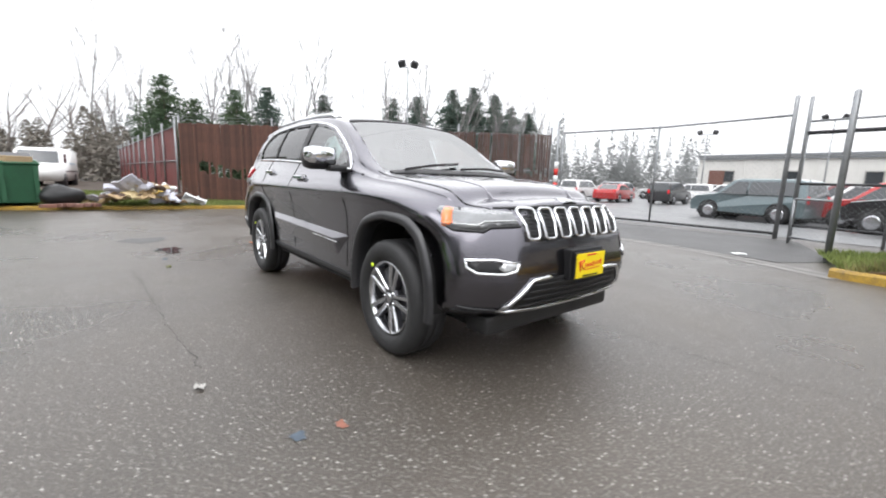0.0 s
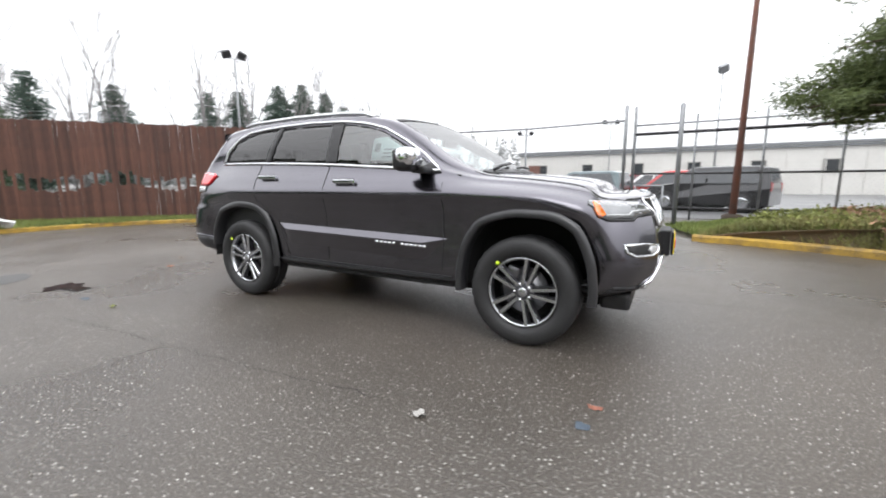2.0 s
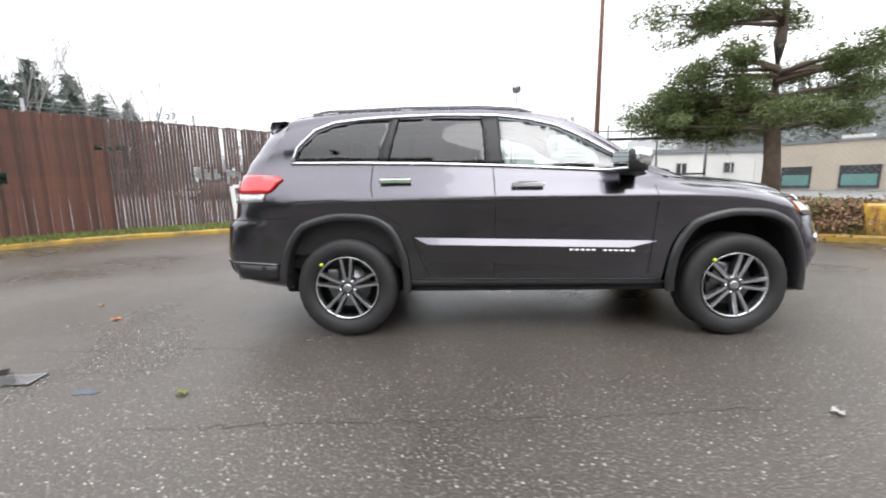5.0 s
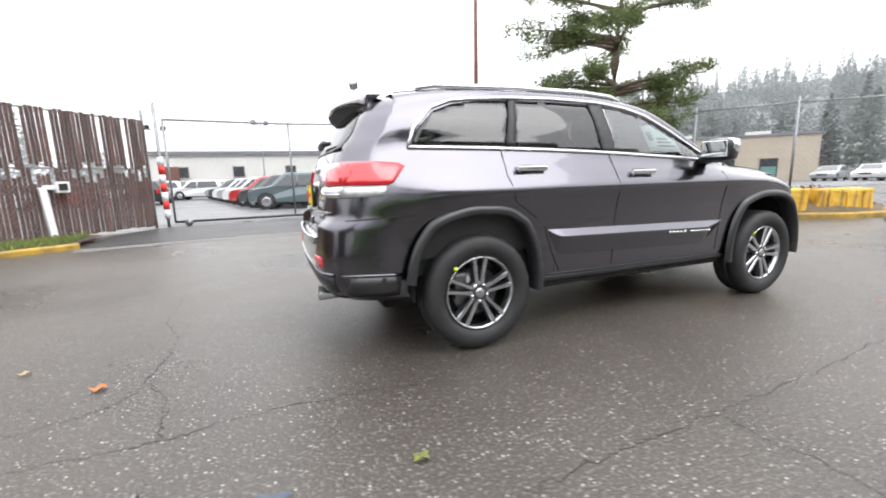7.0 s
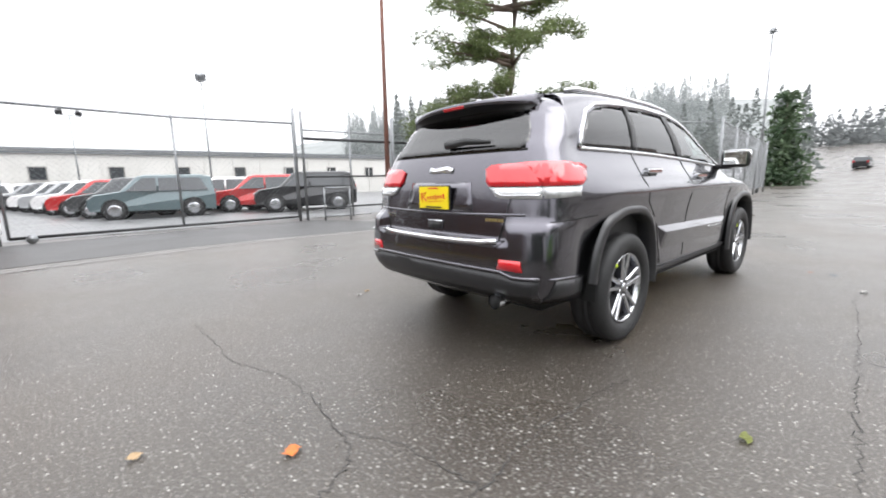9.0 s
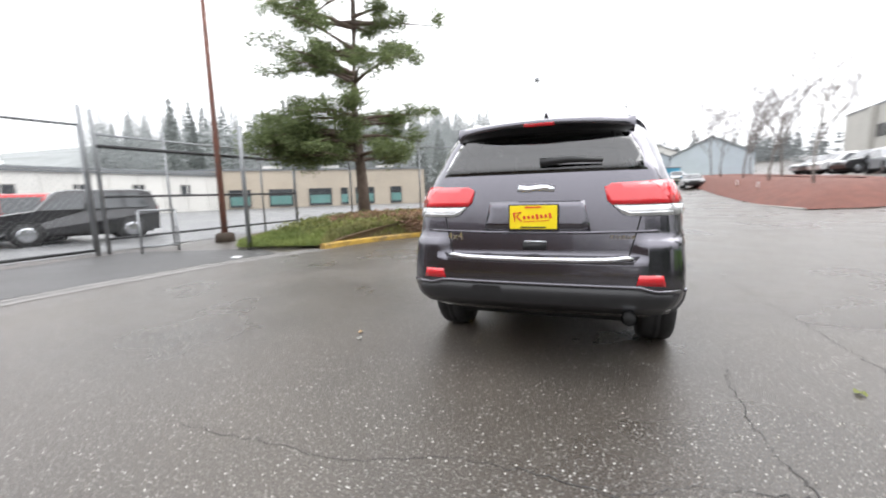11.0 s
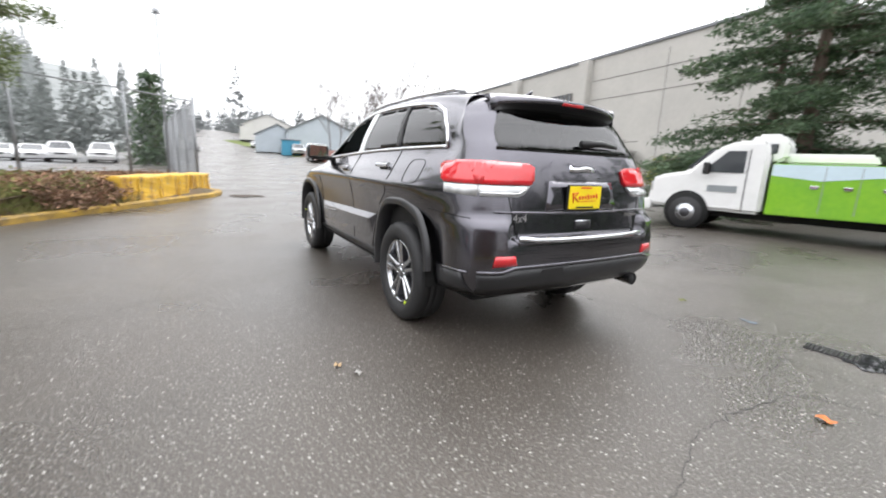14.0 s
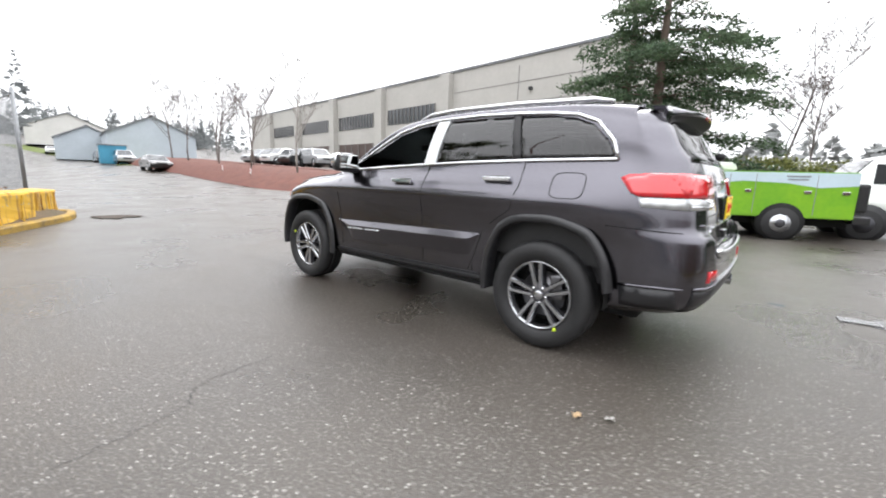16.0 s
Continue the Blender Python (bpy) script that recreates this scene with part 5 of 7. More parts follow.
cuts = [shrink(w, 0.012) for w in (WIN_R, WIN_M, WIN_F)]
keep = []
for f in faces:
    c = sum((V[i] for i in f), Vector()) / len(f)
    if abs(c.y) > 0.5 and any(math.hypot(c.x - hx, c.z - hz) < arch_r(math.atan2(c.z - hz, c.x - hx)) for hx, hz in HUBS):
        continue
    if c.z > 1.2 and abs(c.y) > 0.6 and any(inside((c.x, c.z), w) for w in cuts):
        continue
    if 0.27 < c.x < 1.06 and c.z > 1.24 and abs(c.y) < 0.60 + (c.x - 0.27) * 0.12:
        continue
    if c.x < -2.09 and inside((c.y, c.z), shrink(TAIL_WIN, 0.012)):
        continue
    keep.append(f)
nv = list(V)
for i, v in enumerate(V):
    if abs(v.y) > 0.5:
        for hx, hz in HUBS:
            d = math.hypot(v.x - hx, v.z - hz)
            ra = arch_r(math.atan2(v.z - hz, v.x - hx)) + 0.006
            if abs(d - ra) < 0.016 and v.z > 0.3:
                nv[i] = Vector((hx + (v.x - hx) * ra / d, v.y, hz + (v.z - hz) * ra / d))
body = mesh_ob("body", nv, [f[::-1] for f in keep], M_PAINT, CAR, "grey metallic painted bodywork", True, True)


def on_body(o, d, lift):
    h = BODY.ray_cast(Vector(o), Vector(d).normalized())
    if h[0] is None:
        h = BODY.find_nearest(Vector(o) + Vector(d).normalized() * 1.0)
    n = h[1]
    if n.dot(Vector(d)) > 0:
        n = -n
    return h[0] + n * lift


VIEWS = {"right": (lambda a, b: (a, -2.0, b), (0, 1, 0)), "left": (lambda a, b: (a, 2.0, b), (0, -1, 0)),
         "rear": (lambda a, b: (-4.0, a, b), (1, 0, 0)), "front": (lambda a, b: (4.0, a, b), (-1, 0, 0)),
         "top": (lambda a, b: (a, b, 3.0), (0, 0, -1))}


def patch(name, poly, view, lift, material, parent=None, label="", step=0.035, thick=0.012, smooth=True):
    """A shaped piece laid on the bodywork: outline in a view, lifted off the surface, with rim walls."""
    mk, d = VIEWS[view]
    P = []
    n = len(poly)
    for i in range(n):
        a, b = Vector(poly[i]), Vector(poly[(i + 1) % n])
        k = max(1, int((b - a).length / step))
        P += [tuple(a.lerp(b, q / k)) for q in range(k)]
    xs, ys = [p[0] for p in P], [p[1] for p in P]
    from_grid = []
    nx, ny = int((max(xs) - min(xs)) / step) + 1, int((max(ys) - min(ys)) / step) + 1
    for i in range(nx + 1):
        for j in range(ny + 1):
            q = (min(xs) + i * step + (j % 2) * step * 0.5, min(ys) + j * step)
            if inside(q, P) and min((q[0] - p[0]) ** 2 + (q[1] - p[1]) ** 2 for p in P) > (step * 0.55) ** 2:
                from_grid.append(q)
    from mathutils.geometry import delaunay_2d_cdt
    pts = [Vector(p) for p in P + from_grid]
    m = len(P)
    vo, _, fo, _, _, _ = delaunay_2d_cdt(pts, [(i, (i + 1) % m) for i in range(m)], [], 1, 1e-6)
    top = [on_body(mk(v.x, v.y), d, lift) for v in vo]
    low = [on_body(mk(vo[i].x, vo[i].y), d, lift - thick) for i in range(m)]
    vs = top + low
    fs = [tuple(f) for f in fo]
    nt = len(top)
    fs += [(i, (i + 1) % m, nt + (i + 1) % m, nt + i) for i in range(m)]
    bm = bmesh.new()
    bv = [bm.verts.new(v) for v in vs]
    for f in fs:
        try:
            bm.faces.new([bv[i] for i in f])
        except ValueError:
            pass
    bmesh.ops.recalc_face_normals(bm, faces=bm.faces)
    ob = part(name, bm, material, parent or CAR, label)
    if smooth:
        k = min(len(fo), len(ob.data.polygons))
        ob.data.polygons.foreach_set("use_smooth", [i < k for i in range(len(ob.data.polygons))])
    return ob


def line_on(name, pts, view, r, material, parent=None, lift=0.002, closed=False, seg=6, n=6, label=""):
    """A thin strip that follows the bodywork."""
    mk, d = VIEWS[view]
    if closed:
        pts = list(pts) + [pts[0]]
    dense = []
    for i in range(len(pts) - 1):
        a, b = Vector(pts[i]), Vector(pts[i + 1])
        k = max(2, int((b - a).length / 0.05))
        dense += [a.lerp(b, q / k) for q in range(k)]
    dense.append(Vector(pts[-1]))
    return tube(name, [on_body(mk(p.x, p.y), d, lift) for p in dense], r, material, parent or CAR, seg, label)


# glass, trim, doors
for side, sg in (("right", -1), ("left", 1)):
    patch("rear_quarter_window", WIN_R, side, 0.001, G_PRIVACY, None, "dark privacy glass")
    patch("rear_door_window", WIN_M, side, 0.001, G_PRIVACY, None, "dark privacy glass")
    if sg < 0:
        patch("front_door_window", WIN_F, side, 0.001, G_CLEAR, None, "clear green-tinted glass")
    for k in (0, 1):
        pl = [(-1.195, 1.345), (-1.105, 1.672), (-1.050, 1.672), (-1.125, 1.342)] if k == 0 else [(-0.385, 1.305), (-0.41, 1.668), (-0.285, 1.664), (-0.262, 1.302)]
        patch("pillar_cover", pl, side, 0.006, M_PAPER if (sg == 1 and k == 1) else M_TRIMBLACK, None, "white protective film" if (sg == 1 and k == 1) else "")
    rim = [(-1.875, 1.340), (-1.83, 1.46), (-1.70, 1.592), (-1.55, 1.648), (-1.35, 1.670), (-1.10, 1.684), (-0.72, 1.692), (-0.30, 1.680), (-0.04, 1.646), (0.17, 1.592), (0.40, 1.478), (0.60, 1.360), (0.78, 1.228),
           (0.60, 1.242), (0.2, 1.266), (-0.3, 1.295), (-0.8, 1.316), (-1.3, 1.330)]
    line_on("window_trim", rim, side, 0.013, M_CHROME, None, 0.004, True, label="bright chrome surround")
    # door and panel gaps
    for g in ([(-0.335, 1.29), (-0.325, 1.0), (-0.325, 0.70), (-0.33, 0.47)], [(0.83, 1.14), (0.85, 0.95), (0.84, 0.70), (0.82, 0.48)], [(-1.24, 1.315), (-1.245, 1.15), (-1.20, 0.98), (-1.02, 0.86)],
              [(-0.86, 0.52), (-0.86, 0.47)], [(-1.88, 0.93), (-2.30, 0.915)], [(-0.95, 0.80), (-0.88, 0.60), (-0.82, 0.47)]):
        line_on("panel_gap", g, side, 0.004, M_VOID, None, 0.0, seg=5)
    vs, fs = [], []
    for i in range(41):
        x = lerp(-0.93, 0.88, i / 40)
        k = min(1.0, (x + 0.93) / 0.10, (0.88 - x) / 0.22)
        zt = lerp(0.772, 0.728, i / 40)
        for dz, out in ((0.004, -0.004), (0.0, 0.002), (-0.046 * k - 0.002, 0.034 * k), (-0.056 * k - 0.003, 0.034 * k), (-0.13 * k - 0.004, 0.012 * k), (-0.20 * k - 0.006, -0.004)):
            p = on_body(VIEWS[side][0](x, zt + dz), VIEWS[side][1], 0.0)
            vs.append((x, p.y + sg * out, zt + dz))
    for i in range(40):
        for j in range(5):
            o = i * 6 + j
            fs.append((o, o + 1, o + 7, o + 6) if sg < 0 else (o + 6, o + 7, o + 1, o))
    mesh_ob("side_moulding", vs, fs, M_PAINT, CAR, "painted moulding with a flat upper ledge")
    for k in range(12):
        if k == 5:
            continue
        x = 0.22 + k * 0.041
        patch("badge_bar", [(x, 0.662 - k * 0.0012), (x + 0.03, 0.661 - k * 0.0012), (x + 0.03, 0.678 - k * 0.0012), (x, 0.679 - k * 0.0012)], side, 0.034, M_CHROME, None, "", 0.03, 0.012)
    line_on("sill_strip", [(-0.92, 0.452), (0.90, 0.435)], side, 0.005, M_CLAD, None, 0.004)
    patch("sill_cladding", [(-0.98, 0.44), (0.95, 0.425), (0.98, 0.36), (-1.0, 0.375)], side, 0.010, M_CLAD, None, "", 0.04, 0.03)
    for hx, hz, nm in ((-1.06, 1.196, "rear"), (-0.09, 1.154, "front")):
        h = new("door_handle"); h.parent = CAR
        c = on_body(VIEWS[side][0](hx, hz), VIEWS[side][1], 0.0)
        bm = bmesh.new()
        add_box(bm, (c.x, c.y + sg * 0.032, c.z), (0.235, 0.018, 0.034), None, 0.008)
        for e in (-0.1, 0.1):
            add_box(bm, (c.x + e, c.y + sg * 0.012, c.z), (0.03, 0.05, 0.026), None, 0.006)
        part("grip", bm, M_CHROME, h, "chrome grip")
        patch("recess", [(hx - 0.07, hz - 0.03), (hx - 0.09, hz), (hx - 0.07, hz + 0.022), (hx + 0.07, hz + 0.022), (hx + 0.09, hz), (hx + 0.07, hz - 0.03)], side, 0.002, M_CLAD, h, "", 0.03, 0.004)
    # door mirror
    mr = new("door_mirror"); mr.parent = CAR
    bm = bmesh.new()
    add_box(bm, (0.60, sg * 1.02, 1.305), (0.15, 0.24, 0.165), Euler((0, 0, sg * -0.2)).to_matrix(), 0.05)
    part("shell", bm, M_BLACK, mr, "", True)
    bm = bmesh.new()
    add_box(bm, (0.622, sg * 1.024, 1.325), (0.15, 0.236, 0.135), Euler((0, 0, sg * -0.2)).to_matrix(), 0.05)
    part("cap", bm, M_CHROME, mr, "chrome cap", True)
    bm = bmesh.new()
    add_box(bm, (0.66, sg * 0.90, 1.235), (0.12, 0.16, 0.05), None, 0.02)
    part("arm", bm, M_BLACK, mr)
    bm = bmesh.new()
    add_box(bm, (0.528, sg * 1.03, 1.312), (0.01, 0.185, 0.125), Euler((0, 0, sg * -0.2)).to_matrix(), 0.004)
    part("mirror_glass", bm, mat("mirror_glass", (0.8, 0.82, 0.82), 0.02, 1.0, 0.0), mr)
    patch("door_mirror_base", [(0.56, 1.24), (0.70, 1.30), (0.79, 1.215), (0.70, 1.20)], side, 0.008, M_TRIMBLACK, None)
    # wheel arch flares
    for hx, hz in HUBS:
        vs, fs = [], []
        K = 56
        for i in range(K + 1):
            a = radians(lerp(-4, 184 if hx > 0 else 166, i / K))
            r0 = arch_r(a)
            for off, lift in ((-0.006, -0.10), (-0.006, 0.014), (0.006, 0.024), (0.040, 0.014), (0.048, 0.006), (0.055, -0.010)):
                x, z = hx + (r0 + off) * math.cos(a), hz + (r0 + off) * math.sin(a)
                p = on_body((x, sg * 2, max(z, 0.44)), (0, -sg, 0), 0)
                vs.append((x, sg * (max(abs(p.y), 0.922) + lift), z))
        for i in range(K):
            for j in range(5):
                o = i * 6 + j
                fs.append((o, o + 1, o + 7, o + 6) if sg < 0 else (o + 6, o + 7, o + 1, o))
        mesh_ob("wheel_arch", vs, fs, M_FLARE, CAR, "satin dark grey arch flare", True)
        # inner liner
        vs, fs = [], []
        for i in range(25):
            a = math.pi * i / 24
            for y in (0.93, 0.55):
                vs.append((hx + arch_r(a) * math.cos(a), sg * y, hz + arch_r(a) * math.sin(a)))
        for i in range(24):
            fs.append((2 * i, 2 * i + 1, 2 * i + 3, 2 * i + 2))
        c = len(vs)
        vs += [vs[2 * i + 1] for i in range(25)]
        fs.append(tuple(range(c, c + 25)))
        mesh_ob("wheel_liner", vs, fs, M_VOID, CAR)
    # tail lamp: red over clear, wrapping the corner
    tl = new("tail_lamp"); tl.parent = CAR
    z0, z1, zc = 1.115, 1.252, 1.045
    patch("red_lens", [(-1.965, z1 - 0.012), (-1.925, z1 - 0.03), (-2.00, z0 + 0.02), (-2.05, z0), (-2.30, z0), (-2.30, z1), (-2.10, z1)], side, 0.014, M_RED, tl, "red lens", 0.03, 0.02)
    patch("clear_lens", [(-2.05, z0 - 0.004), (-2.07, zc + 0.01), (-2.30, zc), (-2.30, z0 - 0.004)], side, 0.013, M_CLEAR, tl, "clear reversing lens", 0.03, 0.02)
    patch("red_lens", [(sg * y, z) for y, z in [(0.805, z1), (0.46, z1 - 0.008), (0.415, z1 - 0.03), (0.43, z0 + 0.03), (0.46, z0), (0.805, z0)]], "rear", 0.014, M_RED, tl, "red lens", 0.03, 0.02)
    patch("clear_lens", [(sg * y, z) for y, z in [(0.80, z0 - 0.004), (0.465, z0 - 0.004), (0.52, zc + 0.012), (0.56, zc), (0.795, zc)]], "rear", 0.013, M_CLEAR, tl, "clear reversing lens", 0.03, 0.02)
    line_on("chrome_line", [(sg * 0.79, zc + 0.02), (sg * 0.56, zc + 0.018), (sg * 0.50, zc + 0.045)], "rear", 0.005, M_CHROME, tl, 0.014)
    patch("rear_reflector", [(sg * y, z) for y, z in [(0.76, 0.635), (0.745, 0.70), (0.615, 0.70), (0.60, 0.64)]], "rear", 0.008, M_RED, None, "red reflector", 0.04, 0.015)
    # head lamp
    hl = new("head_lamp"); hl.parent = CAR
    patch("lens", [(sg * y, z) for y, z in [(0.505, 1.000), (0.70, 1.015), (0.80, 1.02), (0.83, 1.0), (0.80, 0.91), (0.70, 0.905), (0.66, 0.925), (0.515, 0.935)]], "front", 0.008, M_LENS, hl, "smoked clear lens", 0.025, 0.02)
    patch("lens_side", [(1.90, 1.005), (2.00, 1.005), (2.12, 0.99), (2.12, 0.915), (2.00, 0.905), (1.96, 0.90)], side, 0.008, M_LENS, hl, "", 0.025, 0.02)
    patch("marker_lamp", [(1.868, 1.012), (1.895, 1.010), (1.955, 0.93), (1.935, 0.912), (1.918, 0.918)], side, 0.012, M_AMBER, hl, "amber marker", 0.02, 0.02)
    line_on("dark_frame", [(sg * 0.51, 0.927), (sg * 0.66, 0.918), (sg * 0.70, 0.895), (sg * 0.80, 0.898), (sg * 0.835, 0.93)], "front", 0.009, M_BLACK, hl, 0.004)
    line_on("daylight_bar", [(sg * 0.52, 0.952), (sg * 0.67, 0.945), (sg * 0.71, 0.925), (sg * 0.79, 0.925)], "front", 0.006, M_CLEAR, hl, 0.010)
    # fog lamp
    fg = new("fog_lamp"); fg.parent = CAR
    fr = [(sg * y, z) for y, z in [(0.56, 0.725), (0.575, 0.685), (0.63, 0.665), (0.76, 0.67), (0.80, 0.70), (0.80, 0.74), (0.68, 0.745)]]
    patch("recess", fr, "front", 0.003, M_TRIMBLACK, fg, "", 0.03, 0.01)
    line_on("bezel", fr, "front", 0.010, M_CHROME, fg, 0.004, True, label="chrome bezel")
    patch("lamp_glass", [(sg * y, z) for y, z in [(0.57, 0.722), (0.585, 0.69), (0.63, 0.672), (0.66, 0.70), (0.63, 0.735)]], "front", 0.010, M_CLEAR, fg, "", 0.02, 0.01)
    # roof rail
    rl = [(-1.75, 0.575, 1.735), (-1.62, 0.575, 1.758), (-1.0, 0.572, 1.776), (-0.4, 0.575, 1.770), (-0.12, 0.585, 1.748), (-0.02, 0.59, 1.715)]
    tube("roof_rail", [(x, sg * y, z) for x, y, z in rl], [0.012, 0.018, 0.018, 0.018, 0.018, 0.012], M_CHROME, CAR, 8, "bright metal rail")
    line_on("roof_seam", [(-1.9, sg * 0.56), (-1.0, sg * 0.535), (0.0, sg * 0.545)], "top", 0.008, M_TRIMBLACK, None, 0.0)

# fuel flap on the left
fl = [(-1.60 + 0.115 * math.copysign(abs(math.cos(a)) ** 0.5, math.cos(a)), 1.165 + 0.085 * math.copysign(abs(math.sin(a)) ** 0.5, math.sin(a))) for a in [2 * math.pi * k / 24 for k in range(24)]]
line_on("fuel_flap_gap", fl, "left", 0.0035, M_VOID, None, 0.0, True)

# windscreen and tail glass
def screen(name, pts, material, rows=14, cols=20, lift=0.0, label=""):
    """Curved pane between two edges given as (x, z) middle and corner."""
    vs, fs = [], []
    for i in range(rows + 1):
        t = i / rows
        x = lerp(pts[0], pts[1], t)
        hw = lerp(pts[2], pts[3], t)
        for j in range(cols + 1):
            y = hw * (2 * j / cols - 1)
            p = on_body((x, y, 3.0), (0, 0, -1), lift)
            vs.append(p)
    for i in range(rows):
        for j in range(cols):
            o = i * (cols + 1) + j
            fs.append((o + cols + 1, o + cols + 2, o + 1, o))
    return mesh_ob(name, vs, fs, material, CAR, label, True)


screen("windscreen", (0.24, 1.075, 0.585, 0.705), G_SCREEN, label="clear windscreen reflecting the sky")
patch("tail_window", TAIL_WIN, "rear", 0.002, G_PRIVACY, None, "dark tail glass", 0.05, 0.006)
patch("screen_band", [(0.205, -0.57), (0.27, -0.60), (0.285, 0.0), (0.27, 0.60), (0.205, 0.57), (0.22, 0.0)], "top", 0.004, M_TRIMBLACK, None, "", 0.05, 0.006)
patch("cowl", [(1.05, -0.66), (1.13, -0.66), (1.19, -0.3), (1.20, 0.0), (1.19, 0.3), (1.13, 0.66), (1.05, 0.66), (1.09, 0.0)], "top", 0.006, M_TRIMBLACK, None, "", 0.05, 0.01)
for y0, y1 in ((-0.55, 0.02), (0.0, 0.58)):
    p0, p1 = on_body((1.09, y0, 3), (0, 0, -1), 0.02), on_body((1.02, y1, 3), (0, 0, -1), 0.02)
    tube("windscreen_wiper", [p0, p0.lerp(p1, 0.5) + Vector((0.01, 0, 0.012)), p1], 0.011, M_TRIMBLACK, CAR, 6)
# bonnet cut lines
for s in (-1, 1):
    line_on("bonnet_gap", [(1.02, s * 0.735), (1.5, s * 0.715), (1.85, s * 0.68), (2.05, s * 0.60), (2.13, s * 0.56)], "top", 0.004, M_VOID, None, 0.0)
    line_on("bonnet_crease", [(1.15, s * 0.50), (1.6, s * 0.46), (2.05, s * 0.40)], "top", 0.012, M_PAINT, None, -0.006)
line_on("bonnet_front_gap", [(-0.58, 1.022), (-0.3, 1.036), (0.0, 1.04), (0.3, 1.036), (0.58, 1.022)], "front", 0.008, M_BLACK, None, 0.0)
em = patch("emblem", [(-0.075, 1.05), (-0.06, 1.072), (0.06, 1.072), (0.075, 1.05)], "front", 0.012, M_CHROME, None, "plain bright badge", 0.03, 0.01)

# grille of seven slots
gr = new("grille"); gr.parent = CAR
for i in range(7):
    y = -0.426 + i * 0.142
    hw = 0.055
    sl = [(y - hw, 1.005), (y - hw * 0.6, 1.020), (y + hw * 0.6, 1.020), (y + hw, 1.005), (y + hw * 0.85, 0.865), (y + hw * 0.5, 0.850), (y - hw * 0.5, 0.850), (y - hw * 0.85, 0.865)]
    s_ = patch("slot", sl, "front", 0.006, M_TRIMBLACK, gr, "black honeycomb mesh", 0.04, 0.02)
    line_on("slot_frame", sl, "front", 0.0105, M_CHROME, s_, 0.010, True, label="chrome frame")
    for k in range(7):
        z = 0.872 + k * 0.021
        line_on("mesh_bar", [(y - hw * 0.8, z), (y - hw * 0.3, z + 0.008), (y + hw * 0.3, z), (y + hw * 0.8, z + 0.008)], "front", 0.0035, M_BLACK, s_, 0.010, seg=4)
patch("grille_surround", [(-0.51, 1.028), (0.51, 1.028), (0.49, 0.842), (-0.49, 0.842)], "front", 0.003, M_PAINT, gr, "", 0.05, 0.01)
# lower intake with bright strip
lg = new("lower_grille"); lg.parent = CAR
ip = [(-0.60, 0.445), (-0.44, 0.625), (0.44, 0.625), (0.60, 0.445)]
patch("intake", ip, "front", 0.004, M_TRIMBLACK, lg, "black lower intake", 0.05, 0.01)
line_on("bright_strip", [(-0.26, 0.632), (-0.45, 0.622), (-0.62, 0.445), (-0.3, 0.425), (0.3, 0.425), (0.62, 0.445), (0.45, 0.622), (0.26, 0.632)], "front", 0.013, M_CHROME, lg, 0.008, label="satin chrome strip")
for k in range(4):
    line_on("intake_bar", [(-0.5 + k * 0.02, 0.47 + k * 0.04), (0.5 - k * 0.02, 0.47 + k * 0.04)], "front", 0.006, M_BLACK, lg, 0.008)
for s in (-1, 1):
    patch("lower_valance", [(s * 0.55, 0.43), (s * 0.86, 0.45), (s * 0.84, 0.37), (s * 0.5, 0.37)], "front", 0.006, M_CLAD, None, "", 0.05, 0.015)
    line_on("bumper_line", [(s * 0.62, 0.445), (s * 0.74, 0.455), (s * 0.855, 0.475)], "front", 0.008, M_CLAD, None, 0.004)
bm = bmesh.new()
add_box(bm, (2.03, 0, 0.33), (0.20, 1.30, 0.12), None, 0.03)
part("air_dam", bm, M_BLACK, CAR)


def plate(name, x, y, z, rz, parent):
    """Yellow dealer plate with red strokes in a black frame."""
    t = new(name); t.parent = parent
    t.matrix_basis = pose(x, y, z, 0, 0, rz)
    box("frame", (0, 0, 0), (0.016, 0.318, 0.166), M_TRIMBLACK, t, 0, 0.004)
    pl = box("plate", (0.010, 0, 0), (0.008, 0.300, 0.150), M_YELLOWPLATE, t, 0, 0.002, "yellow plate")
    v, f = tube_data([(0.016, -0.125, 0.030), (0.016, -0.115, -0.030), (0.016, -0.118, 0.028), (0.016, -0.075, 0.034), (0.016, -0.105, 0.004), (0.016, -0.070, -0.026)], 0.005, 5)
    mesh_ob("stroke", v, f, M_REDINK, pl)
    for k in range(7):
        yy = -0.055 + k * 0.027
        box("stroke", (0.0145, yy, -0.002 + k * 0.002), (0.004, 0.015, 0.034 if k in (3, 6) else 0.022), M_REDINK, pl, 0, 0.001, rx=0.25)
    box("stroke", (0.0145, 0.02, -0.024), (0.004, 0.16, 0.004), M_REDINK, pl, rx=0.05)
    box("bar", (0.0145, 0.0, 0.064), (0.004, 0.10, 0.010), M_REDINK, pl)
    box("bar", (0.0145, 0.0, -0.064), (0.004, 0.16, 0.010), M_TRIMBLACK, pl)


fp = on_body((4, 0, 0.685), (-1, 0, 0), 0.04)
box("plate_bracket", (fp.x - 0.03, -0.0, 0.69), (0.07, 0.34, 0.19), M_TRIMBLACK, CAR, 0, 0.01)
plate("front_plate", fp.x + 0.018, 0.0, 0.685, 0, CAR)
rp = on_body((-4, 0, 1.045), (1, 0, 0), 0.012)
plate("rear_plate", rp.x - 0.008, 0.01, 1.045, 180, CAR)
patch("plate_recess", [(-0.34, 0.955), (-0.30, 1.145), (0.30, 1.145), (0.34, 0.955)], "rear", 0.003, M_PAINT, None, "", 0.05, 0.004)

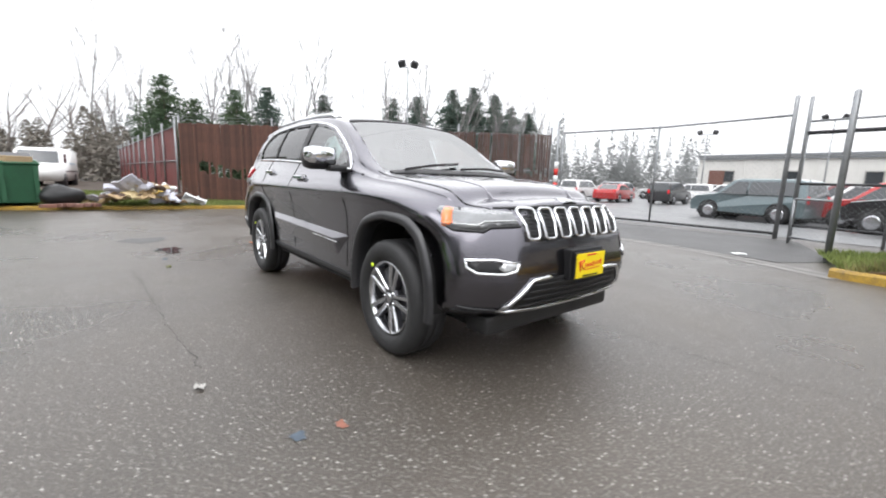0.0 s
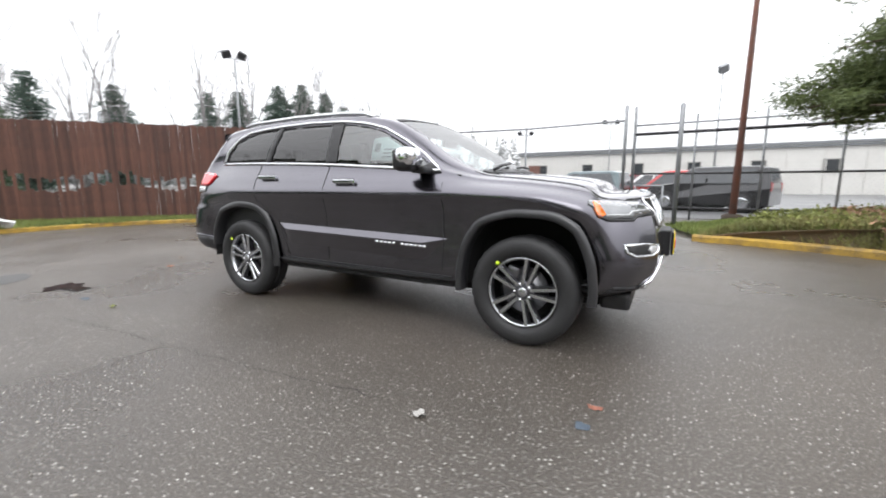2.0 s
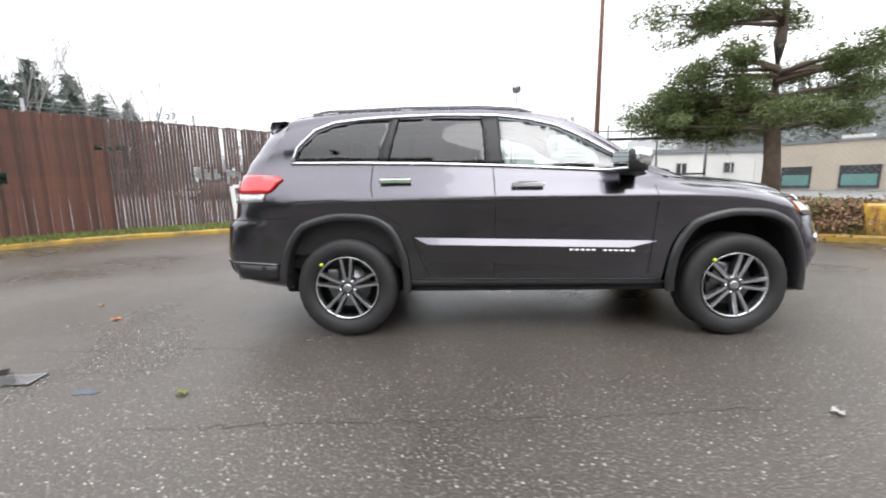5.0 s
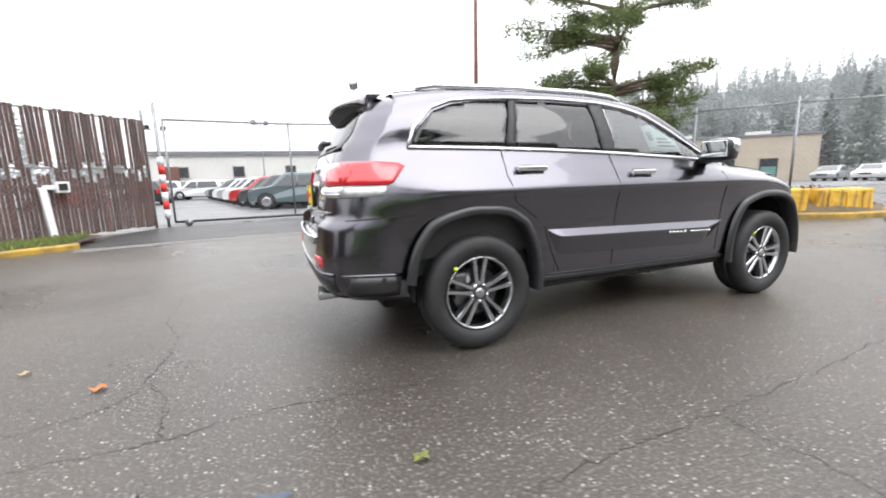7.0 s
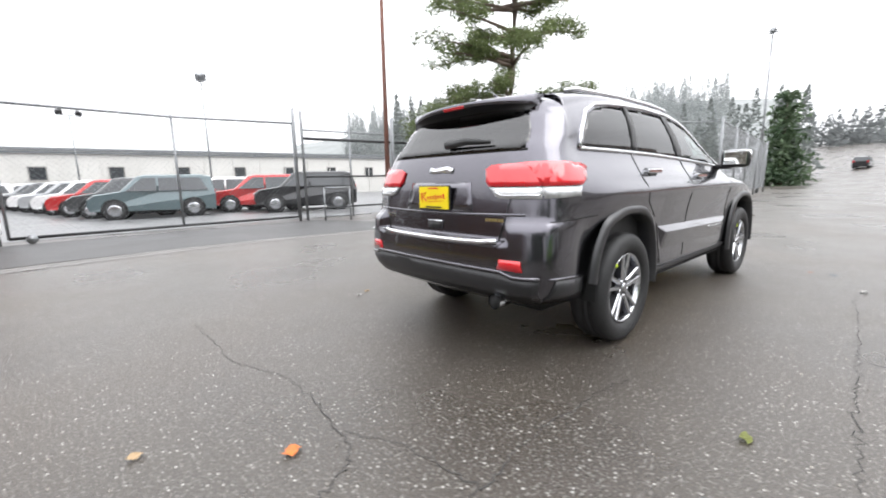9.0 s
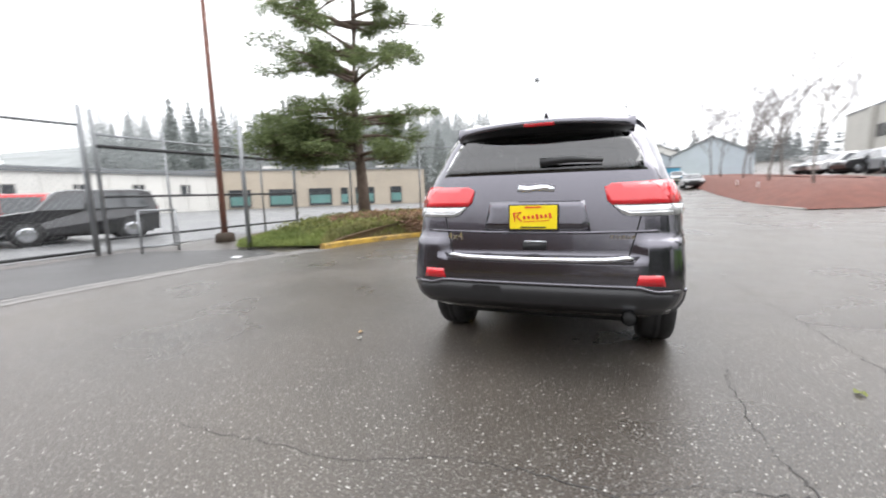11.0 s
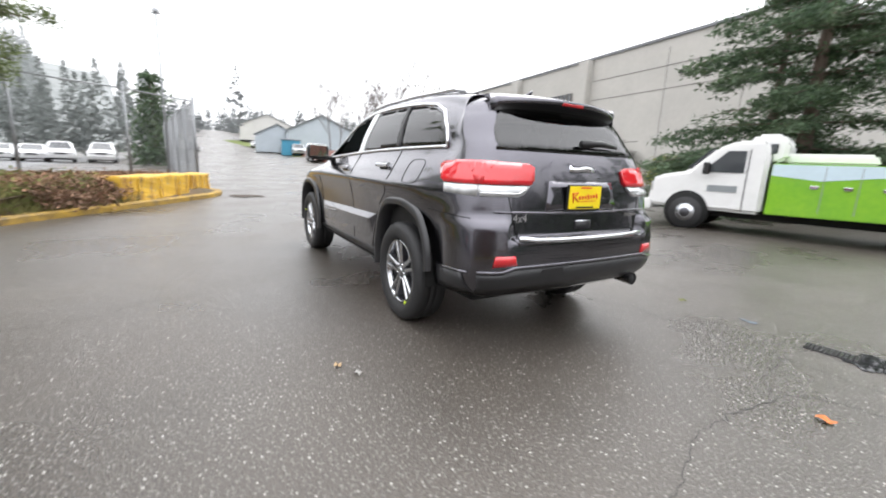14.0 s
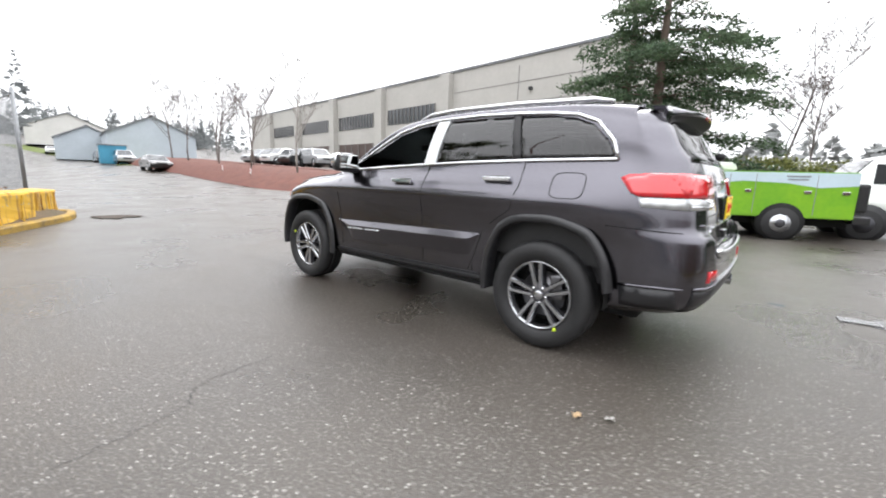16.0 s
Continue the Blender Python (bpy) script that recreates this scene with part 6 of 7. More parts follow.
# tail: spoiler, wiper, bumper trim, badges
vs, fs = [], []
K = 24
for i in range(K + 1):
    y = 0.60 * (2 * i / K - 1)
    e = 1 - (abs(y) / 0.60) ** 4
    k2 = (y / 0.6) ** 2
    xt = -2.235 + 0.09 * k2 + 0.05 * (1 - e)
    zt = 1.672 - 0.03 * k2
    vs += [(-1.98, y * 0.97, 1.708 - 0.022 * k2), (-2.08, y, 1.706 - 0.028 * k2), (xt, y, zt), (xt + 0.005, y * 0.995, zt - 0.028), (-2.13 + 0.03 * k2, y * 0.98, 1.615 - 0.02 * k2 - 0.03 * (1 - e)), (-2.05, y * 0.96, 1.63)]
for i in range(K):
    for j in range(5):
        o = i * 6 + j
        fs.append((o, o + 1, o + 7, o + 6))
fs.append(tuple(range(6))); fs.append(tuple(K * 6 + j for j in range(6))[::-1])
spo = mesh_ob("spoiler", vs, fs, M_PAINT, CAR, "", True)
vs2, fs2 = [], []
for i in range(K + 1):
    a, b = Vector(vs[i * 6 + 3]), Vector(vs[i * 6 + 4])
    vs2 += [a + Vector((0, 0, -0.003)), b + Vector((0, 0, -0.004)), Vector((-2.12, b.y * 0.95, 1.575))]
for i in range(K):
    for j in range(2):
        o = i * 3 + j
        fs2.append((o, o + 1, o + 4, o + 3))
mesh_ob("underside", vs2, fs2, M_TRIMBLACK, spo, "black underside", True)
box("brake_lamp", (-2.218, 0, 1.652), (0.03, 0.20, 0.022), M_RED, spo, 0, 0.006, "red high brake lamp", ry=-0.5)
tube("aerial", [(-1.72, 0, 1.74), (-1.80, 0, 1.79)], [0.03, 0.008], M_PAINT, CAR, 8)
w0, w1 = on_body((-4, -0.02, 1.372), (1, 0, 0), 0.035), on_body((-4, -0.40, 1.372), (1, 0, 0), 0.03)
wp = tube("rear_wiper", [w0, w0.lerp(w1, 0.5) + Vector((-0.01, 0, 0.014)), w1], [0.026, 0.022, 0.012], M_TRIMBLACK, CAR, 8)
patch("logo", [(-0.115, 1.205), (-0.12, 1.235), (-0.06, 1.25), (0.05, 1.238), (0.11, 1.248), (0.12, 1.21), (0.05, 1.205), (0.0, 1.212)], "rear", 0.010, M_CHROME, None, "plain bright badge", 0.03, 0.01)
tailgate = [(-0.66, 1.31), (-0.66, 1.20), (-0.60, 0.95), (-0.56, 0.80), (0.56, 0.80), (0.60, 0.95), (0.66, 1.20), (0.66, 1.31)]
line_on("tailgate_gap", tailgate[1:-1], "rear", 0.0045, M_VOID, None, 0.0)
line_on("tailgate_lip", [(-0.72, 0.955), (-0.3, 0.945), (0.3, 0.945), (0.72, 0.955)], "rear", 0.010, M_PAINT, None, -0.002)
patch("tailgate_handle", [(-0.075, 0.835), (-0.075, 0.885), (0.075, 0.885), (0.075, 0.835)], "rear", 0.006, M_TRIMBLACK, None, "", 0.04, 0.01)
line_on("handle_bar", [(-0.07, 0.888), (0.07, 0.888)], "rear", 0.006, M_CHROME, None, 0.006)
line_on("bumper_chrome", [(-0.58, 0.785), (-0.3, 0.776), (0.0, 0.774), (0.3, 0.776), (0.58, 0.785)], "rear", 0.017, M_CHROME, None, 0.014, label="chrome bumper strip")
patch("bumper_step", [(-0.62, 0.80), (-0.58, 0.76), (0.58, 0.76), (0.62, 0.80)], "rear", 0.012, M_PAINT, None, "", 0.05, 0.012)
line_on("bumper_lip", [(-0.84, 0.60), (-0.70, 0.60), (-0.62, 0.625), (0.62, 0.625), (0.70, 0.60), (0.84, 0.60)], "rear", 0.012, M_PAINT, None, 0.004)
patch("lower_bumper", [(-0.84, 0.585), (-0.70, 0.585), (-0.62, 0.61), (0.62, 0.61), (0.70, 0.585), (0.84, 0.585), (0.80, 0.445), (-0.80, 0.445)], "rear", 0.008, M_CLAD, None, "dark lower bumper", 0.05, 0.012)
for side in ("left", "right"):
    patch("lower_bumper_side", [(-1.99, 0.56), (-2.30, 0.585), (-2.32, 0.46), (-2.00, 0.44)], side, 0.008, M_CLAD, None, "", 0.04, 0.012)
    line_on("bumper_side_line", [(-1.985, 0.568), (-2.20, 0.588), (-2.34, 0.595)], side, 0.009, M_PAINT, None, 0.004)
vs, fs = tube_data([(-2.28, -0.57, 0.430), (-2.43, -0.57, 0.430), (-2.46, -0.57, 0.430)], [0.042, 0.046, 0.047], 18)
ex = mesh_ob("exhaust_tip", vs, fs[:-1], M_CHROME, CAR, "oval chrome tailpipe", True)
tube("pipe_inside", [(-2.25, -0.57, 0.430), (-2.455, -0.57, 0.430)], 0.038, M_VOID, ex, 14)


def lettering(name, text, loc, size, rx, rz, material, parent):
    c = bpy.data.curves.new(name, 'FONT')
    c.body, c.size, c.extrude, c.align_x, c.align_y = text, size, 0.002, 'CENTER', 'CENTER'
    tmp = bpy.data.objects.new(name, c)
    scene.collection.objects.link(tmp)
    bpy.context.view_layer.update()
    me = bpy.data.meshes.new_from_object(tmp)
    bpy.data.objects.remove(tmp)
    me.materials.clear(); me.materials.append(material)
    ob = new(name, me)
    ob.parent = parent
    ob.matrix_basis = pose(*loc, rx, 0, rz)
    return ob


bp_ = on_body((-4, 0.545, 0.915), (1, 0, 0), 0.006)
lettering("badge", "4x4", tuple(bp_), 0.075, 90, -90, M_CHROME, CAR)
for k in range(6):
    y = -0.46 - k * 0.024
    b = on_body((-4, y, 0.918), (1, 0, 0), 0.003)
    box("trim_badge", tuple(b), (0.004, 0.016, 0.020), M_CHROME, CAR)

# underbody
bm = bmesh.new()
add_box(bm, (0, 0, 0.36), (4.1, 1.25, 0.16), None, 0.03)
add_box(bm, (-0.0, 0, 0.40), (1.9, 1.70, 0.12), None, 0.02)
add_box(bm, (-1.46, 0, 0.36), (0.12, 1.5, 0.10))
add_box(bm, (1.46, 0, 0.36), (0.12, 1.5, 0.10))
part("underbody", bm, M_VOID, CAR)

# interior: floor, dashboard, seats, steering wheel
inn = new("interior"); inn.parent = CAR
bm = bmesh.new()
add_box(bm, (-0.5, 0, 0.62), (2.9, 1.55, 0.2))
for s in (-1, 1):
    add_box(bm, (-0.5, s * 0.80, 0.92), (2.9, 0.06, 0.56))
part("cabin_floor", bm, M_SEAT, inn)
bm = bmesh.new()
add_box(bm, (0.80, 0, 1.05), (0.50, 1.45, 0.22), None, 0.06)
part("dashboard", bm, M_SEAT, inn)
bm = bmesh.new()
for y in (-0.38, 0.38):
    add_box(bm, (-0.20, y, 0.78), (0.52, 0.52, 0.16), None, 0.05)
    add_box(bm, (-0.54, y, 1.06), (0.16, 0.50, 0.58), Euler((0, -0.2, 0)).to_matrix(), 0.06)
    add_box(bm, (-0.63, y, 1.43), (0.10, 0.26, 0.17), Euler((0, -0.15, 0)).to_matrix(), 0.04)
part("front_seat", bm, M_SEAT, inn, "", True)
bm = bmesh.new()
add_box(bm, (-1.0, 0, 0.80), (0.5, 1.3, 0.16), None, 0.05)
add_box(bm, (-1.30, 0, 1.10), (0.16, 1.3, 0.60), Euler((0, -0.25, 0)).to_matrix(), 0.06)
for y in (-0.42, 0.42):
    add_box(bm, (-1.42, y, 1.44), (0.10, 0.26, 0.16), None, 0.04)
part("rear_seat", bm, M_SEAT, inn, "", True)
sw = [(0.42 + 0.07 * math.cos(a) * 0.6, 0.38 + 0.185 * math.sin(a), 1.13 + 0.185 * math.cos(a) * 0.95) for a in [2 * math.pi * k / 28 for k in range(29)]]
stw = tube("steering_wheel", sw, 0.017, M_SEAT, inn, 8)
for a in (0, 2.1, 4.2):
    tube("spoke", [(0.44, 0.38, 1.12), (0.42 + 0.042 * math.cos(a), 0.38 + 0.18 * math.sin(a), 1.13 + 0.17 * math.cos(a))], 0.018, M_SEAT, stw, 6)
box("inside_mirror", (0.42, 0, 1.50), (0.05, 0.24, 0.07), M_BLACK, inn, 0, 0.02)
# price sheet in the right front window
st = patch("window_sheet", [(0.10, 1.33), (0.08, 1.52), (0.20, 1.53), (0.44, 1.40), (0.46, 1.31)], "right", -0.012, M_PAPER, None, "white printed sheet", 0.05, 0.003)
patch("sheet_print", [(0.12, 1.40), (0.12, 1.47), (0.17, 1.47), (0.17, 1.40)], "right", -0.007, M_GREYINK, st, "", 0.05, 0.002)
for k in range(3):
    patch("sheet_bar", [(0.21, 1.35 + k * 0.03), (0.21, 1.362 + k * 0.03), (0.40 - k * 0.03, 1.362 + k * 0.03), (0.40 - k * 0.03, 1.35 + k * 0.03)], "right", -0.007, M_GREYINK, st, "", 0.05, 0.002)


# wheels: tyre with tread, ten slim spokes in pairs
def road_wheel(x, y, s, turn):
    w = new("wheel"); w.parent = CAR
    w.matrix_basis = Matrix.Translation((x, y, 0.3875)) @ Matrix.Rotation(turn, 4, 'Y')
    R = 0.3875
    prof = [(0.232, 0.055), (0.245, 0.085), (0.268, 0.118), (0.315, 0.130), (0.352, 0.124), (0.376, 0.108), (R, 0.085)]
    prof = [(r, b) for r, b in prof]
    full = prof + [(R, 0.03), (R - 0.006, 0.026), (R - 0.006, 0.020), (R, 0.016), (R, -0.016), (R - 0.006, -0.020), (R, -0.03)] + [(r, -b) for r, b in prof[::-1]]
    N = 60
    vs, fs = [], []
    for i in range(N):
        a = 2 * math.pi * i / N
        for k, (r, b) in enumerate(full):
            rr = r - (0.005 if (i % 2 and 5 <= k <= len(full) - 6 and abs(b) > 0.05) else 0)
            vs.append((rr * math.cos(a), b * s, rr * math.sin(a)))
    m = len(full)
    for i in range(N):
        for k in range(m - 1):
            fs.append((i * m + k, ((i + 1) % N) * m + k, ((i + 1) % N) * m + k + 1, i * m + k + 1))
    mesh_ob("tyre", vs, fs, M_RUBBER, w, "black rubber tyre", True)
    # barrel and lip
    rim = [(0.246, 0.098), (0.250, 0.104), (0.240, 0.108), (0.232, 0.098), (0.222, 0.06), (0.215, -0.08)]
    vs, fs = [], []
    for i in range(N):
        a = 2 * math.pi * i / N
        for r, b in rim:
            vs.append((r * math.cos(a), b * s, r * math.sin(a)))
    for i in range(N):
        for k in range(len(rim) - 1):
            fs.append((i * 6 + k, ((i + 1) % N) * 6 + k, ((i + 1) % N) * 6 + k + 1, i * 6 + k + 1))
    rimo = mesh_ob("rim", vs, fs, M_RIM, w, "polished alloy rim", True)
    bm = bmesh.new()
    bmd = bmesh.new()
    for k in range(5):
        a0 = 2 * math.pi * k / 5 + math.pi / 2
        for e in (-1, 1):
            a_in, a_out = a0 + e * 0.30, a0 + e * 0.175
            pi_ = Vector((math.cos(a_in) * 0.055, 0.085 * s, math.sin(a_in) * 0.055))
            po = Vector((math.cos(a_out) * 0.238, 0.098 * s, math.sin(a_out) * 0.238))
            d = (po - pi_)
            t = Vector((-d.z, 0, d.x)).normalized()
            up = Vector((0, s, 0))
            def bar(bmx, w0, w1, h0, h1, lift):
                q = []
                for p, ww in ((pi_, w0), (po, w1)):
                    for sx, hh in ((-1, h1), (1, h1), (1, h0), (-1, h0)):
                        wd = ww * (1.0 if hh == h1 else 1.5)
                        q.append(bmx.verts.new(p + t * sx * wd + up * (hh + lift)))
                for f in ((0, 1, 2, 3), (7, 6, 5, 4), (0, 4, 5, 1), (1, 5, 6, 2), (2, 6, 7, 3), (3, 7, 4, 0)):
                    bmx.faces.new([q[i] for i in f])
            bar(bm, 0.010, 0.0105, -0.004, 0.006, 0.0)
            bar(bmd, 0.011, 0.0125, -0.05, -0.002, 0.0)
    bmesh.ops.recalc_face_normals(bm, faces=bm.faces)
    bmesh.ops.recalc_face_normals(bmd, faces=bmd.faces)
    part("spoke_face", bm, M_RIM, rimo, "machined bright spoke faces")
    part("spoke_flank", bmd, M_RIMDARK, rimo, "grey spoke flanks")
    tube("hub", [(0, 0.03 * s, 0), (0, 0.082 * s, 0), (0, 0.09 * s, 0)], [0.085, 0.078, 0.06], M_RIMDARK, rimo, 20)
    tube("hub_cap", [(0, 0.08 * s, 0), (0, 0.096 * s, 0), (0, 0.10 * s, 0)], [0.034, 0.034, 0.025], M_RIM, rimo, 16)
    for k in range(5):
        a = 2 * math.pi * (k + 0.5) / 5 + math.pi / 2
        tube("wheel_nut", [(0.058 * math.cos(a), 0.07 * s, 0.058 * math.sin(a)), (0.058 * math.cos(a), 0.094 * s, 0.058 * math.sin(a))], 0.011, M_CHROME, rimo, 6)
    tube("brake_disc", [(0, 0.0, 0), (0, 0.02 * s, 0)], 0.165, M_BRAKE, w, 28)
    tube("wheel_back", [(0, -0.07 * s, 0), (0, -0.05 * s, 0)], 0.222, M_VOID, w, 28)
    bm = bmesh.new()
    add_box(bm, (-0.12, 0.02 * s, 0.05), (0.09, 0.07, 0.18), None, 0.02)
    part("brake_caliper", bm, M_BRAKE, w)
    return w


for i, (x, s, turn) in enumerate(((1.4575, -1, 0.3), (-1.4575, -1, 0.0), (1.4575, 1, 0.5), (-1.4575, 1, 0.15))):
    w = road_wheel(x, s * 0.812, s, turn)
    a = {0: 2.3, 1: 2.35, 2: 0.5, 3: 4.1}[i] + turn * (1 if s < 0 else 1)
    c = Vector((0.262 * math.cos(a), 0.118 * s, 0.262 * math.sin(a)))
    tube("balance_sticker", [c - Vector((0, 0.004, 0)) * s, c + Vector((0, 0.004, 0)) * s], 0.014, M_STICKER, w, 10, "yellow-green dot")

# ---- firs, bare birches and woods in the distance ----
def at_polar(px, py, ang, d):
    return px + math.cos(ang) * d, py + math.sin(ang) * d


fir_rng = random.Random(3)
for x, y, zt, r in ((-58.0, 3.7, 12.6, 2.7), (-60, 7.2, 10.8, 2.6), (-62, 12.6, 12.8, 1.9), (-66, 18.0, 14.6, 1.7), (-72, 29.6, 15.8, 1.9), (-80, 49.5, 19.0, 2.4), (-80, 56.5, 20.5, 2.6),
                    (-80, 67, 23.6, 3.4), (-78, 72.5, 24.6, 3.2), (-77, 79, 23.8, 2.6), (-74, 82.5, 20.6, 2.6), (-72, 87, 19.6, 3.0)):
    # firs farther off take the needles with haze in their colour
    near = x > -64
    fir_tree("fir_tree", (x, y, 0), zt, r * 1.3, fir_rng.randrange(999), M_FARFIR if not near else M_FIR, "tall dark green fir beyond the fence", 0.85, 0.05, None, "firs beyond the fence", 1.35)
for i, (x, y, zt) in enumerate(((-72, 1.5, 20), (-76, 15.5, 25), (-74, 11.5, 22), (-75, 17, 21), (-74, 19.6, 20), (-73, 25, 25), (-72, 29.2, 29), (-66, 39.5, 25), (-62, 46.0, 24), (-58, 50.0, 22),
                                (-52, 57.0, 20), (-49, 59.5, 21))):
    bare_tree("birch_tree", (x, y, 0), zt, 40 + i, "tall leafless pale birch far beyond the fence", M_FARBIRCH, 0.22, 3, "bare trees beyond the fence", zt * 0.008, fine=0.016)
br_ = random.Random(44)
for i in range(16):
    x, y = -78 + i * 1.6 + br_.uniform(-3, 3), -4 + i * 4.6 + br_.uniform(-2, 2)
    bare_tree("birch_tree", (x, y, 0), br_.uniform(17, 27), 140 + i, "slender leafless birch in haze-tinted grey beyond the fence", M_FARBIRCH, 0.22, 3, "bare trees beyond the fence", 0.15, fine=0.016)


def far_woods(name, spots, material, label, seed, per=70, leaf_k=0.42):
    """Massed conifers far away, one joined mesh."""
    rng = np.random.default_rng(seed)
    cs, sz = [], []
    for x, y, zb, h, r in spots:
        u = rng.uniform(0, 1, per) ** 0.8
        a = rng.uniform(0, 6.283, per)
        rr = r * (1 - u) * rng.uniform(0.3, 1.0, per) + 0.1
        cs.append(np.column_stack([x + rr * np.cos(a), y + rr * np.sin(a), zb + h * (0.05 + 0.95 * u)]))
        sz.append(np.full(per, r * leaf_k) * (1.15 - u * 0.75))
    c, s = np.concatenate(cs), np.concatenate(sz)[:, None]
    n = len(c)
    a = rng.normal(0, 1, (n, 3)); a[:, 2] *= 0.5; a /= np.linalg.norm(a, axis=1)[:, None]
    b = np.cross(a, rng.normal(0, 1, (n, 3))); b /= np.linalg.norm(b, axis=1)[:, None]
    v = np.stack([c - b * s * 0.4, c + a * s, c + b * s * 0.4, c - a * s * 0.7], 1).reshape(-1, 3)
    return tagged(quad_ob(name, v, np.arange(4 * n).reshape(-1, 4), material), label, "woods", kind="stuff")


wr = random.Random(8)
# wooded hillside to the east of the lot
spots = []
for i in range(620):
    ang = radians(wr.uniform(14, 62))
    d = wr.uniform(120, 185)
    x, y = at_polar(0, 0, ang, d)
    hill = (d - 105) * 0.30 * (0.55 + 0.45 * math.cos((ang - radians(28)) * 2.2))
    spots.append((x, y, hill, wr.uniform(8, 17), wr.uniform(2.0, 3.4)))
# pale needle colour carries the mist; there is no haze in the air
far_woods("hillside_woods", spots, lit_through(mat("mist_tinted_conifers", (0.40, 0.42, 0.415), 0.9, 0, 0.1, 0.05, isle=0.08, spec=0.1)), "conifer woods on the hillside in a pale mist-tinted colour", 61, 300, 0.20)
hv, hf = [], []
for i in range(25):
    ang = radians(8 + i * 2.5)
    for d, k in ((100, 0), (130, 0.25), (170, 0.7), (260, 1.3)):
        x, y = at_polar(0, 0, ang, d)
        hv.append((x, y, -0.5 + (k * 28 + 5 * min(1, k * 4)) * (0.55 + 0.45 * math.cos((ang - radians(28)) * 2.2))))
for i in range(24):
    for j in range(3):
        hf.append((i * 4 + j, i * 4 + j + 1, (i + 1) * 4 + j + 1, (i + 1) * 4 + j))
tagged(mesh_ob("ground_hillside", hv, hf, M_HILL, smooth=True), "hillside behind the lot in a pale mist-tinted colour", "hill", kind="structure")
# nearer firs behind the tan workshop and along the lot's east side
spots = [(40.6 + wr.uniform(-5, 5), 57 + wr.uniform(-4, 6), 0, wr.uniform(11, 16), 2.6) for i in range(9)]
spots += [(51 + wr.uniform(-3, 9), 46 + wr.uniform(-3, 5), 0, wr.uniform(10, 17), 2.6) for i in range(9)]
spots += [(66 + wr.uniform(-2, 9), y, 0, wr.uniform(8, 12.5), 2.3) for y in np.linspace(7, 34, 22)]
# needles greyed so that the haze sits in their base colour
far_woods("lot_firs", spots, lit_through(mat("haze_tinted_firs", (0.24, 0.26, 0.25), 0.9, 0, 0.1, 0.1, isle=0.12, spec=0.1)), "row of haze-tinted dark firs behind the lot", 62, 320, 0.26)
fir_tree("fir_tree", (41.5, 5.2, 0), 8.2, 2.0, 77, M_FIR, "dark fir at the lot corner by the road", 0.6, 0.05)
# woods at the end of the road and behind the office
spots = [(106.7, -7.0, 6.5, 14.5, 3.2)]
for i in range(170):
    ang = radians(wr.uniform(-24, 10))
    d = wr.uniform(150, 230)
    x, y = at_polar(0, 0, ang, d)
    spots.append((x, y, ground_z(x, y) - 1, wr.uniform(5, 12), wr.uniform(2.2, 3.5)))
# mist up the road is painted into the grey of these trees
far_woods("road_end_woods", spots, lit_through(mat("mist_tinted_roadside_trees", (0.25, 0.265, 0.265), 0.9, 0, 0.15, 0.05, isle=0.15, spec=0.1)), "mist-tinted trees at the top of the road", 63, 60)
spots = []
for i in range(260):
    ang = radians(wr.uniform(125, 182))
    d = wr.uniform(130, 190)
    x, y = at_polar(0, 0, ang, d)
    spots.append((x, y, 0, wr.uniform(14, 27) * (0.75 + 0.25 * math.sin(ang * 9)), wr.uniform(3, 5)))
for i in range(120):
    ang = radians(wr.uniform(95, 128))
    d = wr.uniform(150, 200)
    x, y = at_polar(0, 0, ang, d)
    spots.append((x, y, 0, wr.uniform(7, 21) * (1.0 if ang > radians(106) else 0.5), wr.uniform(3, 4.5)))
# distance mist is part of this light grey tree colour
far_woods("north_woods", spots, lit_through(mat("mist_tinted_mixed_trees", (0.34, 0.35, 0.345), 0.9, 0, 0.1, 0.05, isle=0.08, spec=0.1)), "pale mist-tinted tree line far beyond the fence", 64, 130, 0.28)
spots = [(x + wr.uniform(-3, 3), -5.5 + wr.uniform(-7, 5), 0, wr.uniform(3, 6.2), wr.uniform(2, 3)) for x in np.linspace(-75, -42, 40)]
far_woods("brush", spots, mat("brown_grey_brush", (0.22, 0.20, 0.17), 0.9, 0, 0.15, 0.1, isle=0.25), "brown leafless brush beyond the grass", 65, 520, 0.13)
spots = [(x, -62 + wr.uniform(-8, 8), 1.0, wr.uniform(4, 8.5), wr.uniform(2.5, 4)) for x in np.linspace(-60, 2, 34)]
# fog on these trees is only their pale painted colour
far_woods("south_woods", spots, mat("mist_tinted_south_trees", (0.32, 0.33, 0.325), 0.9, 0, 0.15, 0.05, isle=0.18), "mist-tinted pale trees behind the parked vans", 66, 70)
bare_tree("bare_tree", (-12.9, -6.9, 0), 8.5, 91, "spreading leafless tree beside the dumpster", M_TWIG, 0.62, 4)
for i, (x, y, h) in enumerate(((-48, -4, 9), (-52, -7.5, 10), (-46, -8.5, 8), (-55, -1.8, 11))):
    bare_tree("bare_tree", (x, y, 0), h, 130 + i, "leafless grey tree beyond the grass", M_TWIG, 0.4, 3, "bare trees past the grass")

# ---- big conifer and shrubs behind the truck ----
fir_tree("conifer", (1.9, -15.6, ground_z(1.9, -15.6)), 13.5, 5.6, 15, M_FIR, "large spreading dark green conifer behind the service truck", 3.4, 0.06, loose=True)
fir_tree("conifer", (3.6, -17.2, ground_z(3.6, -17.2)), 11.5, 3.6, 16, M_FIR, "second conifer close behind the large one", 1.2, 0.06, loose=True)


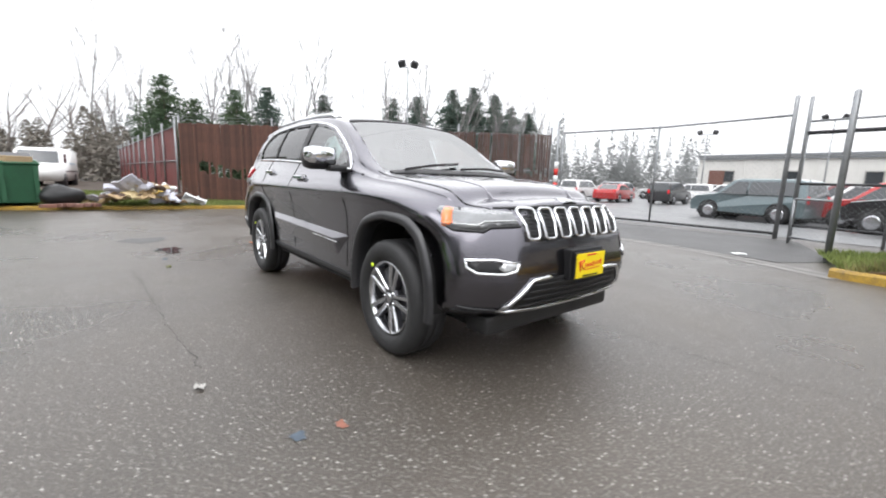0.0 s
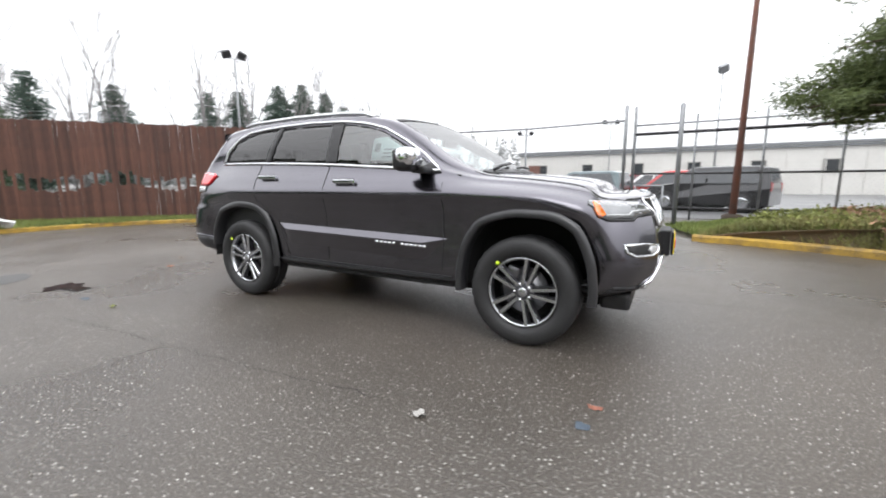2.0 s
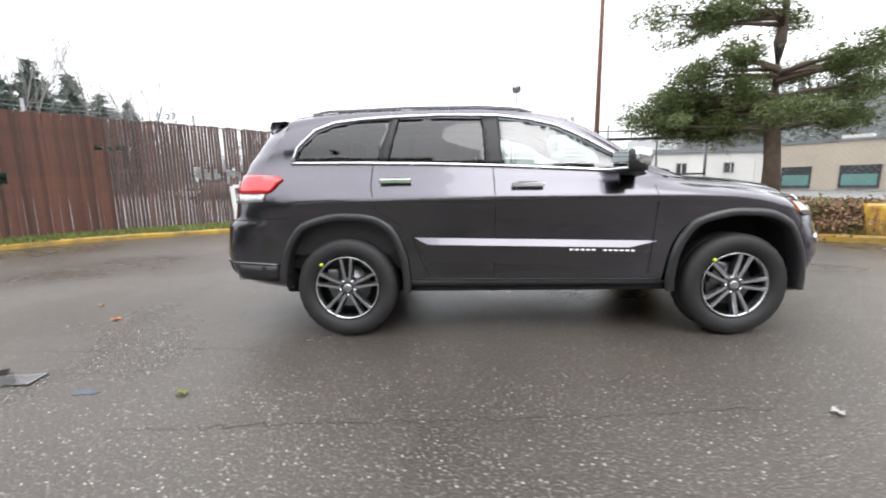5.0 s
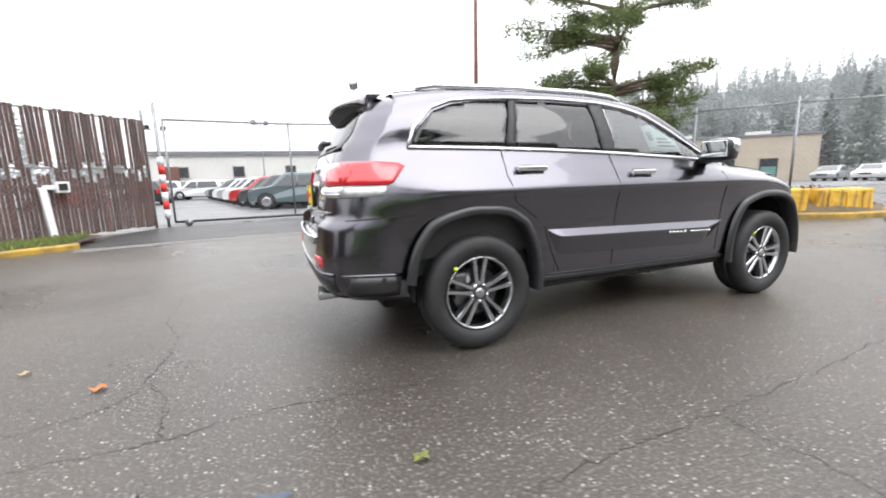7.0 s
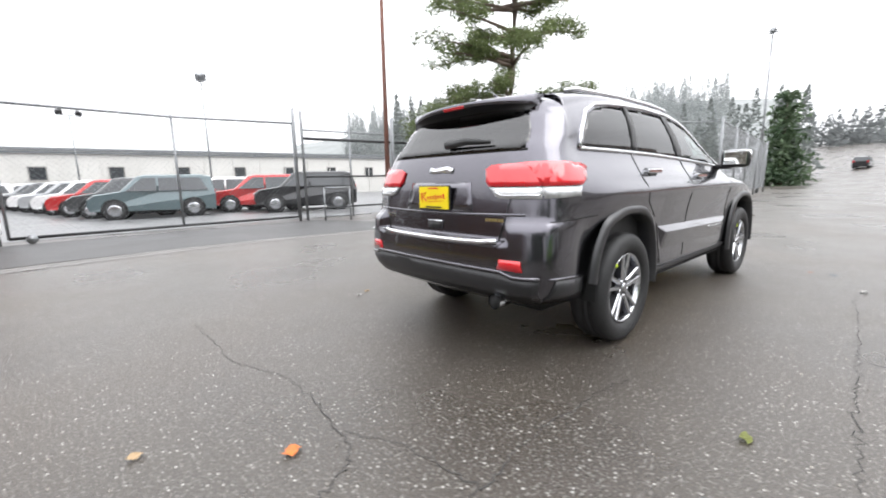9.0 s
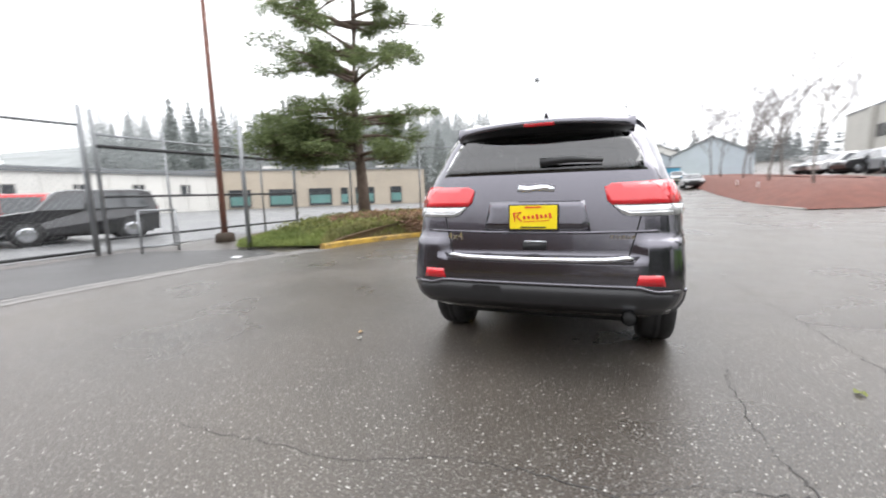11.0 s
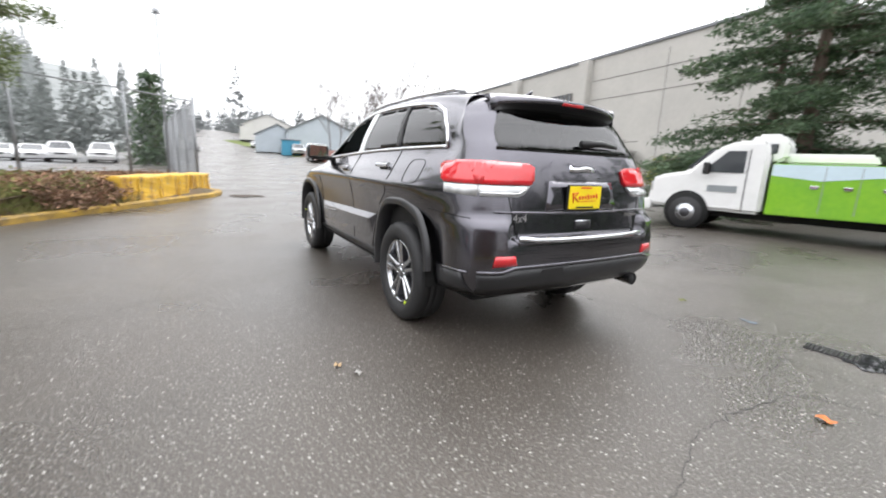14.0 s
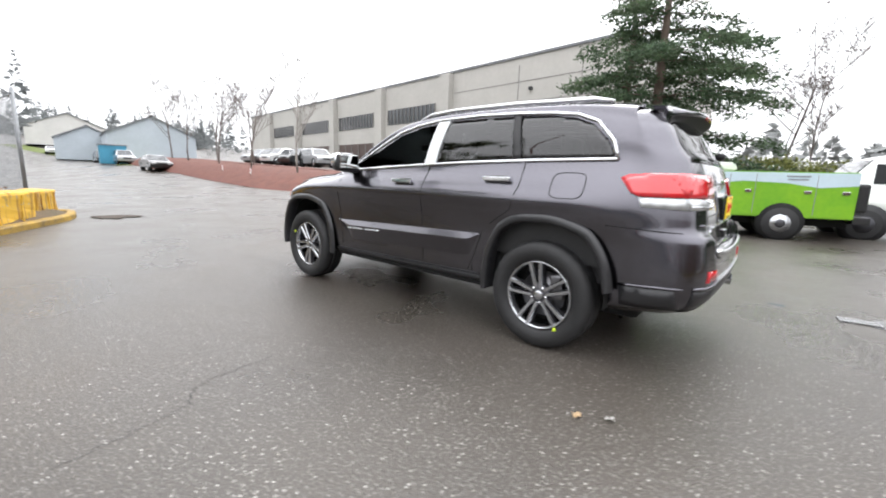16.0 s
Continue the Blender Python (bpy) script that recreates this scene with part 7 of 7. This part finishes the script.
def shrub(loc, r, h, material, label, seed, n=240):
    rng = np.random.default_rng(seed)
    t = thing("shrub", (loc[0], loc[1], ground_z(*loc)), 0, label, "shrub")
    st = Soup()
    cs = []
    for k in range(n):
        a, q, z = rng.uniform(0, 6.283), rng.uniform(0, 1) ** 0.5 * r, rng.uniform(0.1, 1.0)
        q *= (1.1 - 0.5 * z)
        p = (q * math.cos(a), q * math.sin(a), h * z)
        cs.append(p)
        if k % 6 == 0:
            st.add(*tube_data([(0, 0, 0), (p[0] * 0.5, p[1] * 0.5, p[2] * 0.6), p], [0.03, 0.02, 0.006], 4))
    st.ob("stems", M_BARK, t)
    v, f = blades(rng, cs, 0.13, 12, 0.8, 0.4)
    quad_ob("leaves", v, f, material, t)


for i, (x, y, r, h) in enumerate(((0.2, -17.0, 1.6, 2.0), (-1.8, -18.0, 1.7, 2.1), (5.6, -15.8, 1.5, 1.8), (-3.6, -19.5, 1.6, 1.9), (2.2, -14.2, 1.3, 1.5), (7.4, -17.5, 1.4, 1.5))):
    shrub((x, y), r, h, M_BUSH if i % 2 else M_FIR, "dense evergreen shrub behind the truck", 200 + i)
bare_tree("bare_tree", (-2.0, -19.5, ground_z(-2, -19.5)), 7.2, 301, "fine leafless tree behind the truck", M_TWIG, 0.5, 5, "", 0.06, fine=0.007)
bare_tree("bare_tree", (-3.4, -22.0, ground_z(-3.4, -22)), 6.6, 302, "fine leafless tree behind the truck", M_TWIG, 0.5, 5, "", 0.055, fine=0.007)

# screen of conifers along the yard's south-west side
spots = [(x + wr.uniform(-1.5, 1.5), -19 + wr.uniform(-3, 3) + 0.2 * (x + 8), 0, wr.uniform(8, 13), wr.uniform(2.2, 3.2)) for x in np.linspace(-46, -9, 30)]
far_woods("yard_conifers", spots, M_FIR, "dark conifer screen along the yard", 67, 160)

# ---- mulch bank with bare trees ----
bank = smooth_line([(16.2, -8.6), (22, -8.35), (32, -9.0), (44, -9.9), (58, -10.9)], 6) + [Vector((58, -15, 0)), Vector((44, -15.6, 0))] + smooth_line([(30, -15.4), (22, -14.8), (17.2, -12.8), (15.6, -10.4)], 4)
nB = len(bank)
bc = Vector((33, -12.2, 0))
mv, mf = [], []
for r in range(7):
    t = r / 6
    for p in bank:
        q = p.copy()
        q.y = lerp(p.y, -12.2, t * 0.96)
        q.x = lerp(p.x, max(20, min(54, p.x)), t)
        mv.append((q.x, q.y, ground_z(q.x, q.y) + 0.02 + 0.95 * (1 - (1 - min(1, t * 1.25)) ** 2) + 0.05 * noise.noise(q * 1.1)))
for r in range(6):
    for i in range(nB):
        mf.append((r * nB + i, r * nB + (i + 1) % nB, (r + 1) * nB + (i + 1) % nB, (r + 1) * nB + i))
tagged(mesh_ob("ground_bank", mv, mf, M_MULCH, smooth=True), "raised bank of red-brown bark mulch", "bank", kind="structure")
kerb("kerb_bank", bank[:25], 0.15, 0.13, M_CONC, "pale concrete kerb along the mulch bank")
for i, (x, y, h, m) in enumerate(((20.8, -10.6, 6.6, M_BIRCH), (27.3, -10.8, 6.4, M_BIRCH), (33.7, -11.2, 6.8, M_BIRCH), (41.0, -11.5, 7.0, M_TWIG), (30.4, -12.6, 6.2, M_TWIG), (38, -13, 6.6, M_BIRCH), (47, -12, 7.4, M_TWIG))):
    bare_tree("birch_tree", (x, y, ground_z(x, y) + 0.7), h, 400 + i, "leafless pale-barked tree on the mulch bank", M_TWIG if i % 3 else m, 0.42, 5, "bare trees on the bank", 0.08, fine=0.006)
for x, y in ((24.5, -9.4), (29.5, -9.7)):
    s_ = thing("small_sign", (x, y, ground_z(x, y) + 0.5), 160, "small white sign on a low stake in the mulch", "sign", "signs on the bank")
    box("board", (0, 0, 0.38), (0.5, 0.03, 0.34), M_PAPER, s_, 0, 0.01)
    box("stake", (0, 0, 0.1), (0.05, 0.03, 0.6), M_BARK, s_)
    box("bar", (0, -0.02, 0.42), (0.3, 0.01, 0.05), M_REDINK, s_)

# ---- houses up the road ----
def gable_house(loc, rz, w, d, h, hr, m, label):
    t = thing("house", loc, rz, label, "house")
    pr = [(-w / 2, 0), (-w / 2, h), (0, h + hr), (w / 2, h), (w / 2, 0)]
    vs = [(x, -d / 2, z) for x, z in pr] + [(x, d / 2, z) for x, z in pr]
    mesh_ob("wall", vs, [(0, 1, 2, 3, 4), (9, 8, 7, 6, 5), (0, 5, 6, 1), (4, 3, 8, 9)], m, t)
    for s in (-1, 1):
        a = math.atan2(hr, w / 2)
        box("roof", (s * w / 4, 0, h + hr / 2 + 0.1), (math.hypot(w / 2, hr) + 0.4, d + 0.6, 0.15), M_ROOF, t, 0, 0, "", 0, s * a)
    for i in range(3):
        wdw = box("window", (-w / 3 + i * w / 3, -d / 2 - 0.03, h * 0.6), (1.2, 0.1, 1.1), M_WINDARK, t)
        box("frame", (-w / 3 + i * w / 3, -d / 2 - 0.06, h * 0.6 - 0.6), (1.4, 0.12, 0.1), M_WHITE, wdw)
    return t


gable_house((80.0, -18.5, ground_z(80, -18.5)), 82, 11, 18, 4.2, 2.6, M_HOUSE, "large pale blue-grey shed with a low gable roof")
gable_house((88.0, -12.6, ground_z(88, -12.6)), 80, 8, 10, 3.2, 2.0, M_HOUSE, "small pale grey-blue house beside the road")
sh = thing("blue_container", (62, -10.2, ground_z(62, -10.2)), 82, "small bright blue shed by the road", "shed")
box("shell", (0, 0, 1.1), (2.6, 2.6, 2.2), M_BLUESHED, sh, 0, 0.03)
box("roof", (0, 0, 2.25), (2.8, 2.8, 0.12), M_ROOF, sh)
gable_house((128, -16, ground_z(128, -16)), 85, 14, 12, 4, 3, M_BLDWHITE, "pale house on the hill at the top of the road")
verge2 = smooth_line([(56, -11.5), (64, -13.0), (75, -14.5), (90, -13.5), (105, -10.8), (125, -6.5)], 5)
ribbon("ground_road_verge", verge2, 4.5, 0.05, M_GRASS, "dull grass verge up the road", "grass")

# ---- lamps ----
def flood_pole(loc, h, rz, heads, label, k_=1.0):
    t = thing("flood_light", loc, rz, label, "lamp post", "flood lights")
    tube("pole", [(0, 0, 0), (0, 0, h)], [h * 0.007 + 0.02, h * 0.004 + 0.015], M_GALV, t, 8)
    tube("cross_arm", [(-0.55 * heads * 0.5, 0, h), (0.55 * heads * 0.5, 0, h)], 0.04, M_GALV, t, 6)
    for k in range(heads):
        x = (k - (heads - 1) / 2) * 1.3
        hd = box("lamp_head", (x, 0.0, h + 0.35 * k_), (0.75 * k_, 0.5 * k_, 0.65 * k_), M_DARKSTEEL if heads > 1 else M_GALV, t, 0, 0.08, "", 0.5, 0.35 * (1 if k else -1))
        tube("bracket", [(x * 0.7, 0, h - 0.1), (x, 0, h + 0.2)], 0.035, M_GALV, t, 6)


flood_pole((-34.1, 22.9, 0), 12.5, 60, 2, "twin flood light on a tall grey pole")
flood_pole((5.7, 40.9, -0.2), 10.5, 20, 1, "single flood light on a thin pole across the lot")
flood_pole((25.4, 3.6, 0), 8.7, 70, 1, "single lamp on a thin pole by the road fence", 0.4)
flood_pole((-12.5, 43.5, -0.2), 6.5, 20, 2, "far twin lamp in the lot", 0.6)
flood_pole((-3.5, 44.0, -0.2), 7.2, 20, 2, "far twin lamp in the lot", 0.6)

# ---- dumpster, dumped rubbish, key post ----
db = thing("dumpster", (-12.6, -4.9, 0.08), 8, "dark green steel dumpster with an open lid", "dumpster")
bm = bmesh.new()
bmv = [(-0.85, -1.0, 0.12), (0.85, -1.0, 0.12), (0.85, 1.0, 0.12), (-0.85, 1.0, 0.12), (-1.0, -1.05, 1.25), (0.95, -1.05, 1.15), (0.95, 1.05, 1.15), (-1.0, 1.05, 1.25)]
q = [bm.verts.new(v) for v in bmv]
for f in ((3, 2, 1, 0), (0, 1, 5, 4), (1, 2, 6, 5), (2, 3, 7, 6), (3, 0, 4, 7)):
    bm.faces.new([q[i] for i in f])
part("bin", bm, M_GREENBIN, db)
for y in (-1.0, -0.35, 0.35, 1.0):
    box("rib", (0.93, y * 0.98, 0.68), (0.07, 0.09, 1.05), M_GREENBIN, db)
tube("rim", [(-1.0, -1.05, 1.25), (0.95, -1.05, 1.15), (0.95, 1.05, 1.15), (-1.0, 1.05, 1.25)], 0.045, M_GREENBIN, db, 6)
box("lid", (-1.05, 0, 1.32), (0.9, 2.0, 0.05), M_BLACK, db, 0, 0.01, "", 0, 0.3)
bxs = thing("cardboard_box", (-12.7, -4.4, 1.18), 25, "crumpled orange-brown carton on top of the dumpster", "box")
box("carton", (0, 0, 0.12), (0.9, 0.6, 0.25), M_CARDBOARD, bxs, 0.2, 0.02)
tire = thing("discarded_bag", (-11.9, -3.35, 0.12), 0, "black rubbish bag slumped beside the dumpster", "bag")
bm = bmesh.new()
bmesh.ops.create_icosphere(bm, subdivisions=3, radius=0.42)
for v in bm.verts:
    v.co = Vector((v.co.x, v.co.y * 1.15, v.co.z * 0.72 + 0.26)) * (1 + 0.16 * noise.noise(v.co * 4))
part("bag", bm, M_TRIMBLACK, tire, "", True)

jr = random.Random(12)
JUNK = [(M_CARDBOARD, "flattened brown cardboard sheet on the rubbish heap"), (M_PAPER, "torn white board on the rubbish heap"), (mat("cream_foam", (0.62, 0.5, 0.28), 0.8), "cream foam slab on the rubbish heap"),
        (mat("brown_cloth", (0.10, 0.065, 0.05), 0.9), "crumpled brown cloth on the rubbish heap"), (mat("pale_lilac_sheet", (0.5, 0.5, 0.56), 0.7), "crumpled pale plastic on the rubbish heap"), (M_YBLOCK, "yellow board leaning on the rubbish heap")]
for i in range(46):
    u = jr.random()
    x, y = -11.6 - jr.uniform(-0.35, 0.9), -2.75 + 2.6 * u
    top = 0.75 * math.exp(-((u - 0.45) / 0.28) ** 2)
    z = 0.12 + top * jr.uniform(0.0, 0.85)
    m, lb = JUNK[jr.choice([0, 0, 1, 2, 3, 4, 4, 0, 5])]
    bm = bmesh.new()
    sx, sy = jr.uniform(0.2, 0.6), jr.uniform(0.15, 0.42)
    bmesh.ops.create_grid(bm, x_segments=7, y_segments=6, size=0.5)
    for v in bm.verts:
        v.co = Vector((v.co.x * sx * 1.6, v.co.y * sy * 1.6, 0.10 * noise.noise(Vector((v.co.x * 3 + i, v.co.y * 3, 0)))))
    r = bmesh.ops.extrude_face_region(bm, geom=bm.faces[:])
    bmesh.ops.translate(bm, verts=[e for e in r["geom"] if isinstance(e, bmesh.types.BMVert)], vec=(0, 0, jr.uniform(0.015, 0.09)))
    bmesh.ops.recalc_face_normals(bm, faces=bm.faces)
    o = part("rubbish_piece", bm, m)
    o.matrix_basis = Matrix.Translation((x, y, z + 0.05)) @ Euler((jr.uniform(-0.6, 0.6), jr.uniform(-0.2, 0.75), jr.uniform(0, 6.28))).to_matrix().to_4x4()
    tagged(o, lb, "rubbish", "dumped rubbish heap")
for i in range(7):
    o = box("brick_scrap", (0, 0, 0.05), (jr.uniform(0.2, 0.45), 0.16, 0.09), M_POLE, None, 0, 0.01)
    o.matrix_basis = pose(-11.5 + jr.uniform(-0.2, 0.3), -3.6 + i * 0.16, 0.10, 0, 0, jr.uniform(0, 180))
    tagged(o, "broken reddish scrap on the verge edge", "rubbish", "scraps on the verge")

kp = thing("key_post", (-7.25, 8.2, 0.06), 36, "white post with a card reader box by the gate", "post")
box("post", (0, 0, 0.55), (0.13, 0.13, 1.15), M_WHITE, kp, 0, 0.012, ry=-0.06)
box("arm", (0.12, 0, 1.12), (0.26, 0.12, 0.1), M_WHITE, kp, 0, 0.01)
rb = box("reader", (0.30, 0, 1.12), (0.24, 0.2, 0.24), M_WHITE, kp, 0, 0.02)
box("keypad", (0.30, -0.105, 1.12), (0.15, 0.02, 0.15), M_BLACK, rb, 0, 0.005)

# ---- white van behind the truck, and a box van past the dumpster ----
def van(loc, rz, L, H, W, label, name="van"):
    t = thing(name, loc, rz, label, "van", "vans")
    pr = [(-L / 2, 0.35), (-L / 2, H - 0.2), (-L / 2 + 0.2, H), (L * 0.18, H), (L * 0.30, H - 0.15), (L * 0.40, H * 0.60), (L * 0.5, H * 0.52), (L * 0.5, 0.4)]
    bm = bmesh.new()
    va = [bm.verts.new((x, -W / 2, z)) for x, z in pr]
    vb = [bm.verts.new((x, W / 2, z)) for x, z in pr]
    bm.faces.new(va); bm.faces.new(vb[::-1])
    for i in range(len(pr)):
        j = (i + 1) % len(pr)
        bm.faces.new((va[j], va[i], vb[i], vb[j]))
    bmesh.ops.recalc_face_normals(bm, faces=bm.faces)
    bmesh.ops.bevel(bm, geom=list(bm.edges), offset=0.08, segments=3, affect='EDGES')
    b = part("body", bm, M_WHITE, t, "", True)
    for s in (-1, 1):
        box("door_window", (L * 0.24, s * W / 2, H * 0.75), (L * 0.13, 0.03, H * 0.22), M_WINDARK, b, 0, 0.01)
        box("stripe", (-L * 0.1, s * (W / 2 + 0.005), H * 0.42), (L * 0.7, 0.02, 0.05), M_TRIMBLACK, b)
        box("lettering_bar", (-L * 0.15, s * (W / 2 + 0.005), H * 0.62), (L * 0.3, 0.02, 0.08), mat("pale_blue_letter_bar", (0.35, 0.5, 0.6), 0.5), b)
        for x in (L * 0.31, -L * 0.30):
            tube("wheel_arch", [(x, s * 0.6, 0.38), (x, s * (W / 2 + 0.006), 0.38)], 0.46, M_CLAD, t, 24)
            w = tube("tyre", [(x, s * 0.6, 0.36), (x, s * (W / 2 + 0.015), 0.36), (x, s * (W / 2 + 0.03), 0.36)], [0.36, 0.36, 0.33], M_RUBBER, t, 24)
            tube("rim", [(x, s * 0.8, 0.36), (x, s * (W / 2 + 0.04), 0.36)], 0.2, M_RIMDARK, w, 16)
    mesh_w = [(L * 0.305, -W * 0.4, H - 0.2), (L * 0.305, W * 0.4, H - 0.2), (L * 0.395, W * 0.43, H * 0.62), (L * 0.395, -W * 0.43, H * 0.62)]
    mesh_ob("windscreen", [(x + 0.03, y, z + 0.02) for x, y, z in mesh_w] + [(x, y, z) for x, y, z in mesh_w], [(0, 1, 2, 3), (4, 7, 6, 5), (0, 4, 5, 1), (1, 5, 6, 2), (2, 6, 7, 3), (3, 7, 4, 0)], M_WINDARK, b)
    return t


van((-5.6, -11.6, 0), 12, 5.4, 2.05, 1.95, "white delivery van parked behind the service truck")
van((-29.5, -5.0, 0), -6, 4.8, 2.2, 2.0, "white box truck parked beyond the grass", "box_truck")

# ---- marks, cracks and litter on the yard ----
CRACKS = [
    [(-3.96, -0.88), (-3.67, -0.78), (-3.5, -0.62), (-3.46, -0.25), (-3.44, 0.2), (-3.62, 0.7), (-3.62, 1.15), (-3.64, 1.77)],
    [(-3.82, -1.18), (-3.27, -1.2), (-2.94, -1.15), (-2.38, -1.16), (-2.0, -1.2)],
    [(-3.46, -0.5), (-3.3, -0.85), (-3.27, -1.2)],
    [(-2.29, -2.17), (-1.85, -2.15), (-1.5, -2.1), (-1.07, -2.1), (-0.6, -2.06), (-0.1, -2.04), (1.05, -1.95)],
    [(-0.74, -2.91), (-0.76, -2.57), (-0.81, -2.1)],
    [(1.98, 0.86), (2.42, 0.84), (2.97, 0.87), (3.8, 0.95)],
    [(-0.63, 3.4), (-0.56, 3.14), (-0.51, 2.87), (-0.33, 2.72), (-0.25, 2.2)],
]
crk = random.Random(4)
for k, line in enumerate(CRACKS):
    pts = []
    sm = smooth_line(line, 12)
    for i, p in enumerate(sm):
        pts.append(p + Vector((crk.gauss(0, 0.012), crk.gauss(0, 0.012), 0)))
    vs, fs = [], []
    for i, p in enumerate(pts):
        d = (pts[min(i + 1, len(pts) - 1)] - pts[max(i - 1, 0)]).normalized()
        nrm = Vector((-d.y, d.x, 0)) * (0.0013 + 0.0034 * abs(noise.noise(p * 3))) * (0.3 if i in (0, len(pts) - 1) else 1)
        vs += [p + nrm + Vector((0, 0, 0.0025)), p - nrm + Vector((0, 0, 0.0025))]
    for i in range(len(pts) - 1):
        fs.append((2 * i, 2 * i + 1, 2 * i + 3, 2 * i + 2))
    c = mesh_ob("crack", vs, fs, M_CRACK)
    tagged(c, "thin dark wandering crack in the asphalt", "crack", kind="structure")


def blob(name, x, y, r, material, label, category, seed, sx=1.0, z=0.004, n=26, rot=0.0, kind=""):
    rg = random.Random(seed)
    rr = [r * (0.7 + 0.5 * noise.noise(Vector((math.cos(6.283 * i / n) * 1.6, math.sin(6.283 * i / n) * 1.6, seed)))) for i in range(n)]
    ca, sa = math.cos(rot), math.sin(rot)
    vs = []
    for i in range(n):
        a, b = rr[i] * math.cos(6.283 * i / n) * sx, rr[i] * math.sin(6.283 * i / n)
        vs.append((x + a * ca - b * sa, y + a * sa + b * ca, z))
    return tagged(mesh_ob(name, vs, [tuple(range(n))], material), label, category, kind=kind)


M_PUDDLE = mat("puddle_water", (0.02, 0.02, 0.022), 0.02, 0, 0.05, 2)
blob("puddle", -3.62, -1.66, 0.22, M_PUDDLE, "shallow puddle beside the drain", "puddle", 3, 1.1, 0.004, kind="structure")
blob("patch_dark", -4.75, -1.95, 0.42, asphalt("patched_asphalt", (0.04, 0.04, 0.04), 0.4, 0.1), "dark repaired patch in the asphalt", "patch", 5, 1.2, 0.003, kind="structure")
blob("patch_dark", 9.6, 1.0, 0.55, M_SOIL, "dark leafy grit washed off the island", "patch", 6, 1.3, 0.02, kind="structure")
dg = thing("drain_grate", (-3.38, -1.66, 0), 8, "dark slotted cast iron drain grate", "drain")
box("pit", (0, 0, 0.002), (0.30, 0.15, 0.006), M_VOID, dg)
for k in range(11):
    box("bar", (-0.135 + k * 0.027, 0, 0.006), (0.016, 0.15, 0.010), M_WETSTEEL, dg)
blob("paint_mark", 2.05, -1.52, 0.035, M_ORANGEMARK, "faded orange spray mark on the asphalt", "mark", 7, 1.4, 0.004)
blob("paint_mark", 2.02, -1.72, 0.042, M_BLUEMARK, "faded blue spray mark on the asphalt", "mark", 8, 1.5, 0.004)
blob("paint_mark", -2.8, -1.8, 0.05, M_BLUEMARK, "faded blue spray mark on the asphalt", "mark", 9, 1.8, 0.004)
blob("paint_dash", 3.65, -5.4, 0.11, M_PAPER, "worn white paint dash on the asphalt", "mark", 10, 4.0, 0.004, rot=0.35)


def leaf(x, y, r, m, label, seed):
    rg = random.Random(seed)
    n = 12
    a0 = rg.uniform(0, 6.28)
    vs, fs = [(x, y, 0.012)], []
    for i in range(n):
        a = 6.283 * i / n
        q = r * (1.0 if i % 3 else 0.7) * (1.35 if i == 0 else 1)
        vs.append((x + q * math.cos(a + a0), y + 0.75 * q * math.sin(a + a0), 0.004 + 0.02 * abs(math.sin(a * 1.5 + seed))))
    fs = [(0, 1 + i, 1 + (i + 1) % n) for i in range(n)]
    tagged(mesh_ob("fallen_leaf", vs, fs, m), label, "leaf", "fallen leaves")


leaf(-3.705, -0.49, 0.045, M_LEAF, "curled orange-brown leaf on the asphalt", 1)
leaf(-4.22, -0.05, 0.035, M_CARDBOARD, "small pale brown leaf on the asphalt", 2)
leaf(-2.2, -1.81, 0.04, M_BUSH, "green leaf flattened on the asphalt", 3)
leaf(1.29, -2.0, 0.04, M_CONC, "pale flattened scrap on the asphalt", 5)
leaf(-2.19, 1.5, 0.028, M_CONC, "pale flattened scrap on the asphalt", 6)
leaf(-2.05, 1.58, 0.03, M_CARDBOARD, "brown leaf on the asphalt", 7)
leaf(1.36, 6.62, 0.13, M_PAPER, "white scrap of paper by the gutter", 8)
# loose grit across the yard
gr_ = np.random.default_rng(9)
n = 5200
gp = np.column_stack([gr_.uniform(-7.5, 6.5, n), gr_.uniform(-5.5, 6.0, n), np.full(n, 0.002)])
s = gr_.uniform(0.003, 0.008, (n, 1))
o = gr_.normal(0, 1, (n, 3)); 
t0 = gp + np.column_stack([np.zeros(n), np.zeros(n), s[:, 0]])
a_ = gr_.uniform(0, 6.283, n)
P = [gp + np.column_stack([np.cos(a_ + k * 2.094), np.sin(a_ + k * 2.094), np.zeros(n)]) * s * gr_.uniform(0.7, 1.5, (n, 1)) for k in range(3)]
vv = np.stack([t0, P[0], P[1], P[2]], 1).reshape(-1, 3)
b4 = np.arange(n)[:, None] * 4
ff = np.concatenate([b4 + np.array([[0, 1, 2]]), b4 + np.array([[0, 2, 3]]), b4 + np.array([[0, 3, 1]])])
tagged(quad_ob("grit", vv, ff, mat("pale_grit", (0.28, 0.26, 0.23), 0.6, 0, 0.2, 9, isle=0.6)), "scattered pale grit on the wet asphalt", "grit", kind="stuff")
